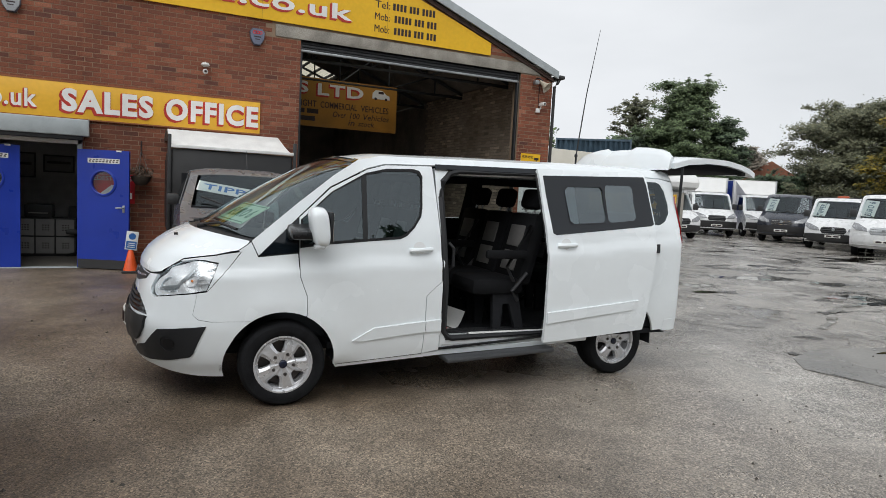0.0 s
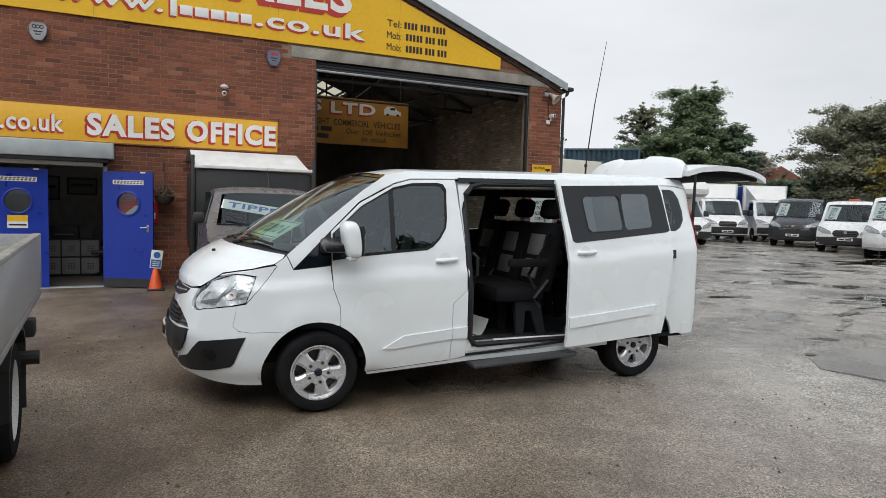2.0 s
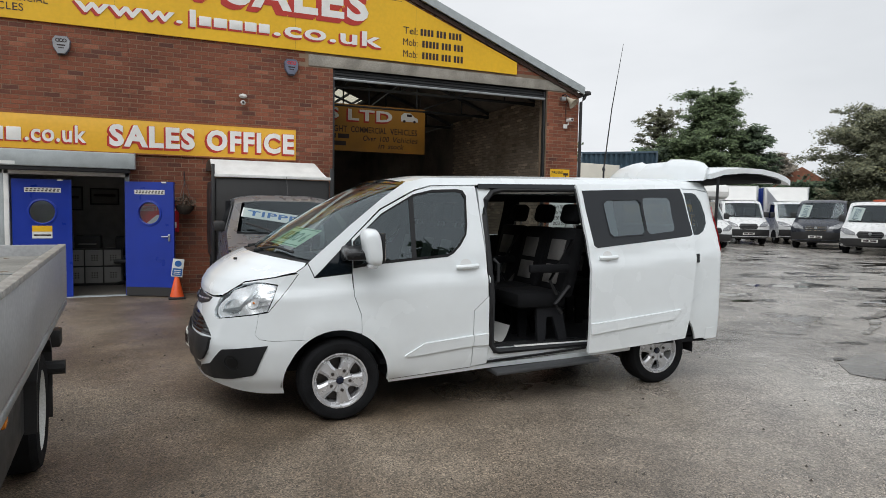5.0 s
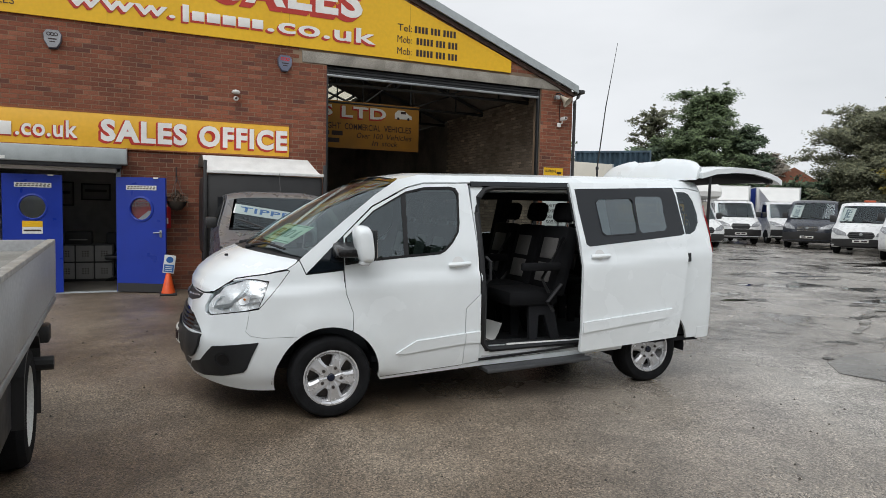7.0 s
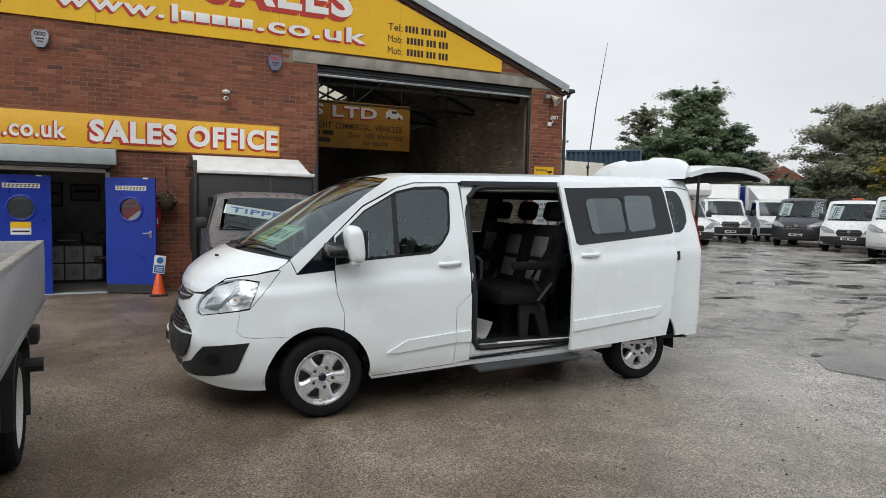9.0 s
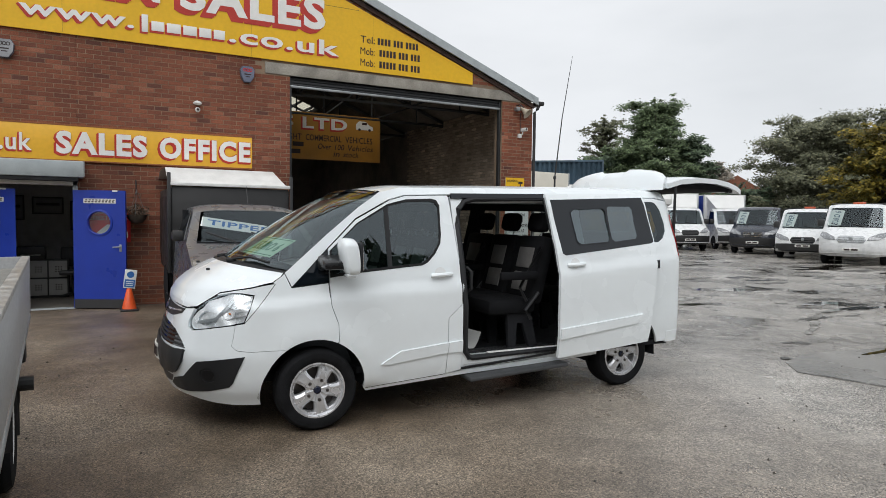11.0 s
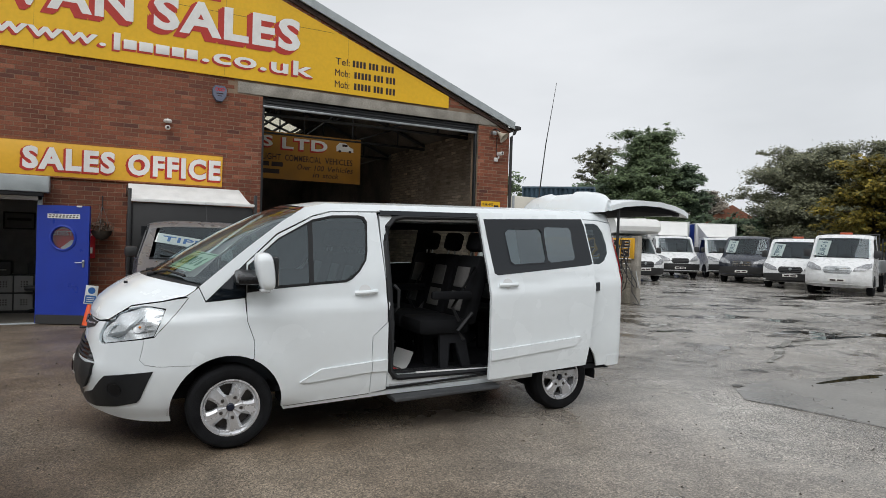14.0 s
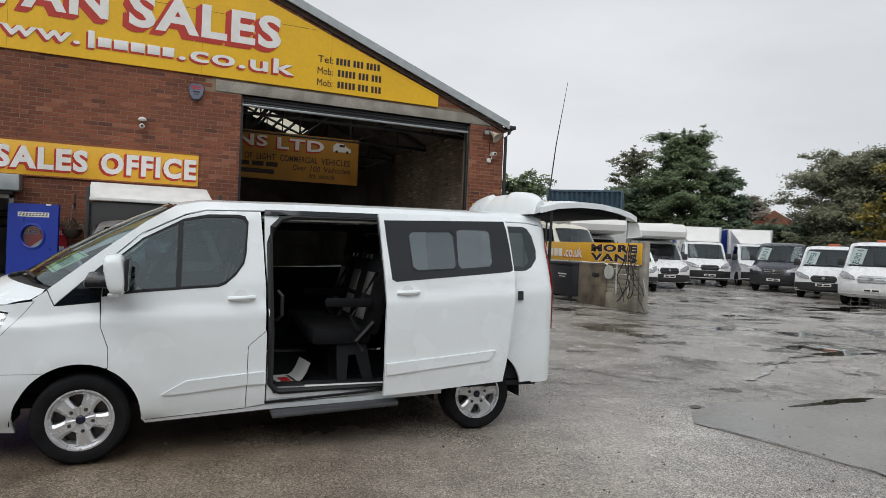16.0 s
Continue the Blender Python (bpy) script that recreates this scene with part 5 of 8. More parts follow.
part("grab_handle", tube([(1.27, 0.16, 0.98), (1.30, 0.13, 1.02), (1.30, 0.13, 1.16), (1.27, 0.16, 1.20)], 0.014, 8), M_TRIM, van)

# raised tailgate with its spoiler standing over the roof edge
tailgate = part("tailgate", bmesh.new(), M_VAN, van, "white tailgate raised level behind the roof")
bm = bmesh.new()
prof = [(3.56, 2.00), (3.72, 2.045), (3.95, 2.068), (4.18, 2.064), (4.38, 2.038), (4.56, 2.005), (4.65, 1.972)]
rows = []
for u, z in prof:
    t = (u - 3.56) / 1.06
    half = 0.76 + 0.03 * math.sin(t * math.pi) - 0.10 * max(0, t - 0.75) * 4 * 0.5
    row = []
    for j in range(15):
        w = -1 + 2 * j / 14
        row.append(bm.verts.new((u, HC + half * w, z - 0.035 * abs(w) ** 3)))
    rows.append(row)
low = []
for (u, z), row in zip(prof, rows):
    low.append([bm.verts.new(v.co + Vector((0, 0, -0.05))) for v in row])
for g, sgn in ((rows, 1), (low, -1)):
    for a, c in zip(g, g[1:]):
        for j in range(14):
            bm.faces.new((a[j], a[j + 1], c[j + 1], c[j])[::sgn])
for a, c, d, e in zip(rows, rows[1:], low, low[1:]):
    bm.faces.new((a[0], c[0], e[0], d[0])), bm.faces.new((a[-1], d[-1], e[-1], c[-1]))
for a, c in ((rows[0], low[0]), (rows[-1], low[-1])):
    for j in range(14):
        bm.faces.new((a[j], a[j + 1], c[j + 1], c[j]))
old = tailgate.data
tailgate.data = finish(bm, "tailgate", M_VAN, 45)
bpy.data.meshes.remove(old)
bm = box((3.64, HC - 0.70, 1.925), (4.52, HC + 0.70, 1.985), 0.015)
for v in bm.verts:
    v.co.z += 0.02 * math.sin((v.co.x - 3.62) / 0.95 * math.pi) - 0.02 * (v.co.x - 3.70)
part("inner_trim", bm, M_LINING, tailgate, "black inner tailgate lining")
for y in (HC - 0.68, HC + 0.68):
    part("buffer", box((4.46, y - 0.03, 1.90), (4.52, y + 0.03, 1.98), 0.01), M_TRIM, tailgate)
prof = [(3.48, 1.90), (3.495, 1.97), (3.515, 2.05), (3.545, 2.105), (3.585, 2.125), (3.615, 2.11), (3.635, 2.06), (3.645, 1.97)]
bm = bmesh.new()
rows = []
for j in range(33):
    w = -1 + 2 * j / 32
    # raised shoulders on both sides of a lower middle, falling away at the ends
    lift = interp(abs(w), [(0, -0.012), (0.24, -0.014), (0.30, 0.010), (0.55, 0.0), (0.8, -0.022), (0.93, -0.05), (1.0, -0.095)])
    rows.append([bm.verts.new((u - 0.04 * (1 - w * w), HC + (0.765 - 0.6 * (u - 3.48)) * w, 1.90 + (z - 1.90) * (1 + lift / 0.225))) for u, z in prof])
for a, c in zip(rows, rows[1:]):
    for j in range(len(prof) - 1):
        bm.faces.new((a[j], a[j + 1], c[j + 1], c[j]))
bm.faces.new(rows[0]), bm.faces.new(rows[-1][::-1])
part("spoiler", bm, M_VAN, tailgate, "white roof spoiler", smooth=50)
for y in (HC - 0.74, HC + 0.74):
    part("gas_strut", tube([(3.665, y, 1.40), (3.675, y, 1.96)], [0.016, 0.012], 8), M_TRIM, tailgate, "black gas strut")

# EURO 6 card lying behind the windscreen
LEANB = 1.045
card_turn = Matrix.Rotation(0.321, 4, "Z") @ Matrix(((0, math.cos(LEANB), math.sin(LEANB), 0), (-1, 0, 0, 0), (0, -math.sin(LEANB), math.cos(LEANB), 0), (0, 0, 0, 1))) @ Matrix.Rotation(0.07, 4, "Y")
card = thing("windscreen_card", "pale green card lettered EURO 6 behind the windscreen", "sign", van.matrix_basis @ Matrix.Translation((-0.206, 0.783, 1.354)) @ card_turn)
part("card", box((-0.253, 0, -0.127), (0.253, 0.004, 0.127)), M_GREENCARD, card)
for z in (-0.112, 0.104):
    part("border", box((-0.24, -0.003, z), (0.24, -0.001, z + 0.008)), M_GREENINK, card)
letters(card, "lettering", "EURO 6", (-0.19, 0.20, -0.06, 0.06), -0.004, M_GREENINK, depth=0.002, bold=0.02)

# leaflets on the cabin floor
leaflet = thing("leaflet", "white and red leaflet lying on the cabin floor", "leaflet", van.matrix_basis @ pose(1.44, 0.60, 0.446, 0, 0, 8))
bm = bmesh.new()
prev = None
for i in range(9):
    x = -0.13 + 0.26 * i / 8
    z = 0.002 if i < 6 else 0.002 + (i - 5) ** 2 * 0.016
    q = [bm.verts.new((x, y, z)) for y in (-0.15, 0.15)]
    if prev:
        bm.faces.new((prev[0], q[0], q[1], prev[1]))
    prev = q
part("sheet", bm, M_PAPER, leaflet)
part("print_block", box((-0.09, -0.11, 0.003), (-0.01, 0.03, 0.006)), M_SIGNRED, leaflet)
part("print_line", box((0.005, -0.12, 0.003), (0.03, 0.10, 0.005)), M_INK, leaflet)

# ---- office doorway ----
door_frame = thing("door_frame", "grey metal frame of the office doorway", "door frame", kind="structure")
for x0, x1, mm in ((DOOR_X0, DOOR_X0 + 0.07, M_GREYPAINT), (DOOR_X0 + 0.07, DOOR_X0 + 0.14, M_WHITEPAINT), (DOOR_X1 - 0.07, DOOR_X1, M_GREYPAINT)):
    part("jamb", box((x0, FY - 0.03, 0.02), (x1, FY + 0.12, DOOR_Z), 0.006), mm, door_frame)
part("head", box((DOOR_X0, FY - 0.03, DOOR_Z - 0.07), (DOOR_X1, FY + 0.12, DOOR_Z), 0.006), M_WHITEPAINT, door_frame)
part("threshold", box((DOOR_X0, FY - 0.03, 0.006), (DOOR_X1, FY + 0.12, 0.050), 0.008), M_GREYPAINT, door_frame)


def round_hole(cx, cz, r, k=24):
    return [(cx + r * math.cos(2 * math.pi * i / k), cz + r * math.sin(2 * math.pi * i / k)) for i in range(k)]


def blue_door(m, name, label, notice, handle, kick):
    """One leaf: x from the hinge, a porthole with a ring, a strip of bars, a notice or a handle."""
    d = thing(name, label, "door", m, kind="structure")
    w, z0, z1 = 0.83, 0.055, 1.975
    bm = bmesh.new()
    add_slab(bm, [(0, z0), (w, z0), (w, z1), (0, z1)], [round_hole(w / 2, 1.45, 0.185)], lambda x, z: Vector((x, -0.022, z)), (0, 1, 0), 0.044)
    part("leaf", bm, M_BLUE, d, smooth=None)
    bm = bmesh.new()
    add_lathe(bm, [(0.18, -0.02), (0.18, 0.034), (0.19, 0.040), (0.215, 0.034), (0.215, 0.02)], 32, Matrix.Translation((w / 2, 0, 1.45)) @ TURN_OUT)
    part("porthole_ring", bm, M_BLUE, d)
    pane = part("porthole_pane", lathe([(0.0, 0.0), (0.185, 0.0)], 32, Matrix.Translation((w / 2, 0, 1.45)) @ TURN_OUT), M_PANE, d)
    pane.visible_shadow = False
    part("number_strip", box((0.17, -0.028, 1.765), (w - 0.15, -0.022, 1.840)), M_PLATE, d, "pale strip with dark bars")
    for i in range(9):
        x = 0.19 + i * 0.054
        part("strip_bar", box((x, -0.030, 1.780), (x + 0.032, -0.0285, 1.800)), M_INK, d)
        part("strip_bar", box((x + 0.01, -0.030, 1.810), (x + 0.042, -0.0285, 1.827)), M_INK, d)
    if notice:
        part("notice", box((0.27, -0.028, 1.02), (0.55, -0.022, 1.225)), M_PAPER, d, "white and yellow notice")
        part("notice_band", box((0.27, -0.031, 1.13), (0.55, -0.029, 1.225)), M_YELLOW, d)
        part("notice_bar", box((0.29, -0.031, 1.06), (0.53, -0.029, 1.085)), M_INK, d)
    if handle:
        bm = box((w - 0.10, -0.034, 0.98), (w - 0.06, -0.022, 1.10), 0.006)
        add_tube(bm, [(w - 0.08, -0.03, 1.06), (w - 0.08, -0.065, 1.06), (w - 0.19, -0.065, 1.055)], 0.011, 8)
        part("door_handle", bm, M_GALV, d, "steel lever handle")
    if kick:
        part("kick_plate", box((0.01, -0.027, z0), (w - 0.01, -0.022, 0.20)), M_BLACK, d, "black kick plate")
    part("top_closer", box((w - 0.2, -0.035, z1 - 0.02), (w - 0.12, -0.01, z1 + 0.005)), M_WHITEPAINT, d)
    return d


blue_door(pose(-3.405, FY + 0.0, 0), "door_1", "closed blue painted door leaf with round porthole and yellow notice", True, False, False)
blue_door(pose(-1.78, FY - 0.06, 0, 0, 0, -25), "door_2", "blue painted door leaf standing open with round porthole", False, True, True)

# shutter box over the doorway
hood = thing("shutter_box", "grey steel roller shutter box over the office door", "shutter box")
part("casing", box((-3.56, FY - 0.30, 2.17), (-1.62, FY - 0.02, 2.43), 0.02), M_GREYPAINT, hood)
part("slot", box((-3.52, FY - 0.26, 2.11), (-1.70, FY - 0.06, 2.195), 0.01), M_DARKSTEEL, hood)
part("end_plate", box((-1.625, FY - 0.305, 2.18), (-1.612, FY - 0.015, 2.44)), M_GALV, hood)
part("maker_tag", box((-3.50, FY - 0.304, 2.19), (-3.30, FY - 0.298, 2.24)), M_PAPER, hood)

# office interior behind the doorway
M_CARPET = mat("dark_entrance_carpet", (0.018, 0.018, 0.020), 0.95, vary=0.2, fine=200, bump=0.3)
solid("floor_office", box((-5.4, FY + WALL_T, GZ), (-1.25, FY + 3.2, GZ + 0.010)), M_CARPET, "dark carpet on the office floor", "floor", kind="structure", smooth=None)
solid("wall_office_back", box((-5.5, FY + 3.2, 0), (0.9, FY + 3.3, 2.7)), M_OFFICE, "dim grey office back wall", "wall", kind="structure", smooth=None)
solid("wall_office_side", box((-5.5, FY + WALL_T, 0), (-5.4, FY + 3.2, 2.7)), M_OFFICE, "dim grey office side wall", "wall", kind="structure", smooth=None)
solid("wall_office_inner", box((-1.25, FY + WALL_T, 0), (-1.15, FY + 3.2, 2.7)), M_OFFICE, "dim grey office partition", "wall", kind="structure", smooth=None)
solid("ceiling_office", box((-5.5, FY + WALL_T, 2.7), (0.9, FY + 3.3, 2.76)), M_OFFICE, "dim office ceiling", "ceiling", kind="structure", smooth=None)
unit = thing("storage_unit", "dark shelving unit with pale grey drawer boxes in the office", "storage unit", pose(-2.90, FY + 1.55, GZ + 0.012) @ Matrix.Diagonal((0.85, 0.85, 0.85, 1)))
part("carcass", box((0.0, 0.03, 0), (1.14, 0.40, 0.82), 0.008), M_BLACK, unit)
M_BOXGREY = mat("grey_box_board", (0.30, 0.30, 0.29), 0.8, vary=0.08)
for r in range(2):
    for c in range(3):
        dr = part("drawer_box", box((0.03 + c * 0.37, -0.01, 0.06 + r * 0.385), (0.37 + c * 0.37, 0.03, 0.41 + r * 0.385), 0.008), M_BOXGREY, unit)
        for i in range(3):
            for j in range(3):
                part("finger_hole", box((0.15 + c * 0.37 + i * 0.05, -0.013, 0.17 + r * 0.385 + j * 0.05), (0.175 + c * 0.37 + i * 0.05, -0.0095, 0.195 + r * 0.385 + j * 0.05)), M_INK, dr)
pc = thing("printer", "dark office printer on the shelving unit", "printer", pose(-2.52, FY + 1.6, GZ + 0.710))
part("case", box((-0.22, -0.02, 0), (0.22, 0.34, 0.24), 0.02), M_BLACK, pc)
part("tray", box((-0.15, -0.10, 0.08), (0.15, 0.0, 0.10), 0.005), M_BOXGREY, pc)
chair = thing("office_chair", "black office chair inside the doorway", "chair", pose(-1.86, FY + 1.6, GZ + 0.012))
part("seat", box((-0.22, -0.22, 0.42), (0.22, 0.22, 0.50), 0.03), M_BLACK, chair)
part("backrest", box((-0.21, 0.18, 0.55), (0.21, 0.25, 0.92), 0.03), M_BLACK, chair)
part("stem", tube([(0, 0, 0.06), (0, 0, 0.43)], 0.03), M_DARKSTEEL, chair)
for i in range(5):
    a = 2 * math.pi * i / 5
    part("foot", tube([(0, 0, 0.08), (0.26 * math.cos(a), 0.26 * math.sin(a), 0.03)], 0.022, 6), M_DARKSTEEL, chair)
part("back_post", tube([(0, 0.1, 0.44), (0, 0.22, 0.48), (0, 0.24, 0.7)], 0.02, 6), M_DARKSTEEL, chair)
for x, z, w, h in ((-2.35, 1.75, 0.55, 0.35), (-1.75, 1.55, 0.42, 0.6), (-2.95, 1.7, 0.4, 0.5)):
    poster = thing("wall_poster", "dim framed poster on the office wall", "poster", pose(x, FY + 3.19, z), "office posters")
    part("frame", box((-w / 2, -0.02, -h / 2), (w / 2, 0, h / 2), 0.004), M_BLACK, poster)
    part("sheet", box((-w / 2 + 0.03, -0.024, -h / 2 + 0.03), (w / 2 - 0.03, -0.0205, h / 2 - 0.03)), M_BOXGREY, poster)
    part("print_bar", box((-w / 2 + 0.07, -0.027, 0.0), (w / 2 - 0.07, -0.0245, 0.05)), M_INK, poster)

# red pedestrian sign on the wall behind the open leaf
ped = thing("pedestrian_sign", "red and white PEDESTRIANS sign fixed to the brick wall", "sign", pose(0, FY - 0.03, 0))
part("board", box((-1.66, 0, 1.12), (-0.95, 0.012, 1.60), 0.004), M_SIGNRED, ped)
letters(ped, "lettering", "PEDESTRIANS", (-1.61, -1.00, 1.49, 1.565), -0.003, M_LETTER, depth=0.002, bold=0.01)
bm = sheet([(-1.55, 1.20), (-1.30, 1.42), (-1.12, 1.42), (-1.36, 1.20)], [], lambda x, z: Vector((x, -0.003, z)), (0, 1, 0), 0.002)
part("arrow", bm, M_LETTER, ped)
part("panel", box((-1.09, -0.003, 1.2), (-0.99, 0, 1.3)), M_LETTER, ped)


# alarm boxes
def alarm(x, z, face):
    a = thing("alarm_box", "grey and " + face + " hexagonal burglar alarm box high on the wall", "alarm box", pose(x, FY - 0.01, z), "wall alarm boxes")
    o = [(-0.12, 0.08), (-0.08, 0.14), (0.08, 0.14), (0.12, 0.08), (0.11, -0.03), (0.05, -0.13), (-0.05, -0.13), (-0.11, -0.03)]
    bm = bmesh.new()
    add_sheet(bm, [(p * 1.08, q * 1.08) for p, q in o], [], lambda p, q: Vector((p, -0.05, q)), (0, 1, 0), 0.05)
    part("back_case", bm, mat("alarm_grey", (0.10, 0.11, 0.15), 0.45), a)
    bm = bmesh.new()
    add_sheet(bm, o, [], lambda p, q: Vector((p, -0.085, q)), (0, 1, 0), 0.035)
    part("front_case", bm, mat("alarm_pale", (0.36, 0.37, 0.39), 0.45) if face == "white" else mat("alarm_bluegrey", (0.16, 0.18, 0.25), 0.4), a)
    for k in (-0.05, 0.0, 0.05):
        part("emblem_ring", lathe([(0.018, 0.0), (0.018, 0.004), (0.03, 0.004), (0.03, 0.0)], 14, Matrix.Translation((k, -0.085, 0.075)) @ TURN_OUT), M_SIGNRED if face != "white" else M_INK, a)
    part("caption_bar", box((-0.06, -0.088, -0.01), (0.06, -0.0855, 0.01)), M_INK, a)
    part("caption_bar", box((-0.04, -0.088, -0.05), (0.04, -0.0855, -0.035)), M_INK, a)


alarm(-2.67, 4.12, "white")
alarm(0.975, 4.14, "blue")

# security light
sl = thing("security_light", "small cream security light with sensor on the wall", "wall light", pose(0.12, FY - 0.01, 3.49))
part("bracket", tube([(0, 0, 0.10), (0, -0.06, 0.10), (0, -0.07, 0.05)], 0.012, 8), M_OLDWHITE, sl)
part("lamp_head", lathe([(0.0, 0.07), (0.05, 0.065), (0.075, 0.035), (0.07, 0.02), (0.03, 0.0)], 18, pose(0, -0.08, 0.02)), M_OLDWHITE, sl)
part("sensor", lathe([(0.0, 0.05), (0.03, 0.04), (0.045, 0.01), (0.03, -0.03), (0, -0.04)], 16, pose(0, -0.085, -0.06) @ TURN_OUT), M_OLDWHITE, sl)
part("sensor_eye", lathe([(0.0, 0.062), (0.018, 0.055), (0.022, 0.045)], 12, pose(0, -0.085, -0.06) @ TURN_OUT), M_INK, sl)
bell = thing("door_bell", "small round brass-coloured bell beside the office door", "bell", pose(-3.82, FY - 0.01, 2.08))
part("dome", lathe([(0.0, 0.06), (0.03, 0.052), (0.05, 0.02), (0.055, 0.0)], 16, TURN_OUT), mat("dull_brass", (0.40, 0.26, 0.12), 0.4, 0.5), bell)

# loudhailer and camera on the right pier
hail = thing("loudhailer", "cream horn loudspeaker on a bracket at the building corner", "loudspeaker", pose(6.98, FY - 0.01, 4.02))
part("bracket", tube([(-0.1, 0, 0.12), (-0.1, -0.12, 0.12), (-0.02, -0.16, 0.06)], 0.014, 8), M_DARKSTEEL, hail)
part("horn", lathe([(0.03, 0.0), (0.045, 0.08), (0.07, 0.15), (0.125, 0.22), (0.13, 0.225), (0.115, 0.215), (0.06, 0.15)], 22, Matrix.Translation((0.0, -0.02, 0.08)) @ Vector((0.10, -0.14, -0.15)).to_track_quat("Z", "Y").to_matrix().to_4x4()), mat("cream_metal", (0.52, 0.46, 0.36), 0.5), hail)
part("driver", box((-0.20, -0.14, -0.02), (-0.09, -0.03, 0.07), 0.02), M_GALV, hail)
cctv = thing("security_camera", "small white security camera on the brick pier", "camera", pose(7.01, FY - 0.01, 3.54))
part("body", box((-0.05, -0.22, 0.02), (0.03, -0.04, 0.09), 0.012), M_WHITEPAINT, cctv)
part("stand", tube([(-0.02, 0, -0.04), (-0.02, -0.09, -0.04), (-0.02, -0.10, 0.03)], 0.014, 8), M_WHITEPAINT, cctv)
part("junction_box", box((-0.10, -0.05, -0.12), (-0.01, 0, -0.03), 0.01), M_WHITEPAINT, cctv)
part("lens", lathe([(0.0, 0.008), (0.02, 0.006), (0.026, 0.0)], 14, pose(-0.01, -0.222, 0.055) @ TURN_OUT), M_INK, cctv)
for z0, z1 in ((3.9, 4.1),):
    part("cable", tube([(-0.02, -0.01, -0.03), (-0.04, -0.01, 0.25), (-0.03, -0.01, 0.45)], 0.008, 5), M_INK, cctv)

# warning sign and entry notice on the pier
warn = thing("warning_sign", "yellow WARNING camera sign on the brick pier", "sign", pose(0, FY - 0.03, 0))
part("board", box((6.60, 0, 2.02), (7.10, 0.01, 2.52), 0.004), M_PAPER, warn)
part("yellow_band", box((6.60, -0.003, 2.31), (7.10, 0, 2.52)), M_YELLOW, warn)
letters(warn, "lettering", "WARNING", (6.63, 6.92, 2.42, 2.48), -0.005, M_INK, depth=0.002, bold=0.015)
bm = box((6.94, -0.006, 2.39), (7.06, -0.004, 2.44), 0.0, Matrix.Rotation(0, 4, "X"))
part("camera_symbol", bm, M_INK, warn)
part("symbol_stem", box((6.99, -0.006, 2.33), (7.01, -0.004, 2.39)), M_INK, warn)
for i in range(3):
    part("text_bar", box((6.64, -0.003, 2.24 - i * 0.06), (7.04, 0, 2.265 - i * 0.06)), M_INK, warn)
risk = thing("entry_notice", "white entry notice in black capitals fixed to the brick pier", "sign", pose(0, FY - 0.03, 0))
part("board", box((6.60, 0, 1.05), (7.24, 0.01, 1.90), 0.004), M_PAPER, risk)
for i, w in enumerate(("ANY PERSON", "ENTERING", "THESE PREMISES", "DOES SO AT", "THEIR OWN RISK")):
    letters(risk, "notice_line", w, (6.92 - 0.021 * len(w), 6.92 + 0.021 * len(w), 1.65 - i * 0.12, 1.725 - i * 0.12), -0.004, M_INK, depth=0.002, bold=0.012)

# gutter end and downpipe at the corner
rain = thing("downpipe", "black plastic gutter end and downpipe at the building corner", "downpipe")
part("gutter_end", box((7.395, FY - 0.14, 4.18), (7.56, FY + 0.5, 4.27), 0.03), M_BLACK, rain)
part("pipe", tube([(7.46, FY - 0.06, 4.20), (7.42, FY - 0.05, 4.10), (7.365, FY - 0.02, 4.02), (7.365, FY - 0.02, 0.05)], 0.036, 10), M_BLACK, rain)

# hanging basket
basket = thing("hanging_basket", "withered hanging basket on an iron wall bracket", "hanging basket", pose(-0.86, FY - 0.01, 1.56))
part("bracket", tube([(0, 0, 0.62), (0, 0, 0.36), (0, -0.02, 0.46), (0, -0.22, 0.46)], 0.010, 6), M_DARKSTEEL, basket)
for a in (0.3, 2.4, 4.5):
    part("chain", tube([(0, -0.21, 0.45), (0.15 * math.cos(a), -0.21 + 0.15 * math.sin(a), 0.03)], 0.004, 4), M_GALV, basket)
part("bowl", lathe([(0.0, -0.13), (0.08, -0.11), (0.14, -0.04), (0.16, 0.03), (0.14, 0.03), (0.0, 0.0)], 20, pose(0, -0.21, 0)), mat("coir_liner", (0.09, 0.07, 0.055), 0.9, vary=0.4, bump=0.5), basket)
rb = random.Random(12)
bm = bmesh.new()
for i in range(230):
    a, r = rb.uniform(0, 6.28), rb.uniform(0, 0.2)
    c = Vector((r * math.cos(a), -0.21 + r * math.sin(a), 0.05 + rb.uniform(-0.05, 0.14) * (1.2 - r * 3)))
    d = Vector((rb.uniform(-1, 1), rb.uniform(-1, 1), rb.uniform(-1, 1))).normalized() * 0.03
    e = d.orthogonal().normalized() * 0.014
    bm.faces.new([bm.verts.new(c + q) for q in (-d, e, d, -e)])
part("dry_leaves", bm, mat("dry_leaf", (0.20, 0.14, 0.10), 0.8, vary=0.5, scale=20), basket, smooth=None)["kind"] = "stuff"

# cone with a sign card
cone = thing("traffic_cone", "orange traffic cone holding a blue and white card", "traffic cone", pose(-1.00, 6.98, GZ + 0.002) @ Matrix.Diagonal((0.88, 0.88, 0.88, 1)))
part("base", box((-0.15, -0.15, 0), (0.15, 0.15, 0.04), 0.012), M_BLACK, cone)
part("body", lathe([(0.125, 0.035), (0.12, 0.06), (0.035, 0.44), (0.028, 0.45), (0.0, 0.45)], 24), M_ORANGE, cone)
card = part("sign_card", box((-0.10, -0.045, 0.42), (0.10, -0.038, 0.76), 0.003, pose(-0.055, 0, 0, 0, 7, 0)), M_PAPER, cone, "white card with blue symbol")
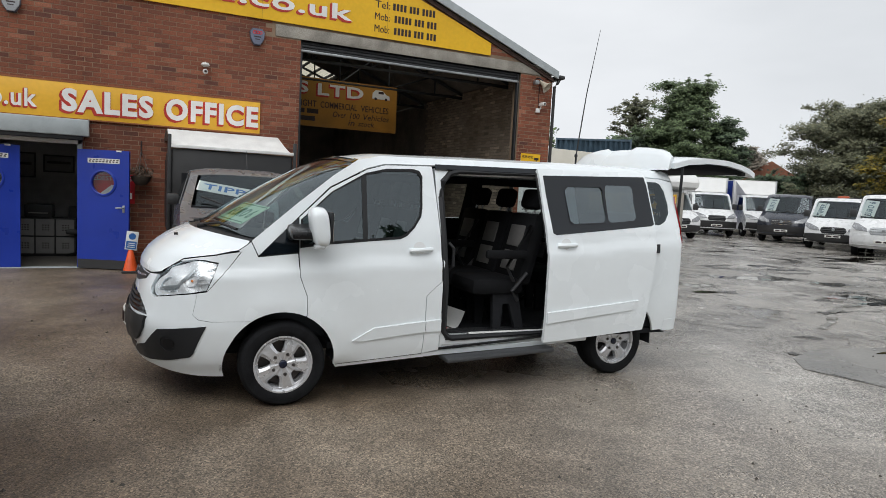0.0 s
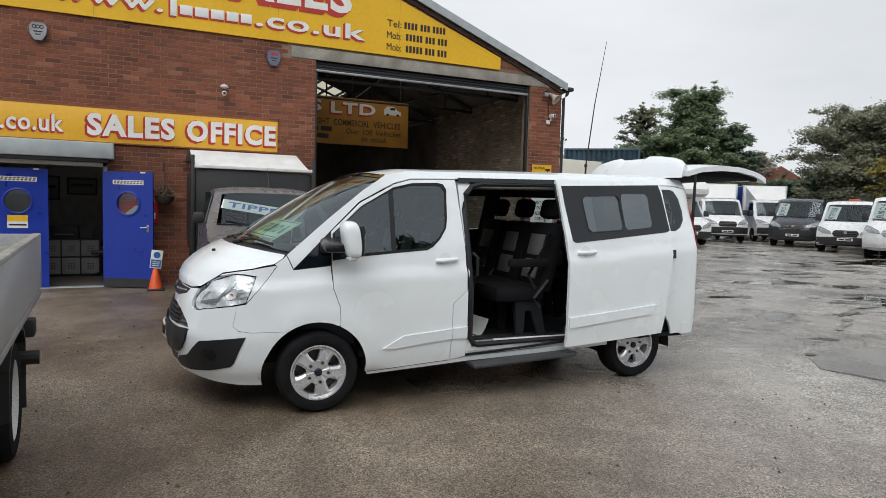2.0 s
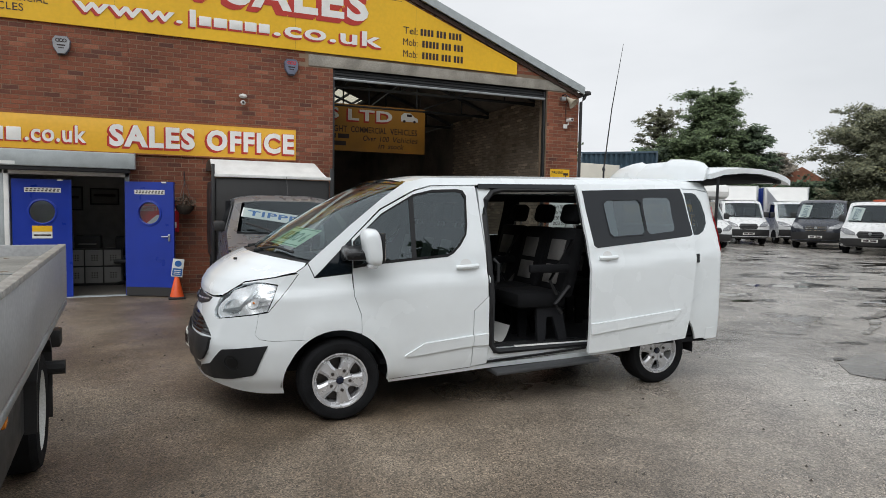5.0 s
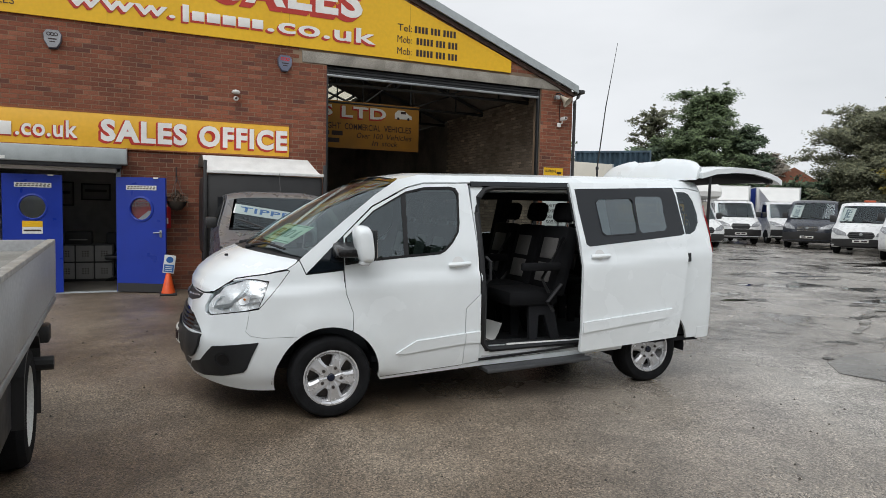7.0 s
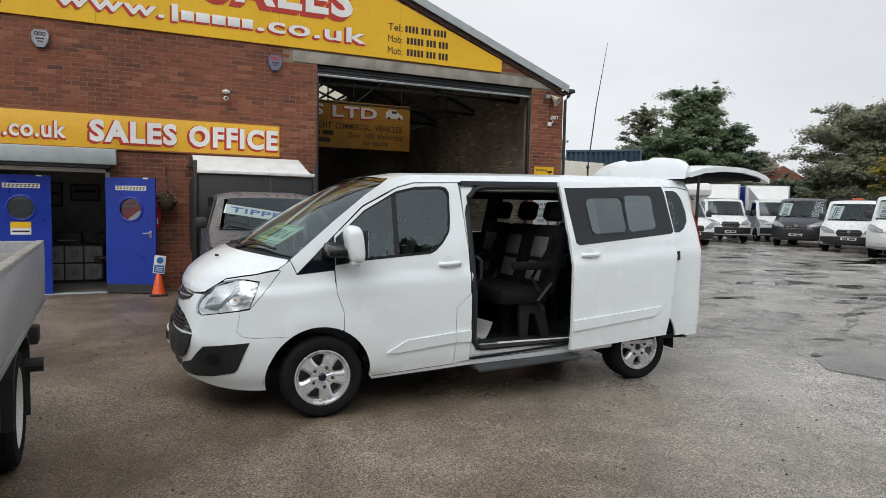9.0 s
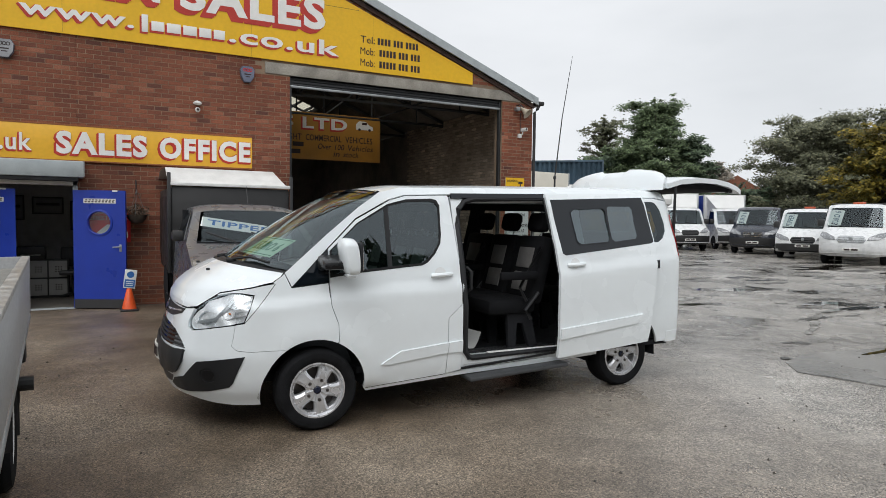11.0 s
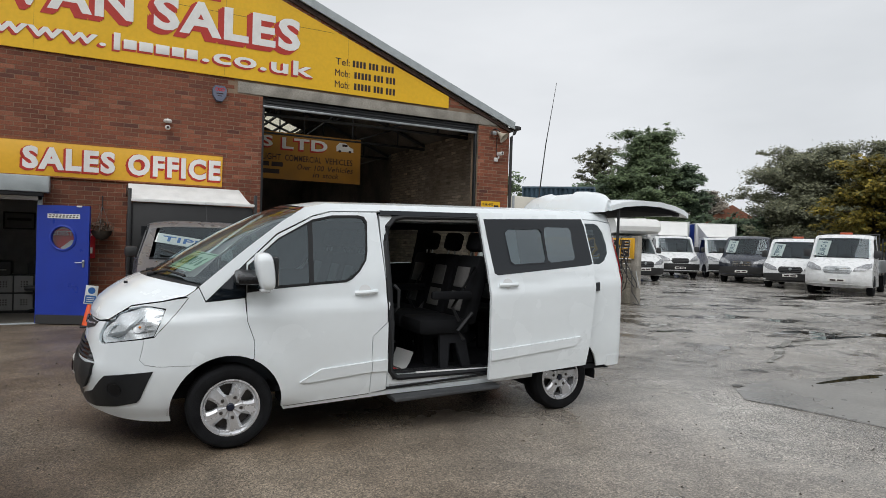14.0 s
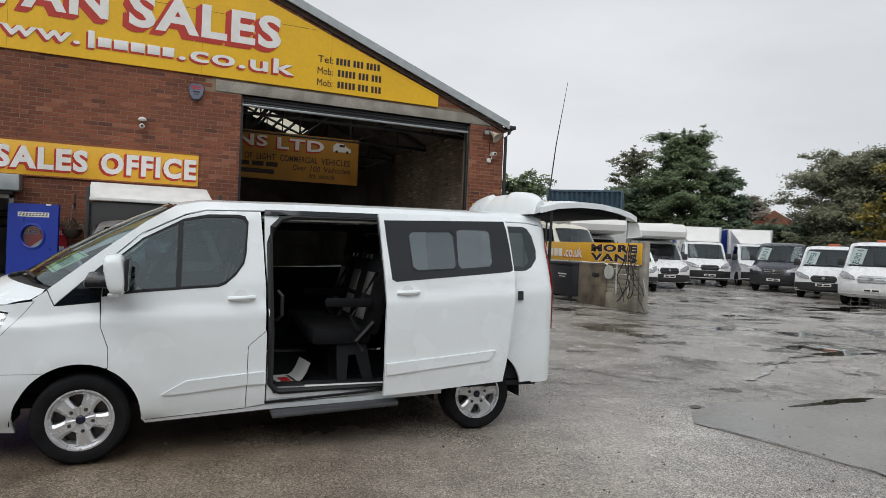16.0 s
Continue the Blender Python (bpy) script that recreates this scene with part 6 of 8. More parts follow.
part("symbol", lathe([(0.0, 0.0), (0.06, 0.0)], 20, pose(-0.055, 0, 0, 0, 7, 0) @ Matrix.Translation((0, -0.048, 0.67)) @ TURN_OUT), M_SIGNBLUE, card)
part("symbol_panel", box((-0.085, -0.049, 0.44), (0.085, -0.046, 0.58), 0, pose(-0.055, 0, 0, 0, 7, 0)), M_SIGNBLUE, card)
for i in range(3):
    part("text_bar", box((-0.06, -0.052, 0.465 + i * 0.035), (0.06, -0.0495, 0.478 + i * 0.035), 0, pose(-0.055, 0, 0, 0, 7, 0)), M_PAPER, card)

# banner hung inside the workshop
BAN_Y = 11.38
banner = thing("workshop_banner", "dusty yellow banner with white and red lettering hung inside the workshop", "banner", pose(0, BAN_Y, 0))
M_DUSTY = mat("dusty_yellow_cloth", (0.46, 0.215, 0.028), 0.6, vary=0.15, scale=2, bump=0.05)
part("sheet", box((-0.4, 0, 3.03), (5.13, 0.015, 4.20), 0.003), M_DUSTY, banner)
letters(banner, "lettering_vans", "VANS", (1.22, 2.82, 3.82, 4.10), -0.006, M_LETTER, depth=0.003, bold=0.03, shade=M_RED, shift=(-0.03, -0.03), grow=0.03)
letters(banner, "lettering_ltd", "LTD", (3.05, 4.22, 3.80, 4.08), -0.006, M_LETTER, depth=0.003, bold=0.03, shade=M_RED, shift=(-0.03, -0.03), grow=0.03)
word_row(banner, "trade_word", "SALES OF LIGHT COMMERCIAL VEHICLES", 1.72, 4.92, 3.50, 3.655, -0.004, M_INK, 0.012)
word_row(banner, "stock_word", "Over 100 Vehicles", 3.45, 4.94, 3.30, 3.44, -0.004, M_INK, 0.006, 0.2)
word_row(banner, "stock_word", "in stock", 3.85, 4.55, 3.13, 3.26, -0.004, M_INK, 0.006, 0.2)
bars(banner, "number_bar", [(1.9, 2.4, 3.34, 3.45), (2.46, 2.74, 3.34, 3.45), (2.8, 3.08, 3.34, 3.45), (1.6, 3.0, 3.16, 3.27)], -0.004, M_INK, 0.002)
bm = sheet([(4.46, 3.86), (4.46, 4.0), (4.54, 4.08), (4.72, 4.08), (4.84, 3.98), (4.92, 3.95), (4.93, 3.86)], [], lambda x, z: Vector((x, -0.004, z)), (0, 1, 0), 0.003)
part("van_picture", bm, M_LETTER, banner, "small white van drawing")
for a in (4.55, 4.83):
    part("picture_wheel", lathe([(0, 0), (0.035, 0.0)], 14, Matrix.Translation((a, -0.006, 3.865)) @ TURN_OUT), M_INK, banner)
part("picture_window", box((4.62, -0.006, 3.99), (4.76, -0.004, 4.05)), M_INK, banner)
for x in (-0.2, 2.4, 5.0):
    part("hanging_cord", tube([(x, 0.01, 4.19), (x, 0.01, 4.6)], 0.006, 4), M_INK, banner)

# dropside lorry beside the path: x runs forward from its tail, y inward is minus
lorry = thing("dropside_lorry", "grey aluminium dropside lorry bed with black mudguard and wheel", "lorry", pose(-1.81, 0.85, GZ, 0, 0, -86.4))
M_DROP = mat("dull_aluminium", (0.43, 0.435, 0.44), 0.42, 0.35, vary=0.16, scale=3, fine=40, bump=0.05)
M_FLOORPLY = mat("weathered_bed_floor", (0.27, 0.265, 0.24), 0.75, vary=0.3, scale=3, bump=0.2)
LB, LT = 0.865, 1.242
part("side_board", box((0.0, -0.03, LB), (4.1, 0.0, LT), 0.006), M_DROP, lorry)
part("side_board", box((0.0, -2.08, LB), (4.1, -2.05, LT), 0.006), M_DROP, lorry)
part("top_capping", box((0.0, -0.045, LT - 0.01), (4.1, 0.006, LT + 0.018), 0.006), mat("worn_capping", (0.46, 0.45, 0.42), 0.5, 0.3, vary=0.3, scale=9), lorry)
part("tail_board", box((-0.03, -2.08, LB), (0.0, 0.004, LT + 0.012), 0.006), M_DROP, lorry)
part("load_floor", box((0.0, -2.05, LB + 0.27), (4.1, -0.03, LB + 0.31)), M_FLOORPLY, lorry)
part("floor_joint", box((1.35, -2.05, LB + 0.311), (1.37, -0.03, LB + 0.316)), M_GALV, lorry)
part("bottom_rail", box((0.0, -0.05, LB - 0.05), (4.1, 0.004, LB - 0.004), 0.01), M_GALV, lorry)
for y in (-0.55, -1.5):
    part("chassis_rail", box((0.3, y - 0.04, 0.60), (4.1, y + 0.04, 0.80), 0.01), M_BLACK, lorry)
for x in (0.5, 1.6, 2.6, 3.6):
    part("cross_member", box((x, -2.0, 0.80), (x + 0.06, -0.06, LB + 0.265), 0.006), M_BLACK, lorry)
LWX, LWZ = 1.02, 0.345
for y, flip in ((-0.17, True), (-1.88, False)):
    b = pose(LWX, y, LWZ, 0, 0, 180 if flip else 0) @ TURN_OUT
    w = part("wheel", lathe([(0.21, -0.1), (0.20, -0.02), (0.14, 0.02), (0.12, 0.06), (0.09, 0.07), (0.0, 0.075)], 32, b), M_GALV, lorry, "silver steel wheel")
    part("tyre", lathe([(0.20, -0.1), (0.27, -0.115), (0.32, -0.105), (0.345, -0.07), (0.345, 0.07), (0.32, 0.105), (0.27, 0.115), (0.225, 0.10), (0.208, 0.07)], 44, b), M_TYRE, w)
    part("rim_edge", lathe([(0.20, 0.07), (0.225, 0.102), (0.232, 0.102), (0.22, 0.08)], 40, b), M_OLDWHITE, w)
for y0, y1 in ((-0.36, -0.045), (-2.03, -1.70)):
    bm = bmesh.new()
    prev = None
    prof = [(LWX - 0.43, 0.40), (LWX - 0.42, 0.62), (LWX - 0.33, 0.71), (LWX - 0.15, 0.75), (LWX + 0.15, 0.75), (LWX + 0.33, 0.71), (LWX + 0.44, 0.62), (LWX + 0.46, 0.36)]
    rings = [[bm.verts.new((x + sx, y, z)) for x, z in prof for sx in (0,)] for y in (y0, y1)]
    inner = [[bm.verts.new((LWX + (x - LWX) * 0.95, y, z - 0.02)) for x, z in prof] for y in (y0, y1)]
    for a, c in ((rings[0], rings[1]), (inner[0], inner[1]), (rings[1], inner[1]), (rings[0], inner[0])):
        for i in range(len(prof) - 1):
            bm.faces.new((a[i], a[i + 1], c[i + 1], c[i]))
    part("mudguard", bm, M_BLACK, lorry, "black plastic mudguard")
part("mud_flap", box((LWX - 0.47, -0.36, 0.16), (LWX - 0.455, -0.05, 0.46), 0.004), M_BLACK, lorry)
part("side_skirt", box((LWX + 0.47, -0.14, 0.36), (4.0, -0.10, 0.78), 0.01), M_BLACK, lorry)
part("tail_light_box", box((0.12, -0.40, 0.56), (0.28, -0.02, 0.68), 0.015), M_BLACK, lorry)
part("tail_bracket", box((0.20, -0.30, 0.66), (0.30, -0.12, 0.84), 0.01), M_DARKSTEEL, lorry)
part("exhaust_pipe", tube([(0.62, -0.40, 0.50), (0.62, 0.03, 0.50)], 0.045, 10), M_BLACK, lorry)
part("marker_lamp", box((2.18, -0.10, 0.62), (2.26, -0.075, 0.66), 0.008), M_AMBER, lorry, "orange side marker lamp")
rb = random.Random(5)
leaf_mat = mat("fallen_leaf", (0.16, 0.10, 0.05), 0.8, vary=0.4)
for i in range(16):
    lf = thing("fallen_leaf", "brown fallen leaf lying on the lorry bed", "leaf", lorry.matrix_basis @ pose(rb.uniform(0.1, 3.4), -rb.uniform(0.06, 0.9), LB + 0.317, 0, 0, rb.uniform(0, 360)), "fallen leaves")
    bm = bmesh.new()
    bm.faces.new([bm.verts.new(q) for q in ((-0.035, 0, 0.004), (0, -0.016, 0.001), (0.04, 0, 0.006), (0, 0.018, 0.001))])
    part("blade", bm, leaf_mat, lf, smooth=None)

# ---- grey pickup tipper parked nose-out before the wall ----
M_FARGLASS = glass_mat("vehicle_glass", (0.74, 0.79, 0.78), 0.06, 0.8)
M_SILVER = mat("silver_grey_paint", (0.155, 0.16, 0.168), 0.3, 0.15, vary=0.06, bump=0.0, coat=0.5)
M_FARWHITE = mat("white_vehicle_paint", (0.76, 0.77, 0.77), 0.3, vary=0.05, bump=0.0, coat=0.4)
M_SLATE = mat("slate_grey_paint", (0.022, 0.027, 0.040), 0.3, vary=0.06, bump=0.0, coat=0.5)
M_BOXWHITE = mat("white_box_body", (0.74, 0.74, 0.72), 0.5, vary=0.08, scale=1.2, bump=0.02)
M_CREAM = mat("cream_box_body", (0.66, 0.63, 0.55), 0.5, vary=0.08, scale=1.2, bump=0.02)
M_CURTAIN = mat("blue_curtain", (0.012, 0.045, 0.30), 0.5, vary=0.12, scale=2)
M_FARLAMP = mat("far_lamp_glass", (0.34, 0.35, 0.36), 0.2, 0.3, vary=0.3, scale=14, fine=60, bump=0.0, coat=0.5)
M_CARDINK = mat("card_ink", (0.07, 0.11, 0.16), 0.6, vary=0.04, bump=0.0)
M_BEACON = mat("orange_beacon", (0.50, 0.10, 0.04), 0.3, vary=0.05, bump=0.0)

CABS = {
    # side profile from the front skirt up over the screen: (u, z); indices of the screen's foot and head
    "van": ([(-0.78, 0.30), (-0.93, 0.38), (-0.98, 0.62), (-0.96, 0.86), (-0.88, 1.02), (-0.70, 1.14), (-0.30, 1.30), (0.42, 2.02), (0.58, 2.12), (0.85, 2.17), (1.7, 2.19)], 6, 7, 1.0),
    "tall": ([(-0.78, 0.34), (-0.95, 0.42), (-1.0, 0.70), (-0.98, 1.0), (-0.88, 1.12), (-0.66, 1.24), (-0.32, 1.40), (0.30, 2.16), (0.46, 2.26), (0.75, 2.31), (1.5, 2.32)], 6, 7, 1.0),
    "pickup": ([(-0.72, 0.32), (-0.86, 0.40), (-0.90, 0.62), (-0.87, 0.82), (-0.78, 0.95), (-0.45, 1.07), (0.45, 1.20), (1.05, 1.63), (1.16, 1.69), (1.45, 1.72), (1.95, 1.70)], 6, 7, 0.88),
}


def road_wheel(parent, u, v, r, flip):
    b = pose(u, v, r, 0, 0, 180 if flip else 0) @ TURN_OUT
    w = part("wheel", lathe([(r * 0.6, 0.05), (r * 0.56, 0.02), (r * 0.3, 0.06), (r * 0.14, 0.085), (0, 0.085)], 20, b), M_GALV, parent)
    part("tyre", lathe([(r * 0.58, -0.1), (r * 0.9, -0.105), (r, -0.07), (r, 0.07), (r * 0.92, 0.1), (r * 0.66, 0.095), (r * 0.6, 0.05)], 26, b), M_TYRE, w)


def cab_vehicle(name, label, category, m, cab, paint, bumper, length, body, card=None, beacon=False, group="", grille=M_BLACK, deflect=False, badge=True, chrome=False):
    """A parked commercial vehicle, its nose along -x, on the ground under its front axle."""
    prof, i0, i1, half = CABS[cab]
    m = Matrix.Translation((0, 0, GZ)) @ m
    veh = thing(name, label, category, m, group)
    zt = max(z for _, z in prof)
    tail = length if body == "panel" else prof[-1][0]
    prof = prof[:-1] + [(tail, prof[-1][1])]
    K = 14
    taper, inset = (0.44, 0.80) if cab == "pickup" else (0.11, 0.90)

    def skin(u, z, w, off=0.0):
        round_nose = max(0.0, 0.2 - u)
        h = half * (1 - taper * max(0.0, (z - 1.05) / 1.2)) - off
        return Vector((u + 0.26 * abs(w) ** 4 * min(1.0, round_nose * 1.6) - off * 0.5 + (0.10 * abs(w) ** 3 if z > 1.1 and u < 1.0 else 0), h * w, z - (0.05 * abs(w) ** 4 if z > zt - 0.2 else 0)))

    bm = bmesh.new()
    rows = [[bm.verts.new(skin(u, z, -1 + 2 * j / K)) for j in range(K + 1)] for u, z in prof]
    for i, (a, c) in enumerate(zip(rows, rows[1:])):
        for j in range(K):
            if i == i0 and 0 < j < K - 1:
                continue
            bm.faces.new((a[j], a[j + 1], c[j + 1], c[j]))
    base = 0.32
    for j in (0, K):
        y = -1 if j == 0 else 1
        low = bm.verts.new((tail, half * y, base))
        belt = bm.verts.new((tail, y * half * (1 - taper * max(0.0, (prof[i0][1] - 1.05) / 1.2)), prof[i0][1]))
        bm.faces.new([r[j] for r in rows[:i0 + 1]] + [belt, low])
        bm.faces.new([r[j] for r in rows[i0:]] + [belt])
    bm.faces.new([rows[-1][j] for j in range(K + 1)] + [bm.verts.new((tail, half, base)), bm.verts.new((tail, -half, base))])
    shell_ob = part("body", bm, paint, veh, smooth=40)
    (u0, z0), (u1, z1) = prof[i0], prof[i1]
    bm = bmesh.new()
    g = [[bm.verts.new(skin(u0 + (u1 - u0) * t, z0 + (z1 - z0) * t, (-1 + 2 * j / K) * inset, 0.0) + Vector((-0.015, 0, 0.01))) for j in range(K + 1)] for t in (0.02, 0.5, 0.98)]
    for a, c in zip(g, g[1:]):
        for j in range(K):
            bm.faces.new((a[j], a[j + 1], c[j + 1], c[j]))
    scr = part("windscreen", bm, M_FARGLASS, veh)
    bm = box((u0 + 0.12, -half * 0.82, 0.9), (u0 + 0.5, half * 0.82, z0 + 0.02), 0.04)
    part("dashboard", bm, M_LINING, veh)
    for y in (-0.45, 0.45):
        part("seat_back", box((u1 + 0.32, y - 0.24, 0.9), (u1 + 0.46, y + 0.24, z1 - 0.25), 0.06), M_CLOTH, veh)
    part("rear_lining", box((u1 + 0.62, -half * 0.86, 0.8), (u1 + 0.66, half * 0.86, z1)), M_LINING, veh)
    for y in (-1, 1):
        bm = bmesh.new()
        o = [(u0 + 0.42, z0 + 0.02), (u1 + 0.05, z1 - 0.06), (u1 + 0.70, z1 - 0.02), (u1 + 0.72, z0 - 0.02)]
        add_sheet(bm, o, [], lambda u, z: Vector((u, y * (half * (1 - taper * max(0.0, (z - 1.05) / 1.2)) + 0.012), z)), (0, -y, 0), 0.012)
        part("side_window", bm, M_GLOSSBLACK, veh)
        big, wide = (-0.02, 0.13) if cab == "pickup" else (0.12, 0.20)
        hm = half * (1 - taper * max(0.0, (z0 - 1.05) / 1.2))
        bm = box((u0 + 0.30, y * hm - 0.02 + (0.02 if y > 0 else -wide), z0 + 0.02), (u0 + 0.42, y * hm + (wide + 0.02 if y > 0 else 0.02), z0 + 0.18 + big), 0.035)
        part("door_mirror", bm, M_BLACK, veh)
        # lamps swept back round the corner
        bm = bmesh.new()
        zc = prof[3][1] + 0.02
        o = [(0.46, zc - 0.10), (0.50, zc + 0.02), (0.80, zc + 0.17), (0.97, zc + 0.20), (0.985, zc + 0.06), (0.80, zc - 0.07)]

        def lamp_at(w, z):
            t = np.interp(z, [q for _, q in prof[1:7]], [p for p, _ in prof[1:7]])
            return skin(float(t), z, w * y) + Vector((-0.014, 0.004 * y, 0.004))

        add_sheet(bm, o, [], lamp_at, (1, 0, 0), 0.02, 0.08)
        part("headlight", bm, M_FARLAMP, veh, "clear headlight")
    zc = prof[3][1]
    bm = bmesh.new()

    def nose_at(w, z, d=0.012):
        t = np.interp(z, [q for _, q in prof[:7]], [p for p, _ in prof[:7]])
        return skin(float(t), z, w) + Vector((-d, 0, 0))

    add_sheet(bm, [(-0.40, zc + 0.05), (-0.44, zc - 0.06), (-0.36, zc - 0.18), (0.36, zc - 0.18), (0.44, zc - 0.06), (0.40, zc + 0.05), (0.33, zc + 0.09), (-0.33, zc + 0.09)], [], nose_at, (1, 0, 0), 0.02, 0.1)
    gr = part("grille", bm, grille, veh)
    for k in range(3):
        z = zc - 0.13 + k * 0.075
        part("slat", tube([nose_at(-0.38 + 0.76 * i / 6, z, 0.02) for i in range(7)], 0.012, 5), M_CHROME if chrome else M_GLOSSBLACK, gr)
    if badge:
        part("badge", lathe([(0.0, 0.02), (0.05, 0.014), (0.06, 0.0)], 18, Matrix.Translation(nose_at(0, zc - 0.01, 0.03)) @ Euler((0, radians(-90), 0)).to_matrix().to_4x4()), M_GALV, gr, "plain round badge")
    bm = bmesh.new()
    add_sheet(bm, [(-0.99, zc - 0.22), (-0.99, 0.36), (-0.7, 0.31), (0.7, 0.31), (0.99, 0.36), (0.99, zc - 0.22), (0.5, zc - 0.20), (-0.5, zc - 0.20)], [], lambda w, z: nose_at(w, z, 0.02), (1, 0, 0), 0.03, 0.1)
    part("bumper", bm, bumper, veh)
    pl = part("number_plate", box((nose_at(0, 0.55).x - 0.035, -0.26, 0.52), (nose_at(0, 0.55).x - 0.02, 0.26, 0.63), 0.003), M_PLATE, veh, "white plate with dark bars")
    part("plate_bar", box((nose_at(0, 0.55).x - 0.038, -0.21, 0.545), (nose_at(0, 0.55).x - 0.0355, -0.02, 0.605)), M_INK, pl)
    part("plate_bar", box((nose_at(0, 0.55).x - 0.038, 0.03, 0.545), (nose_at(0, 0.55).x - 0.0355, 0.20, 0.605)), M_INK, pl)
    for s2 in (-0.4, 0.3):
        part("wiper", tube([skin(u0 - 0.02, z0, s2) + Vector((-0.03, 0, 0.02)), skin(u0 + 0.10, z0 + 0.12, s2 + 0.45) + Vector((-0.035, 0, 0.02))], 0.012, 5), M_BLACK, veh)
    r = 0.34
    wb = length * 0.62 if body != "panel" else length * 0.66
    for u in (0.0, wb):
        road_wheel(veh, u, -half + 0.10, r, False)
        road_wheel(veh, u, half - 0.10, r, True)
        for y in (-1, 1):
            bm = bmesh.new()
            add_sheet(bm, arc(u, r, 0.42, 0, 180, 14), [], lambda a, c: Vector((a, y * (half + 0.003), c)), (0, -y, 0), 0.004)
            part("wheel_arch", bm, M_LINING, veh)
    if body != "panel":
        for y in (-0.4, 0.4):
            part("chassis_rail", box((tail - 0.1, y - 0.04, 0.5), (length, y + 0.04, 0.68)), M_BLACK, veh)
    if body in ("box_blue", "box_cream", "luton"):
        wall = M_BOXWHITE if body != "box_cream" else M_CREAM
        side = {"box_blue": M_CURTAIN, "box_cream": M_CREAM, "luton": M_BOXWHITE}[body]
        b0, top, hw = tail + 0.08, 3.12 if body != "luton" else 2.95, 1.08
        part("box_front", box((b0, -hw, 0.72), (b0 + 0.05, hw, top), 0.02), wall, veh)
        part("box_roof", box((b0 + 0.05, -hw, top - 0.05), (length, hw, top), 0.015), wall, veh)
        part("box_floor", box((b0 + 0.05, -hw, 0.72), (length, hw, 0.82)), M_BLACK, veh)
        part("box_tail", box((length - 0.05, -hw, 0.82), (length, hw, top - 0.05)), wall, veh)
        for y in (-1, 1):
            bm = bmesh.new()
            k = 40 if body == "box_blue" else 6
            prev = None
            for i in range(k + 1):
                u = b0 + 0.06 + (length - b0 - 0.12) * i / k
                dy = 0.02 * (i % 2) if body == "box_blue" else 0
                q = [bm.verts.new((u, y * (hw - 0.01 + dy), z)) for z in (0.80, top - 0.05)]
                if prev:
                    bm.faces.new((prev[0], q[0], q[1], prev[1]))
                prev = q
            part("box_side", bm, side, veh, smooth=None)
            part("corner_post", box((b0 - 0.01, y * hw - 0.03, 0.72), (b0 + 0.07, y * hw + 0.03, top + 0.01), 0.01), M_GALV, veh)
        if deflect:
            bm = bmesh.new()
            f = [bm.verts.new(q) for q in ((0.55, -0.72, zt - 0.02), (0.55, 0.72, zt - 0.02), (b0, 0.98, top - 0.06), (b0, -0.98, top - 0.06), (b0, -0.9, zt - 0.04), (b0, 0.9, zt - 0.04))]
            bm.faces.new((f[0], f[1], f[2], f[3])), bm.faces.new((f[0], f[3], f[4])), bm.faces.new((f[1], f[5], f[2]))
            part("wind_deflector", bm, M_BOXWHITE, veh)
        if body == "luton":
            bm = bmesh.new()
            o = [(b0, zt + 0.02), (0.05, zt + 0.06), (-0.18, zt + 0.16), (-0.24, zt + 0.38), (-0.12, zt + 0.60), (0.15, top - 0.02), (b0, top)]
            add_slab(bm, o, [], lambda u, z: Vector((u, -hw + 0.02, z)), (0, 1, 0), 2 * hw - 0.04)
            bmesh.ops.remove_doubles(bm, verts=bm.verts, dist=0.001)
            es = [e for e in bm.edges if e.is_manifold and e.calc_face_angle(0) > 1.0]
            bmesh.ops.bevel(bm, geom=es, offset=0.10, segments=3, affect="EDGES", profile=0.5)
            part("over_cab_pod", bm, M_BOXWHITE, veh, "white rounded over-cab pod")
    if body == "dropside":
        part("load_bed", box((tail + 0.1, -1.02, 0.82), (length, 1.02, 0.92), 0.01), M_GALV, veh)
        for y in (-1.02, 0.99):
            part("side_board", box((tail + 0.1, y, 0.92), (length, y + 0.03, 1.32), 0.008), M_GALV, veh)
        part("tail_board", box((length - 0.03, -0.99, 0.92), (length, 0.99, 1.32), 0.008), M_GALV, veh)
        bm = bmesh.new()
        for y in np.linspace(-0.95, 0.95, 7):
            add_tube(bm, [(tail + 0.13, y, 0.92), (tail + 0.13, y, zt + 0.02)], 0.016, 5)
        add_tube(bm, [(tail + 0.13, -0.98, zt + 0.02), (tail + 0.13, 0.98, zt + 0.02)], 0.022, 6)
        part("headboard_rack", bm, M_BLACK, veh)
    if beacon:
        part("beacon_bar", box((0.95, -0.20, zt - 0.01), (1.06, 0.20, zt + 0.075), 0.025), M_BEACON, veh, "orange roof beacon bar")
    if card:
        w, upright, lean = card
        um, zm = u0 + (u1 - u0) * 0.42, z0 + (z1 - z0) * 0.42
        slope = math.degrees(math.atan2(u1 - u0, z1 - z0))
        cm = m @ pose(um + 0.10, 0.10 if upright else 0.12, zm + (0.0 if upright else 0.03), 0, slope, 0) @ pose(0, 0, 0, 0, 0, -90) @ pose(0, 0, 0, 0, lean, 0)
        cd = thing("windscreen_card", "white card lettered " + w + " behind a windscreen", "sign", cm, "windscreen cards")
        cw, ch = (0.20, 0.38) if upright else (0.50, 0.105)
        x0 = 0.50 if upright else 0.0
        part("card", box((-x0 - cw, 0, -ch), (-x0 + cw, 0.004, ch)), M_PAPER, cd)
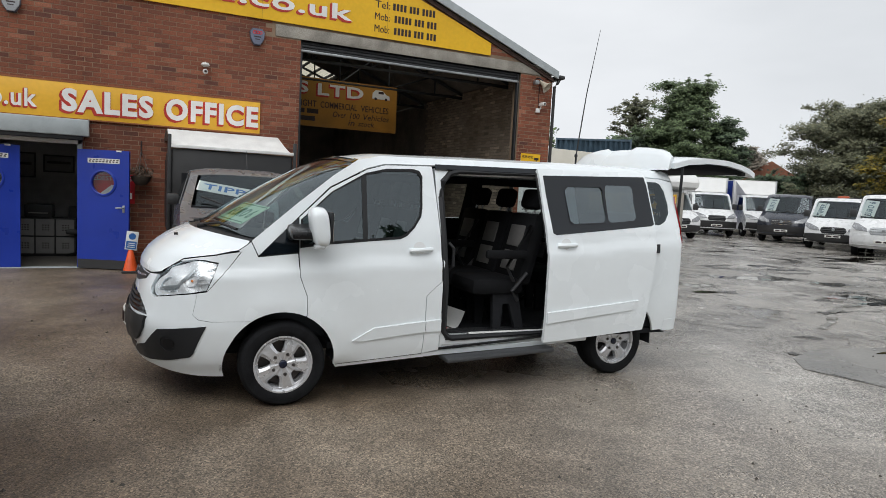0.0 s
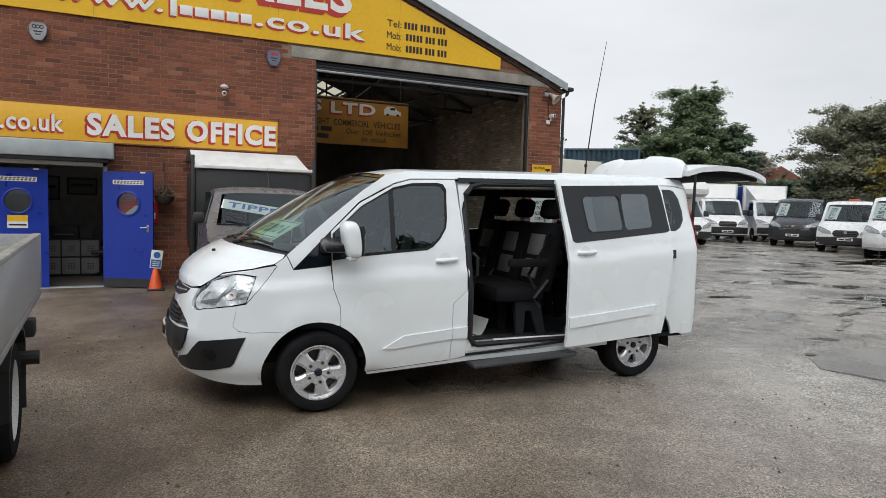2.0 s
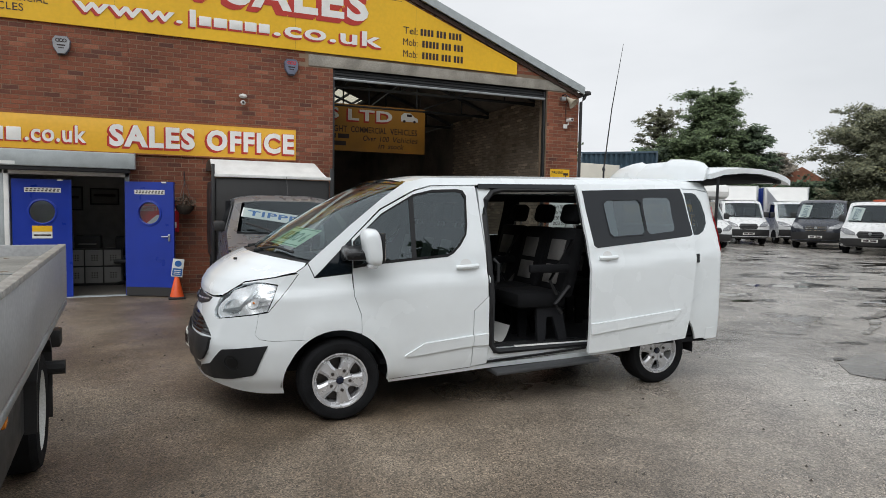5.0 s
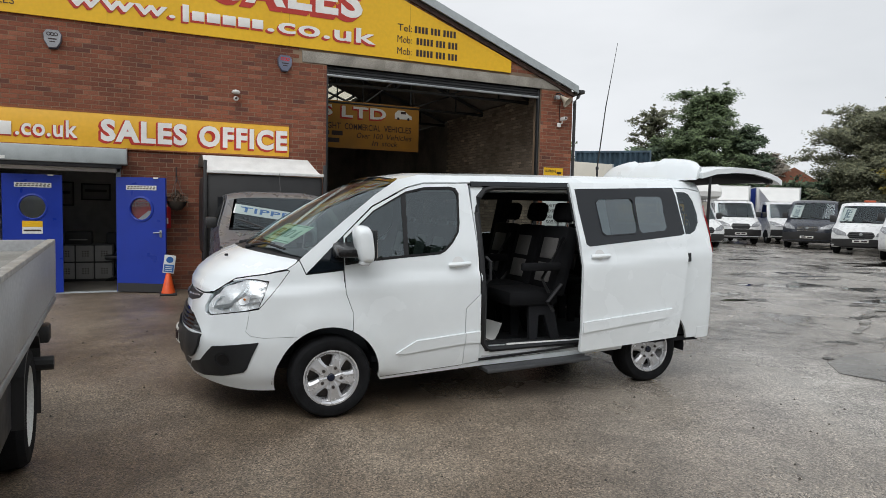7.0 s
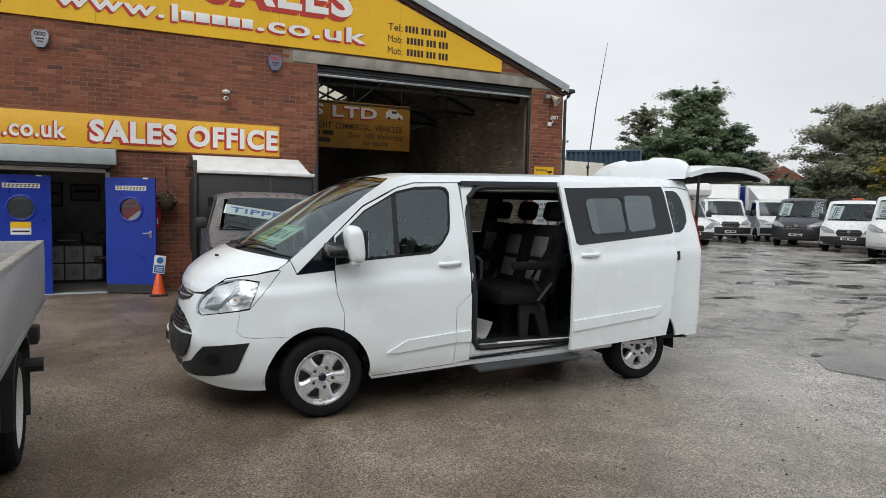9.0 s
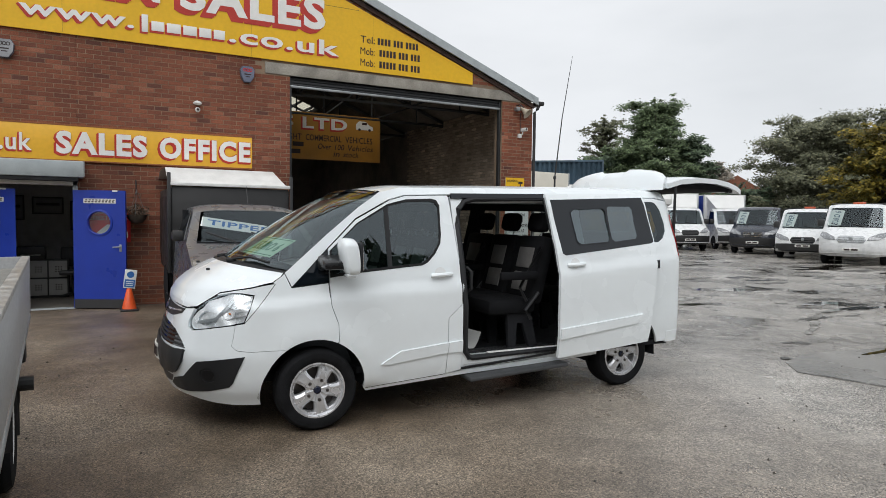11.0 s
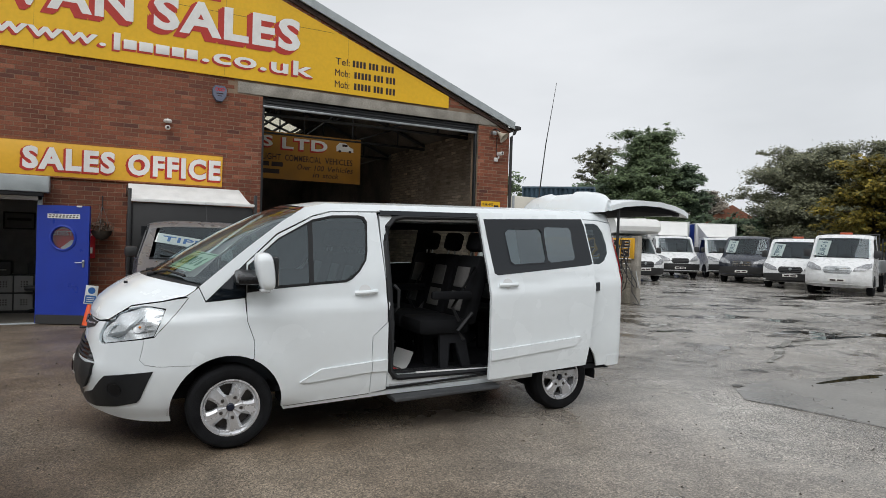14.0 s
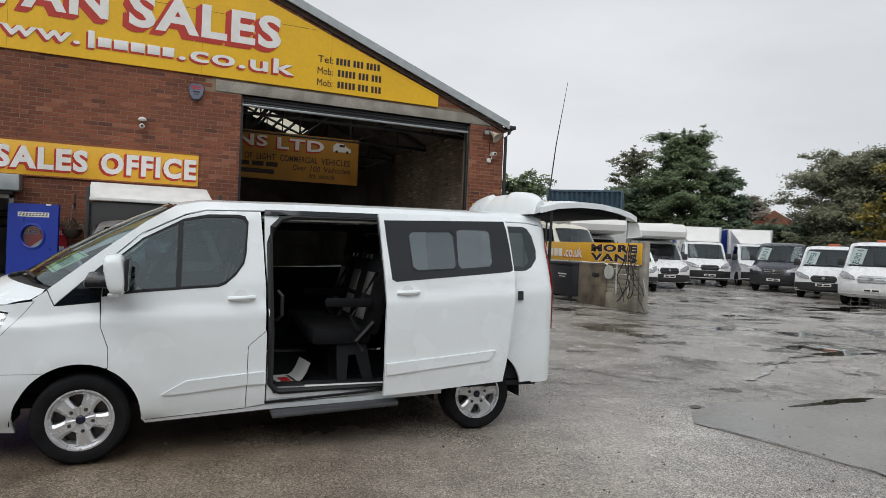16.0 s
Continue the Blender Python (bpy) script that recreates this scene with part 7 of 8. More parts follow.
        if upright:
            bm = text_mesh(w, (-ch * 0.85, ch * 0.85, -cw * 0.5, cw * 0.5), 0.002, 0.02)
            bmesh.ops.transform(bm, matrix=Matrix.Translation((-x0, -0.003, 0)) @ Matrix.Rotation(radians(-90), 4, "Y"), verts=bm.verts)
            part("lettering", bm, M_CARDINK, cd, smooth=None)
        else:
            letters(cd, "lettering", w, (-x0 - cw * 0.85, -x0 + cw * 0.85, -ch * 0.55, ch * 0.55), -0.003, M_SIGNBLUE, depth=0.002, bold=0.02)
    return veh


PICK = pose(0.40, 3.62, 0, 0, 0, 90)
pick = cab_vehicle("pickup_tipper", "silver-grey pickup with black tipper body and white sheeted cover", "pickup", PICK, "pickup", M_SILVER, M_BLACK, 4.9, "none", ("TIPPER", False, 14), chrome=False)
for y in (-0.86, 0.86):
    part("tipper_side", box((2.15, y - 0.02, 0.72), (4.3, y + 0.02, 1.96), 0.01), M_BLACK, pick)
part("tipper_headboard", box((2.12, -0.86, 0.72), (2.16, 0.86, 1.98), 0.008), M_BLACK, pick, "black steel headboard")
part("tipper_floor", box((2.12, -0.86, 0.68), (4.3, 0.86, 0.74), 0.008), M_BLACK, pick)
part("tipper_tail", box((4.26, -0.84, 0.74), (4.3, 0.84, 1.96), 0.008), M_BLACK, pick)
for y in (-0.90, 0.90):
    part("corner_post", box((2.08, y - 0.025, 0.70), (2.13, y + 0.025, 2.18), 0.008), M_BLACK, pick)
bm = bmesh.new()
g = [[bm.verts.new((u, y, z)) for y in (-0.84 + k, -0.40 + 0.5 * k, 0, 0.45, 0.91)] for u, z, k in ((2.10, 2.02, 0.0), (2.30, 2.12, 0.05), (2.62, 2.285, 0.11), (3.6, 2.30, 0.11), (4.3, 2.06, 0.0))]
for a, c in zip(g, g[1:]):
    for j in range(4):
        bm.faces.new((a[j], a[j + 1], c[j + 1], c[j]))
part("cover_sheet", bm, M_WHITEPAINT, pick, "white cover sheet sloping to the front")
part("cover_rail", box((2.07, -0.88, 1.99), (2.11, 0.88, 2.035), 0.006), M_WHITEPAINT, pick)
part("side_grey_panel", box((2.3, 0.885, 0.9), (4.2, 0.892, 1.85)), M_DARKSTEEL, pick)
part("aerial", tube([(1.18, -0.05, 1.72), (1.30, -0.05, 1.98)], [0.007, 0.003], 5), M_BLACK, pick)

# ---- row of parked commercial vehicles across the yard ----
GR = "parked vehicles across the yard"


def in_row(x, y, turn):
    """Places in the row, set out from the middle of the walk."""
    return pose(-0.6 + 1.13 * (x + 0.6), -4.6 + 1.13 * (y + 4.6), 0, 0, 0, turn) @ Matrix.Diagonal((1.06, 1.07, 1.0, 1))


cab_vehicle("curtain_lorry", "white cab box lorry with blue curtain sides, parked", "lorry", in_row(23.46, 17.28, 57), "tall", M_FARWHITE, M_BLACK, 6.6, "box_blue", None, group=GR, deflect=True, badge=False)
cab_vehicle("curtain_lorry", "white cab box lorry with dark blue curtain sides", "lorry", in_row(26.47, 16.92, 56), "tall", M_FARWHITE, M_BLACK, 6.6, "box_blue", None, group=GR, deflect=True, badge=False)
cab_vehicle("panel_van", "dark slate-grey panel van with a white windscreen card", "van", in_row(23.89, 13.77, 27), "tall", M_SLATE, M_BLACK, 4.9, "panel", ("EURO 6", True, 5), group=GR, chrome=True)
cab_vehicle("tipper_truck", "white tipper truck with an upright card in its windscreen", "truck", in_row(22.52, 10.66, 26), "van", M_FARWHITE, M_BLACK, 5.4, "dropside", ("TIPPER", True, 6), group=GR, beacon=True)
cab_vehicle("recovery_truck", "white pickup-bed truck with orange beacon and card in the windscreen", "truck", in_row(21.18, 8.10, 23), "tall", M_FARWHITE, M_FARWHITE, 5.6, "dropside", ("EURO 6", True, 5), group=GR, beacon=True, chrome=True, grille=M_GALV)
cab_vehicle("panel_van", "white panel van at the end of the parked row", "van", in_row(23.5, 5.6, 12), "van", M_FARWHITE, M_BLACK, 4.9, "panel", None, group=GR)
cab_vehicle("luton_van", "white luton van with a rounded over-cab pod", "van", pose(21.45, 17.75, 0, 0, 0, 68), "van", M_FARWHITE, M_BLACK, 6.2, "luton", None, group=GR)
cab_vehicle("pickup_truck", "white pickup parked behind the wash bay", "pickup", pose(18.65, 16.31, 0, 0, 0, 52), "pickup", M_FARWHITE, M_BLACK, 4.8, "dropside", None, group=GR)
cab_vehicle("motorhome", "white luton-bodied van parked behind the wash bay", "van", pose(15.64, 14.92, 0, 0, 0, 70), "van", M_FARWHITE, M_BLACK, 6.0, "luton", None, group=GR)
cab_vehicle("box_lorry", "cream box-bodied lorry beside the workshop corner", "lorry", pose(13.8, 13.6, 0, 0, 0, 98) @ Matrix.Diagonal((1, 1, 1.07, 1)), "tall", M_CREAM, M_BLACK, 6.6, "box_cream", None, group=GR)

# ---- wash bay with a yellow sign ----
bay = thing("wash_bay", "grimy wash bay screen with yellow MORE VANS board and hoses", "wash bay", pose(12.0, 12.75, GZ, 0, 0, -90))
M_GRIMY = mat("grimy_plastic_screen", (0.25, 0.205, 0.15), 0.75, vary=0.45, scale=2.2, fine=25, bump=0.3)
M_GRIMY2 = mat("grimy_cream_panel", (0.36, 0.33, 0.265), 0.75, vary=0.35, scale=2.6, fine=25, bump=0.3)
part("end_post", box((4.36, -0.06, 0), (4.60, 0.10, 1.86), 0.02), M_CONCRETE, bay, "grey concrete end post")
for i in range(6):
    part("plank", box((3.05, -0.02 + 0.006 * (i % 2), 0.42 + i * 0.135), (4.36, 0.03, 0.545 + i * 0.135), 0.008), M_GRIMY2, bay)
part("lower_panel", box((3.05, -0.05, 0.0), (4.36, 0.03, 0.42), 0.015), M_GRIMY2, bay)
for x in (3.45, 3.95):
    part("upright", box((x, -0.05, 0.40), (x + 0.045, -0.02, 1.22), 0.006), M_OLDWHITE, bay)
part("screen_panel", box((1.75, -0.04, 0.0), (3.03, 0.03, 1.18), 0.02), M_GRIMY, bay)
part("stain_bracket", box((2.45, -0.08, 0.82), (2.75, -0.04, 0.94), 0.02), M_DARKSTEEL, bay)
wh = lathe([(0.19, -0.02), (0.2, 0.02), (0.17, 0.03), (0.06, 0.015), (0.0, 0.02)], 22, Matrix.Translation((3.20, -0.07, 0.98)) @ TURN_OUT)
part("hung_wheel_trim", wh, M_OLDWHITE, bay)
part("sign_board", box((-0.05, -0.11, 1.24), (4.50, -0.07, 1.80), 0.005), M_YELLOW2, bay)
letters(bay, "lettering_more", "MORE", (2.42, 4.36, 1.545, 1.755), -0.122, M_INK, bold=0.045, shade=M_LETTER, shift=(0.012, -0.012), grow=0.018)
letters(bay, "lettering_van", "VANS", (2.42, 4.36, 1.285, 1.495), -0.122, M_INK, bold=0.045, shade=M_LETTER, shift=(0.012, -0.012), grow=0.018)
letters(bay, "lettering_couk", ".co.uk", (1.05, 1.98, 1.34, 1.66), -0.118, M_LETTER, bold=0.02, shade=M_RED, shift=(-0.02, -0.02), grow=0.02)
for i in range(4):
    x = 0.05 + i * 0.24
    part("name_bar", box((x, -0.118, 1.36), (x + 0.18, -0.112, 1.60)), M_LETTER, bay)
rb = random.Random(21)
for k in range(7):
    x0, z0 = rb.uniform(4.05, 4.45), rb.uniform(1.45, 1.85)
    pts = [(x0, -0.13 - 0.02 * k, z0)]
    for i in range(1, 9):
        t = i / 8
        pts.append((x0 + 0.45 * math.sin(t * 3.1 + k) * t + rb.uniform(-0.03, 0.03), -0.13 - 0.02 * k - 0.1 * math.sin(t * 3), z0 - t * (z0 - 0.35 + 0.25 * math.sin(k)) + 0.12 * math.sin(t * 6 + k)))
    part("hose", tube(pts, 0.014, 6), M_BLACK, bay)
pts = [(4.5, -0.15, 0.9)] + [(4.55 + 0.5 * math.sin(a), -0.2 - 0.15 * a, 0.35 - 0.33 * math.sin(a) + 0.02) for a in np.linspace(0.1, 2.2, 8)]
part("hose", tube(pts, 0.014, 6), M_BLACK, bay)
part("lance", tube([(4.6, -0.1, 0.9), (4.85, -0.2, 0.45)], 0.012, 6), M_GALV, bay)

wheelie = thing("wheelie_bin", "large black four-wheeled refuse bin beside the wash bay", "bin", pose(11.85, 12.45, GZ, 0, 0, -90))
bm = box((-0.15, 0.0, 0.16), (1.25, 0.95, 1.12), 0.04)
for v in bm.verts:
    v.co.x += (v.co.x - 0.55) * 0.08 * (v.co.z - 0.6)
M_BIN = mat("dark_bin_plastic", (0.022, 0.024, 0.030), 0.5, vary=0.15)
part("bin_body", bm, M_BIN, wheelie)
part("lid", box((-0.20, -0.04, 1.10), (1.30, 0.98, 1.19), 0.035), M_BIN, wheelie)
part("caption_bar", box((0.55, -0.006, 0.80), (0.98, 0.001, 0.84)), M_PLATE, wheelie)
part("caption_bar", box((0.60, -0.006, 0.73), (0.93, 0.001, 0.755)), M_PLATE, wheelie)
for x in (0.0, 1.1):
    for y in (0.1, 0.85):
        part("castor", lathe([(0.0, 0.025), (0.07, 0.025), (0.08, 0.01), (0.08, -0.01), (0.07, -0.025), (0.0, -0.025)], 16, Matrix.Translation((x, y, 0.08)) @ TURN_OUT), M_BLACK, wheelie)

# whip aerial on a short mast
mast = thing("whip_aerial", "tall thin black whip aerial leaning on its mast", "aerial", pose(11.49, 12.12, GZ))
part("mast", tube([(0, 0, 0), (0, 0, 2.9)], 0.03, 8), M_DARKSTEEL, mast)
part("whip", tube([(0, 0, 2.9), (0.12, -0.16, 4.8), (0.29, -0.40, 6.72)], [0.022, 0.016, 0.006], 6), M_BLACK, mast)
part("mount", lathe([(0.05, 0), (0.05, 0.06), (0.03, 0.1)], 12, pose(0, 0, 2.86)), M_DARKSTEEL, mast)

# stacked blue containers far behind
M_CONT = mat("faded_blue_container", (0.060, 0.105, 0.145), 0.6, vary=0.3, scale=1.5, bump=0.1)
M_CONT2 = mat("container_pale_patch", (0.35, 0.42, 0.46), 0.6, vary=0.2)
for lvl in range(2):
    con = thing("shipping_container", "faded blue corrugated shipping container, stacked", "container", pose(25.9, 25.9, GZ + lvl * 2.52, 0, 0, 138) @ Matrix.Diagonal((0.70, 1, 1, 1)), "stacked containers")
    bm = bmesh.new()
    n = 30
    for y in (0.0, 2.44):
        prev = None
        for i in range(n + 1):
            x = 6.06 * i / n
            dy = (0.16 if i % 2 else 0.0) * (1 if y == 0 else -1)
            q = [bm.verts.new((x, y + dy, z)) for z in (0.15, 2.42)]
            if prev:
                bm.faces.new((prev[0], q[0], q[1], prev[1]))
            prev = q
    part("corrugated_wall", bm, M_CONT, con, smooth=None)
    part("container_roof", box((0, 0, 2.40), (6.06, 2.44, 2.52), 0.01), M_CONT, con)
    part("container_floor", box((0, 0, 0), (6.06, 2.44, 0.16), 0.01), M_CONT, con)
    for x in (0, 6.0):
        part("end_wall", box((x, 0.02, 0.15), (x + 0.06, 2.42, 2.42)), M_CONT, con)
    for x in (0, 5.96):
        for y in (0, 2.34):
            part("corner_post", box((x - 0.01, y - 0.01, 0), (x + 0.11, y + 0.11, 2.53), 0.01), M_CONT, con)
    for x in (0.9, 2.3, 2.75, 3.9, 4.6, 5.4):
        part("pale_patch", box((x, -0.012, 0.6), (x + 0.28, -0.004, 2.25)), M_CONT2, con)

# boundary wall and palisade behind the row
solid("wall_boundary", box((0, -0.1, 0), (24, 0.1, 2.2), 0.02), M_CONCRETE, "grey blockwork yard boundary wall", "wall", kind="structure", m=pose(39.5, 3.0, 0, 0, 0, 100))
pal = thing("palisade_fence", "dark steel palisade fence at the back of the yard", "fence", pose(36.0, 4.0, GZ, 0, 0, 98))
for i in range(90):
    x = i * 0.155
    part("pale", box((x, -0.012, 0.05), (x + 0.07, 0.0, 2.4 + 0.03 * (i % 2))), M_DARKSTEEL, pal, smooth=None)
for z in (0.5, 2.0):
    part("rail", box((0, 0.0, z), (14, 0.04, z + 0.05)), M_DARKSTEEL, pal, smooth=None)

# far house with a red tiled roof
house = thing("house", "far brick house with a red-brown tiled roof", "house", pose(54, 38.2, -0.7, 0, 0, 40))
M_TILE = mat("red_roof_tile", (0.24, 0.095, 0.055), 0.8, vary=0.2, scale=3, fine=20, bump=0.3)
part("wall", box((-4, -3.5, 0), (4, 3.5, 4.2)), M_BRICK_B, house, smooth=None)
bm = bmesh.new()
f = [bm.verts.new(q) for q in ((-4.3, -3.9, 4.1), (4.3, -3.9, 4.1), (4.3, 0, 6.6), (-4.3, 0, 6.6), (-4.3, 3.9, 4.1), (4.3, 3.9, 4.1))]
bm.faces.new((f[0], f[1], f[2], f[3])), bm.faces.new((f[3], f[2], f[5], f[4])), bm.faces.new((f[0], f[3], f[4])), bm.faces.new((f[1], f[5], f[2]))
part("roof", bm, M_TILE, house, smooth=None)
w = part("window", box((-1.2, -3.55, 2.4), (0.2, -3.48, 3.6), 0.01), M_WHITEPAINT, house)
part("pane", box((-1.1, -3.57, 2.5), (0.1, -3.552, 3.5)), M_GLOSSBLACK, w)


# ---- trees ----
def leaf_mat_of(name, a, c):
    m, n, l, b = nodes_of(name)
    geo, r = n.new("ShaderNodeNewGeometry"), n.new("ShaderNodeValToRGB")
    r.color_ramp.elements[0].color, r.color_ramp.elements[1].color = (*a, 1), (*c, 1)
    l.new(geo.outputs["Random Per Island"], r.inputs["Fac"])
    l.new(r.outputs["Color"], b.inputs["Base Color"])
    b.inputs["Roughness"].default_value = 0.6
    b.inputs["Specular IOR Level"].default_value = 0.3
    return m


M_BARK = mat("bark", (0.07, 0.058, 0.045), 0.9, vary=0.3, scale=8, bump=0.5)
M_LEAF = leaf_mat_of("green_leaf", (0.048, 0.072, 0.040), (0.195, 0.260, 0.125))
M_LEAF_DARK = leaf_mat_of("dark_evergreen_leaf", (0.038, 0.058, 0.040), (0.140, 0.195, 0.110))
M_LEAF_DULL = leaf_mat_of("dull_autumn_leaf", (0.066, 0.074, 0.046), (0.235, 0.240, 0.145))
M_LEAF_GOLD = leaf_mat_of("yellowing_leaf", (0.050, 0.058, 0.014), (0.30, 0.22, 0.030))
M_LEAF_PALE = leaf_mat_of("pale_dry_leaf", (0.16, 0.14, 0.11), (0.36, 0.32, 0.26))


def tree(label, x, y, h, spread, material, seed, base=0.12, leaves=9000, size=0.20, point=0.6, sparse=0.0, shoots=10, fill=0):
    """A trunk with limbs and twigs; leaves in clumps along the twigs."""
    rt = random.Random(seed)
    t = thing("tree", label, "tree", pose(x, y, GZ), "trees behind the yard")
    bm = bmesh.new()
    add_tube(bm, [(0, 0, 0), (rt.uniform(-.1, .1), rt.uniform(-.1, .1), h * 0.3), (rt.uniform(-.3, .3), rt.uniform(-.3, .3), h * 0.7), (rt.uniform(-.4, .4), rt.uniform(-.4, .4), h * 0.97)], [h * 0.028, h * 0.022, h * 0.012, h * 0.003], 8)
    clumps = []
    n = 64
    for i in range(n):
        f = base + (1 - base) * (i + rt.random()) / n
        reach = spread * (1 - max(0.0, (f - base) / (1 - base) - 0.25) ** 1.2 * point) * rt.uniform(0.55, 1.12)
        reach *= min(1.0, 0.55 + (f - base) * 2.2)
        a = i * 2.4 + rt.uniform(-0.5, 0.5)
        z0, rise = h * f * 0.92, rt.uniform(0.05, 0.5) * reach
        tip = Vector((reach * math.cos(a), reach * math.sin(a), min(z0 + rise, h * 0.99)))
        mid = Vector((tip.x * 0.5, tip.y * 0.5, z0 + rise * 0.7))
        add_tube(bm, [(0, 0, z0), mid, tip], [h * 0.008, h * 0.005, h * 0.0015], 5)
        for k in range(7):
            q = mid.lerp(tip, rt.uniform(-0.3, 1.1)) + Vector((rt.gauss(0, 0.09), rt.gauss(0, 0.09), rt.gauss(0, 0.05))) * spread
            clumps.append((q, rt.uniform(0.05, 0.14) * spread))
        clumps.append((tip, rt.uniform(0.03, 0.08) * spread))
    for i in range(shoots):
        a, r = rt.uniform(0, 6.28), rt.uniform(0, 0.45) * spread
        p0 = Vector((r * math.cos(a), r * math.sin(a), h * rt.uniform(0.72, 0.86)))
        p1 = p0 + Vector((rt.uniform(-.3, .3), rt.uniform(-.3, .3), h * rt.uniform(0.06, 0.16)))
        add_tube(bm, [p0, p1], [h * 0.003, h * 0.001], 4)
        for k in range(4):
            clumps.append((p0.lerp(p1, 0.3 + 0.22 * k), 0.045 * spread))
    for i in range(fill):
        f = base + (1 - base) * rt.random() ** 1.25 * 0.9
        reach = spread * min(1.0, 0.72 + (f - base) * 1.6) * (1 - max(0.0, (f - base) / (1 - base) - 0.2) * 0.92)
        a, r = rt.uniform(0, 6.28), reach * rt.uniform(0.35, 0.98)
        clumps.append((Vector((r * math.cos(a), r * math.sin(a), h * f)), rt.uniform(0.08, 0.15) * spread))
    part("trunk", bm, M_BARK, t)
    vs, fs = [], []
    weights = [c[1] ** 1.6 for c in clumps]
    picks = rt.choices(range(len(clumps)), weights, k=leaves)
    for p in picks:
        c, r = clumps[p]
        d = Vector((rt.gauss(0, 1), rt.gauss(0, 1), rt.gauss(0, 0.5)))
        d = d * r * 0.62
        q = c + d
        if rt.random() < sparse or q.z < 0.3:
            continue
        a = Vector((rt.gauss(0, 1), rt.gauss(0, 1), rt.gauss(0, 1))).normalized()
        e = a.orthogonal().normalized()
        s = size * rt.uniform(0.6, 1.3)
        o = len(vs)
        vs += [tuple(q - a * s), tuple(q + e * s * 0.5 - a * 0.1 * s), tuple(q + a * s), tuple(q - e * s * 0.5 + a * 0.1 * s)]
        fs.append((o, o + 1, o + 2, o + 3))
    me = bpy.data.meshes.new("crown")
    me.from_pydata(vs, [], fs)
    me.materials.append(material)
    c = new("crown", me)
    c.parent = t
    return t


tree("tall dark green tree with an uneven spiky top behind the lorries", 37.8, 33.5, 11.3, 4.1, M_LEAF, 3, base=0.06, leaves=150000, size=0.105, point=0.85, shoots=26, fill=260)
tree("dark lower evergreen tree beside the tall green tree", 40.5, 31.9, 8.3, 2.7, M_LEAF_DARK, 8, leaves=50000, size=0.12, point=0.8, fill=90)
tree("thin-leaved grey-green tree seen against the sky", 38.7, 40.2, 11.0, 2.3, M_LEAF_DULL, 5, base=0.2, leaves=26000, size=0.11, point=0.3, sparse=0.1, shoots=34, fill=50)
tree("dark green tree low behind the containers", 36.2, 36.5, 7.2, 2.8, M_LEAF_DARK, 15, leaves=9000, size=0.22)
tree("broad dull green autumn tree behind the parked trucks", 43.5, 23.4, 8.9, 4.9, M_LEAF_DULL, 11, base=0.06, leaves=150000, size=0.10, point=0.8, shoots=26, fill=190)
tree("dark bushy tree behind the parked trucks", 46.5, 18.6, 9.4, 4.2, M_LEAF_DULL, 17, leaves=70000, size=0.11, point=0.6, fill=80)
tree("yellowing autumn tree behind the parked trucks", 38.3, 16.3, 6.9, 3.0, M_LEAF_GOLD, 23, leaves=34000, size=0.12, point=0.5)
tree("tall thin tree at the yard edge", 38.5, 12.4, 11.6, 2.6, M_LEAF_DULL, 29, leaves=7000, size=0.22, point=0.4, sparse=0.1)
tree("pale bleached tree beside the far house", 50.4, 37.9, 7.2, 2.3, M_LEAF_PALE, 31, leaves=11000, size=0.17)
tree("small green tree far behind the workshop corner", 27.5, 40.5, 7.4, 3.4, M_LEAF, 37, leaves=8000, size=0.22, sparse=0.1)
tree("dark hedge-like tree at the yard edge", 41.5, 27.0, 3.8, 3.0, M_LEAF_DARK, 41, base=0.05, leaves=9000, size=0.2)

# tree line on the far side of the yard, behind the path
near_tree = tree("tall leafy tree across the yard behind the path", -14, -27, 12.4, 5.4, M_LEAF_DARK, 53, leaves=14000, size=0.26, point=0.4)
for i, (x, y, k) in enumerate(((-6, -29, 1.0), (2, -27, 0.85), (9, -30, 1.05), (17, -28, 0.9), (25, -27, 1.0), (-22, -24, 1.0), (34, -22, 1.0))):
    copy_thing(near_tree, pose(x, y, GZ, 0, 0, 47 * i) @ Matrix.Diagonal((k, k, k, 1)))

# ---- slab, puddles, cracks ----
M_SLAB = mat("wet_smooth_concrete", (0.27, 0.258, 0.238), 0.30, vary=0.25, scale=0.9, fine=35, bump=0.08, rough_vary=0.12)
# pale colour stands in for the sky's sheen on the running water
M_SHEEN = mat("runnel_sky_sheen", (0.34, 0.325, 0.30), 0.22, vary=0.3, scale=3, fine=30, bump=0.05, rough_vary=0.1)
M_WATER = mat("muddy_water", (0.030, 0.026, 0.021), 0.03, vary=0.25, scale=2, bump=0.0, rough_vary=0.01)
M_MUD = mat("wet_mud", (0.045, 0.037, 0.028), 0.3, vary=0.35, scale=7, fine=70, bump=0.6)


def blob(cx, cy, rx, ry, seed, rough=0.25, k=40):
    rp = random.Random(seed)
    ph = [rp.uniform(0, 6.28) for _ in range(6)]
    out = []
    for i in range(k):
        a = 2 * math.pi * i / k
        r = 1 + rough * sum(math.sin((j + 2) * a + ph[j]) / (1 + 0.5 * j) for j in range(6)) * 0.6
        out.append((cx + rx * r * math.cos(a), cy + ry * r * math.sin(a)))
    return out


def flat(z):
    return lambda x, y: Vector((x, y, z + GZ))


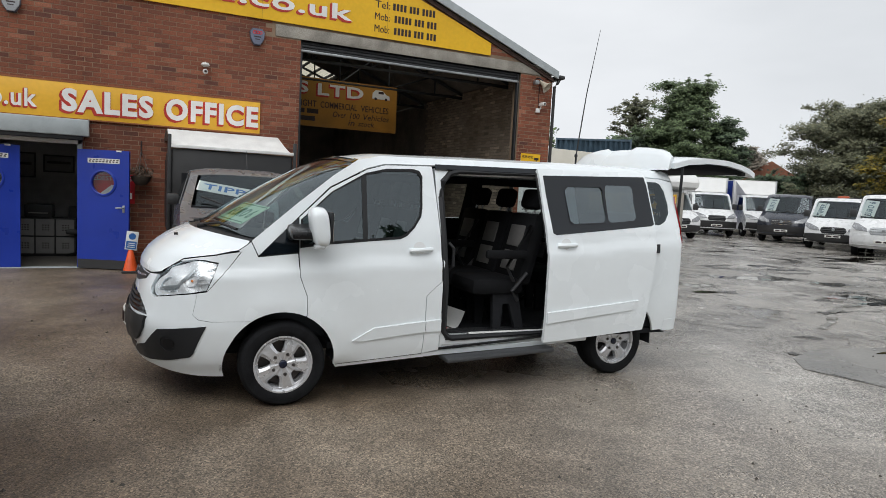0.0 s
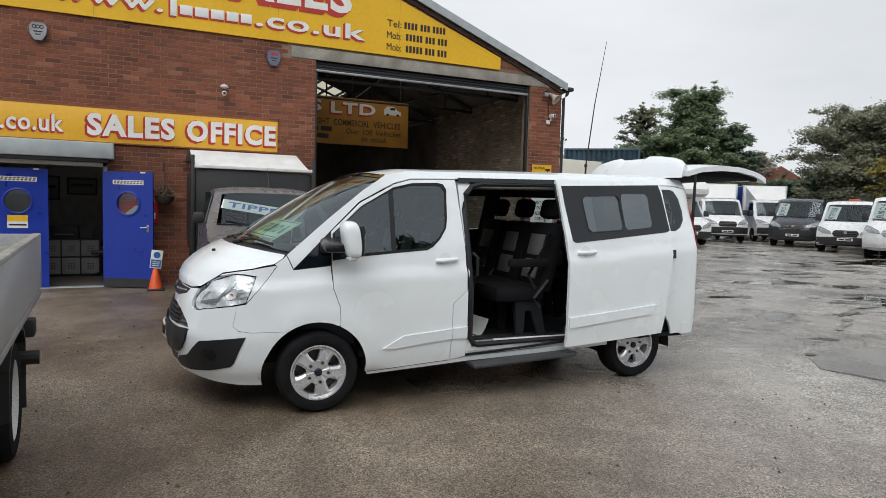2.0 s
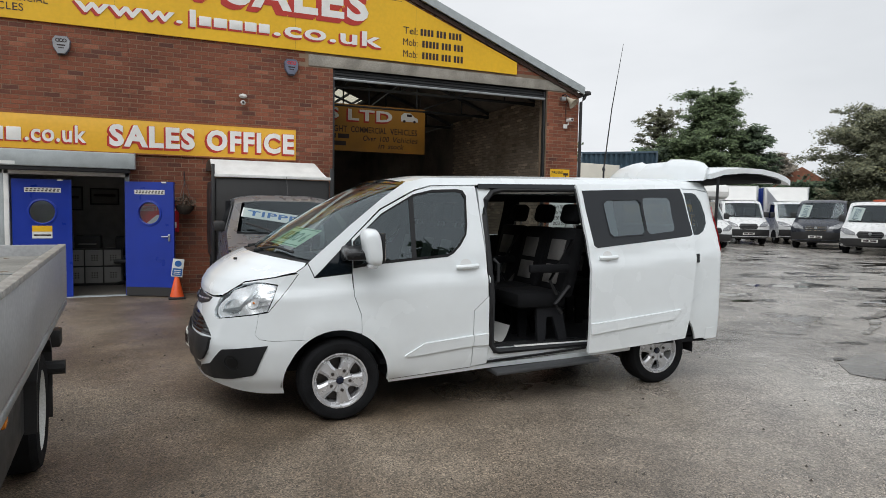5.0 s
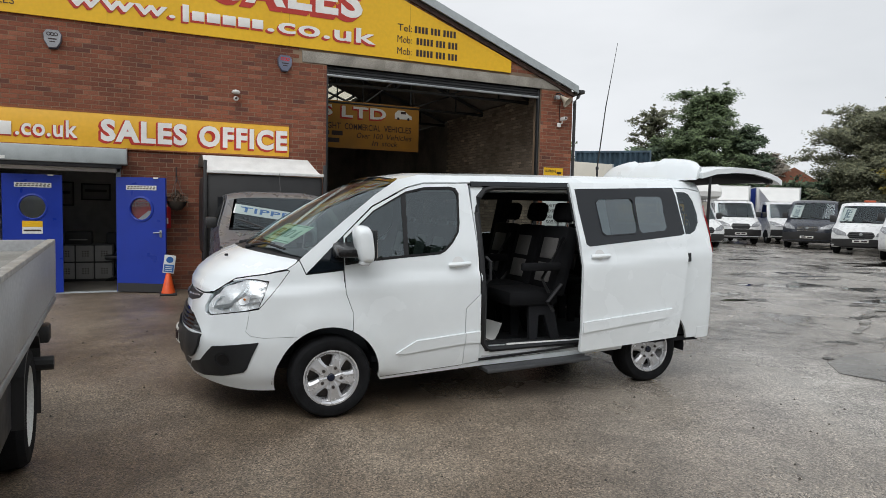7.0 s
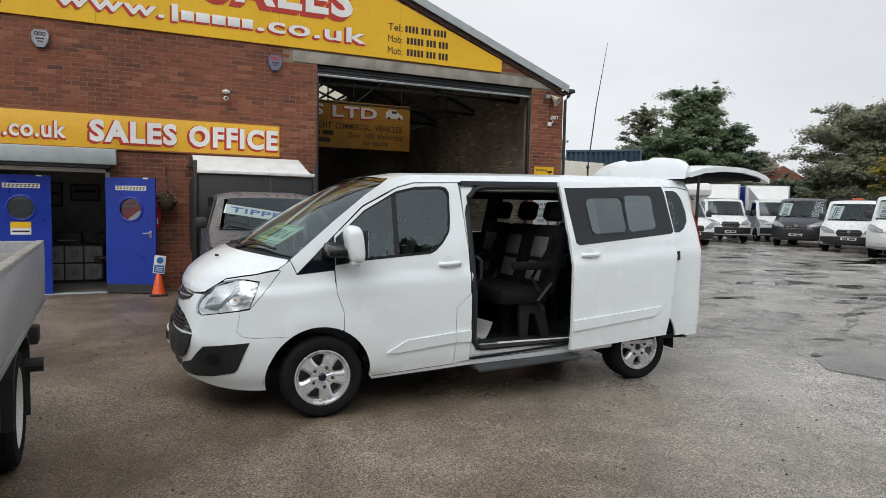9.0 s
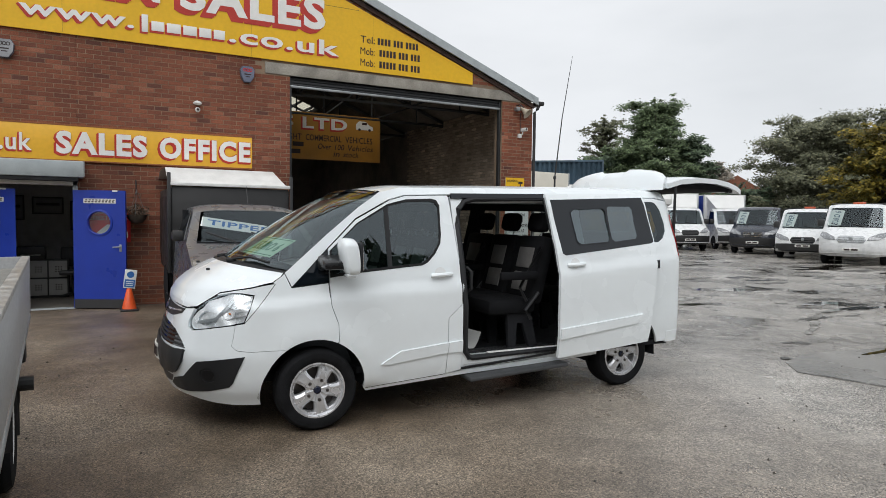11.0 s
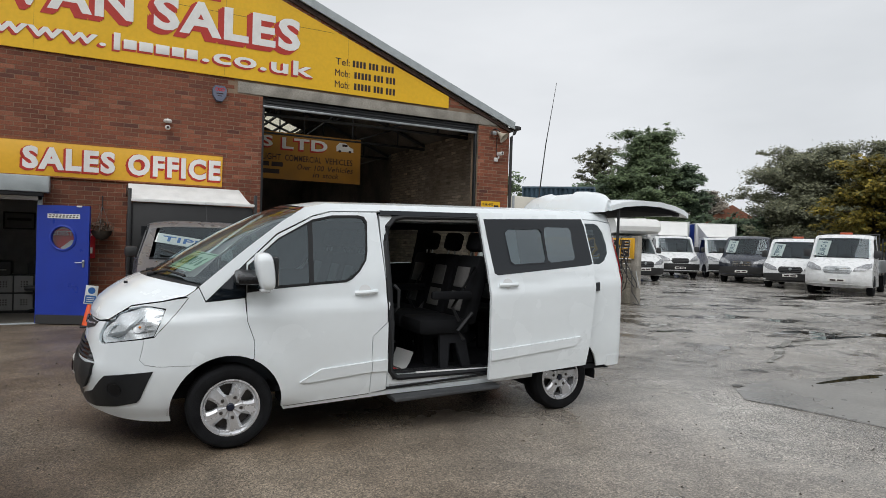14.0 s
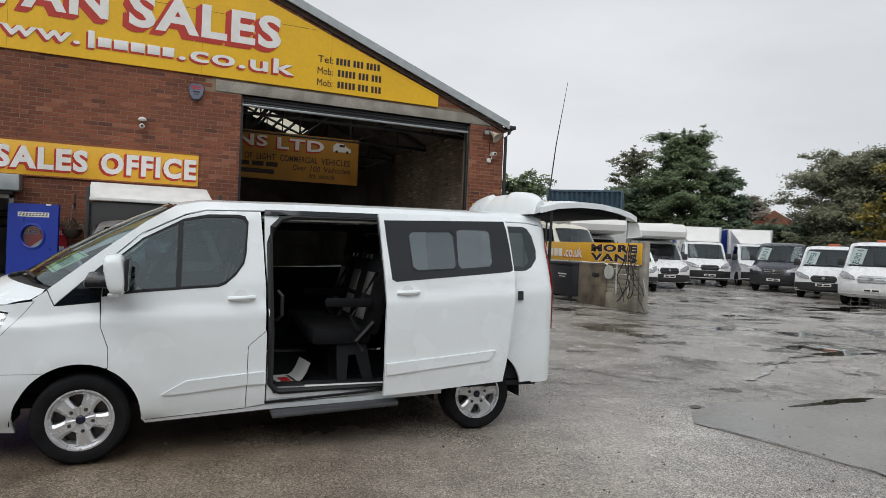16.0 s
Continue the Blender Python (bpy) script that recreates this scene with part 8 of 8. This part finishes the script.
bm = sheet([(5.02, -0.38), (5.35, -0.02), (5.95, 0.16), (7.4, -0.05), (9.8, -0.5), (13.5, -1.2), (16, -3.5), (12, -7), (7.0, -6.0), (5.6, -3.2), (5.36, -1.9), (5.22, -1.1)], [], flat(0.007), (0, 0, -1), 0.007)
solid("concrete_slab", bm, M_SLAB, "smooth wet concrete slab with a broken edge in the yard", "slab", kind="structure", smooth=None)
PUD = ((10.89, 2.96, 0.45, 0.20), (10.95, 2.24, 0.60, 0.15), (21.8, 9.1, 1.7, 0.42), (19.9, 8.5, 1.1, 0.28), (8.34, 3.87, 0.30, 0.10), (7.35, -0.16, 0.50, 0.09), (24.5, 10.6, 1.4, 0.3), (17.1, 11.4, 0.7, 0.2), (14.2, 6.6, 0.5, 0.14))
HOLES = ((8.85, 3.79, 0.26, 0.12), (6.58, 0.64, 0.15, 0.10), (18.1, 7.8, 0.60, 0.16), (9.36, 6.06, 0.28, 0.10), (6.43, 3.33, 0.22, 0.08), (5.53, 0.10, 0.08, 0.05), (8.92, 1.86, 0.30, 0.12), (13.78, 5.98, 0.5, 0.12), (11.7, 3.3, 0.35, 0.14), (12.78, 7.6, 0.5, 0.13), (10.0, 2.75, 0.22, 0.09), (20.6, 7.6, 0.9, 0.2))
for i, (x, y, rx, ry) in enumerate(HOLES):
    bm = sheet(blob(x, y, rx, ry, 140 + i, 0.5, 70), [], flat(0.0085 if y < 0.2 and x > 5 else 0.0035), (0, 0, -1), 0.003)
    solid("pothole", bm, M_MUD, "dark muddy pothole broken into the yard surface", "pothole", "yard potholes", kind="structure", smooth=None)
for i, (x, y, rx, ry) in enumerate(PUD):
    bm = sheet(blob(x, y, rx, ry, 80 + i, 0.42, 70), [], flat(0.0095 if y < 0.2 and x > 5 else 0.0045), (0, 0, -1), 0.003)
    solid("puddle", bm, M_WATER, "still muddy rain puddle reflecting the sky", "puddle", "yard puddles", kind="structure", smooth=None)


def crack(pts, width, seed, water=False):
    rc = random.Random(seed)
    left, right = [], []
    for a, c in zip(pts, pts[1:]):
        a, c = Vector(a), Vector(c)
        k = max(2, int((c - a).length / 0.12))
        d = (c - a).normalized()
        nrm = Vector((-d.y, d.x))
        for i in range(k):
            p = a.lerp(c, i / k) + nrm * rc.uniform(-0.03, 0.03)
            w = width * 0.5 * rc.uniform(0.4 if water else 0.05, 1.0)
            left.append(p + nrm * w), right.append(p - nrm * w)
    bm = bmesh.new()
    L, R = [bm.verts.new((p.x, p.y, 0.0112 + GZ)) for p in left], [bm.verts.new((p.x, p.y, 0.0112 + GZ)) for p in right]
    for i in range(len(L) - 1):
        bm.faces.new((R[i], R[i + 1], L[i + 1], L[i]))
    if water:
        solid("puddle", bm, M_SHEEN, "shallow rain runnel across the yard, sky sheen painted in its colour", "puddle", "yard puddles", kind="structure", smooth=None)
        return
    solid("ground_crack", bm, M_MUD, "dark muddy crack across the yard surface", "crack", "yard cracks", kind="structure", smooth=None)


for i, (pts, w) in enumerate((([(4.6, 2.7), (5.15, 2.25), (5.97, 1.74), (6.59, 1.12)], 0.045), ([(5.05, -0.4), (5.23, -1.1), (5.37, -1.9), (5.62, -3.2)], 0.03),
                              ([(6.2, 3.4), (7.2, 2.5), (8.4, 1.9), (10.6, 1.7)], 0.03), ([(8.2, 5.2), (9.6, 4.0), (11.2, 3.4), (14.0, 3.3)], 0.04), ([(10.8, 7.6), (13.0, 6.9), (16.0, 6.0), (20.0, 5.6)], 0.06), ([(14.0, 10.6), (17.0, 9.6), (21.0, 9.0)], 0.07), ([(4.3, 1.9), (4.9, 1.35), (5.7, 1.15)], 0.04), ([(5.6, 1.9), (5.91, 1.25), (6.46, 0.95)], 0.05), ([(16.0, 12.0), (20.0, 10.8), (24.0, 10.2)], 0.07), ([(9.2, 0.3), (11.0, 0.2), (13.0, -0.2)], 0.03))):
    crack(pts, w, 200 + i)
crack([(7.3, 0.98), (7.64, 1.12), (8.2, 1.42), (8.75, 1.78)], 0.15, 300, True)
crack([(8.75, 1.78), (9.6, 2.2), (10.4, 2.25)], 0.14, 301, True)
rs = random.Random(77)
bm = bmesh.new()
for i in range(900):
    x, y = rs.uniform(-3.0, 14), rs.uniform(-4.2, 7.0)
    r = rs.uniform(0.004, 0.016)
    c = Vector((x, y, GZ + (0.003 if x < 5 else 0.009)))
    q = [bm.verts.new(c + Vector((r * math.cos(a + i) * rs.uniform(0.6, 1.2), r * math.sin(a + i) * rs.uniform(0.6, 1.2), -0.004))) for a in (0, 1.6, 3.1, 4.7)]
    tp = bm.verts.new(c + Vector((0, 0, r * 0.8)))
    for j in range(4):
        bm.faces.new((q[j], q[(j + 1) % 4], tp))
solid("loose_grit", bm, mat("grit_stone", (0.10, 0.09, 0.075), 0.7, vary=0.4), "loose dark grit and bits scattered on the tarmac", "grit", kind="stuff", smooth=None)

# ---- single bricks, last ----
vs, fs = brick_verts(0, BL, 0, BH, 0)
brick_mesh = bpy.data.meshes.new("brick")
brick_mesh.from_pydata(vs, [], fs)
brick_mesh.materials.append(M_BRICK_A)
for a, z0, y in single:
    ob = new("brick", brick_mesh)
    ob.parent = wall_front
    ob.location = (a, y, z0)
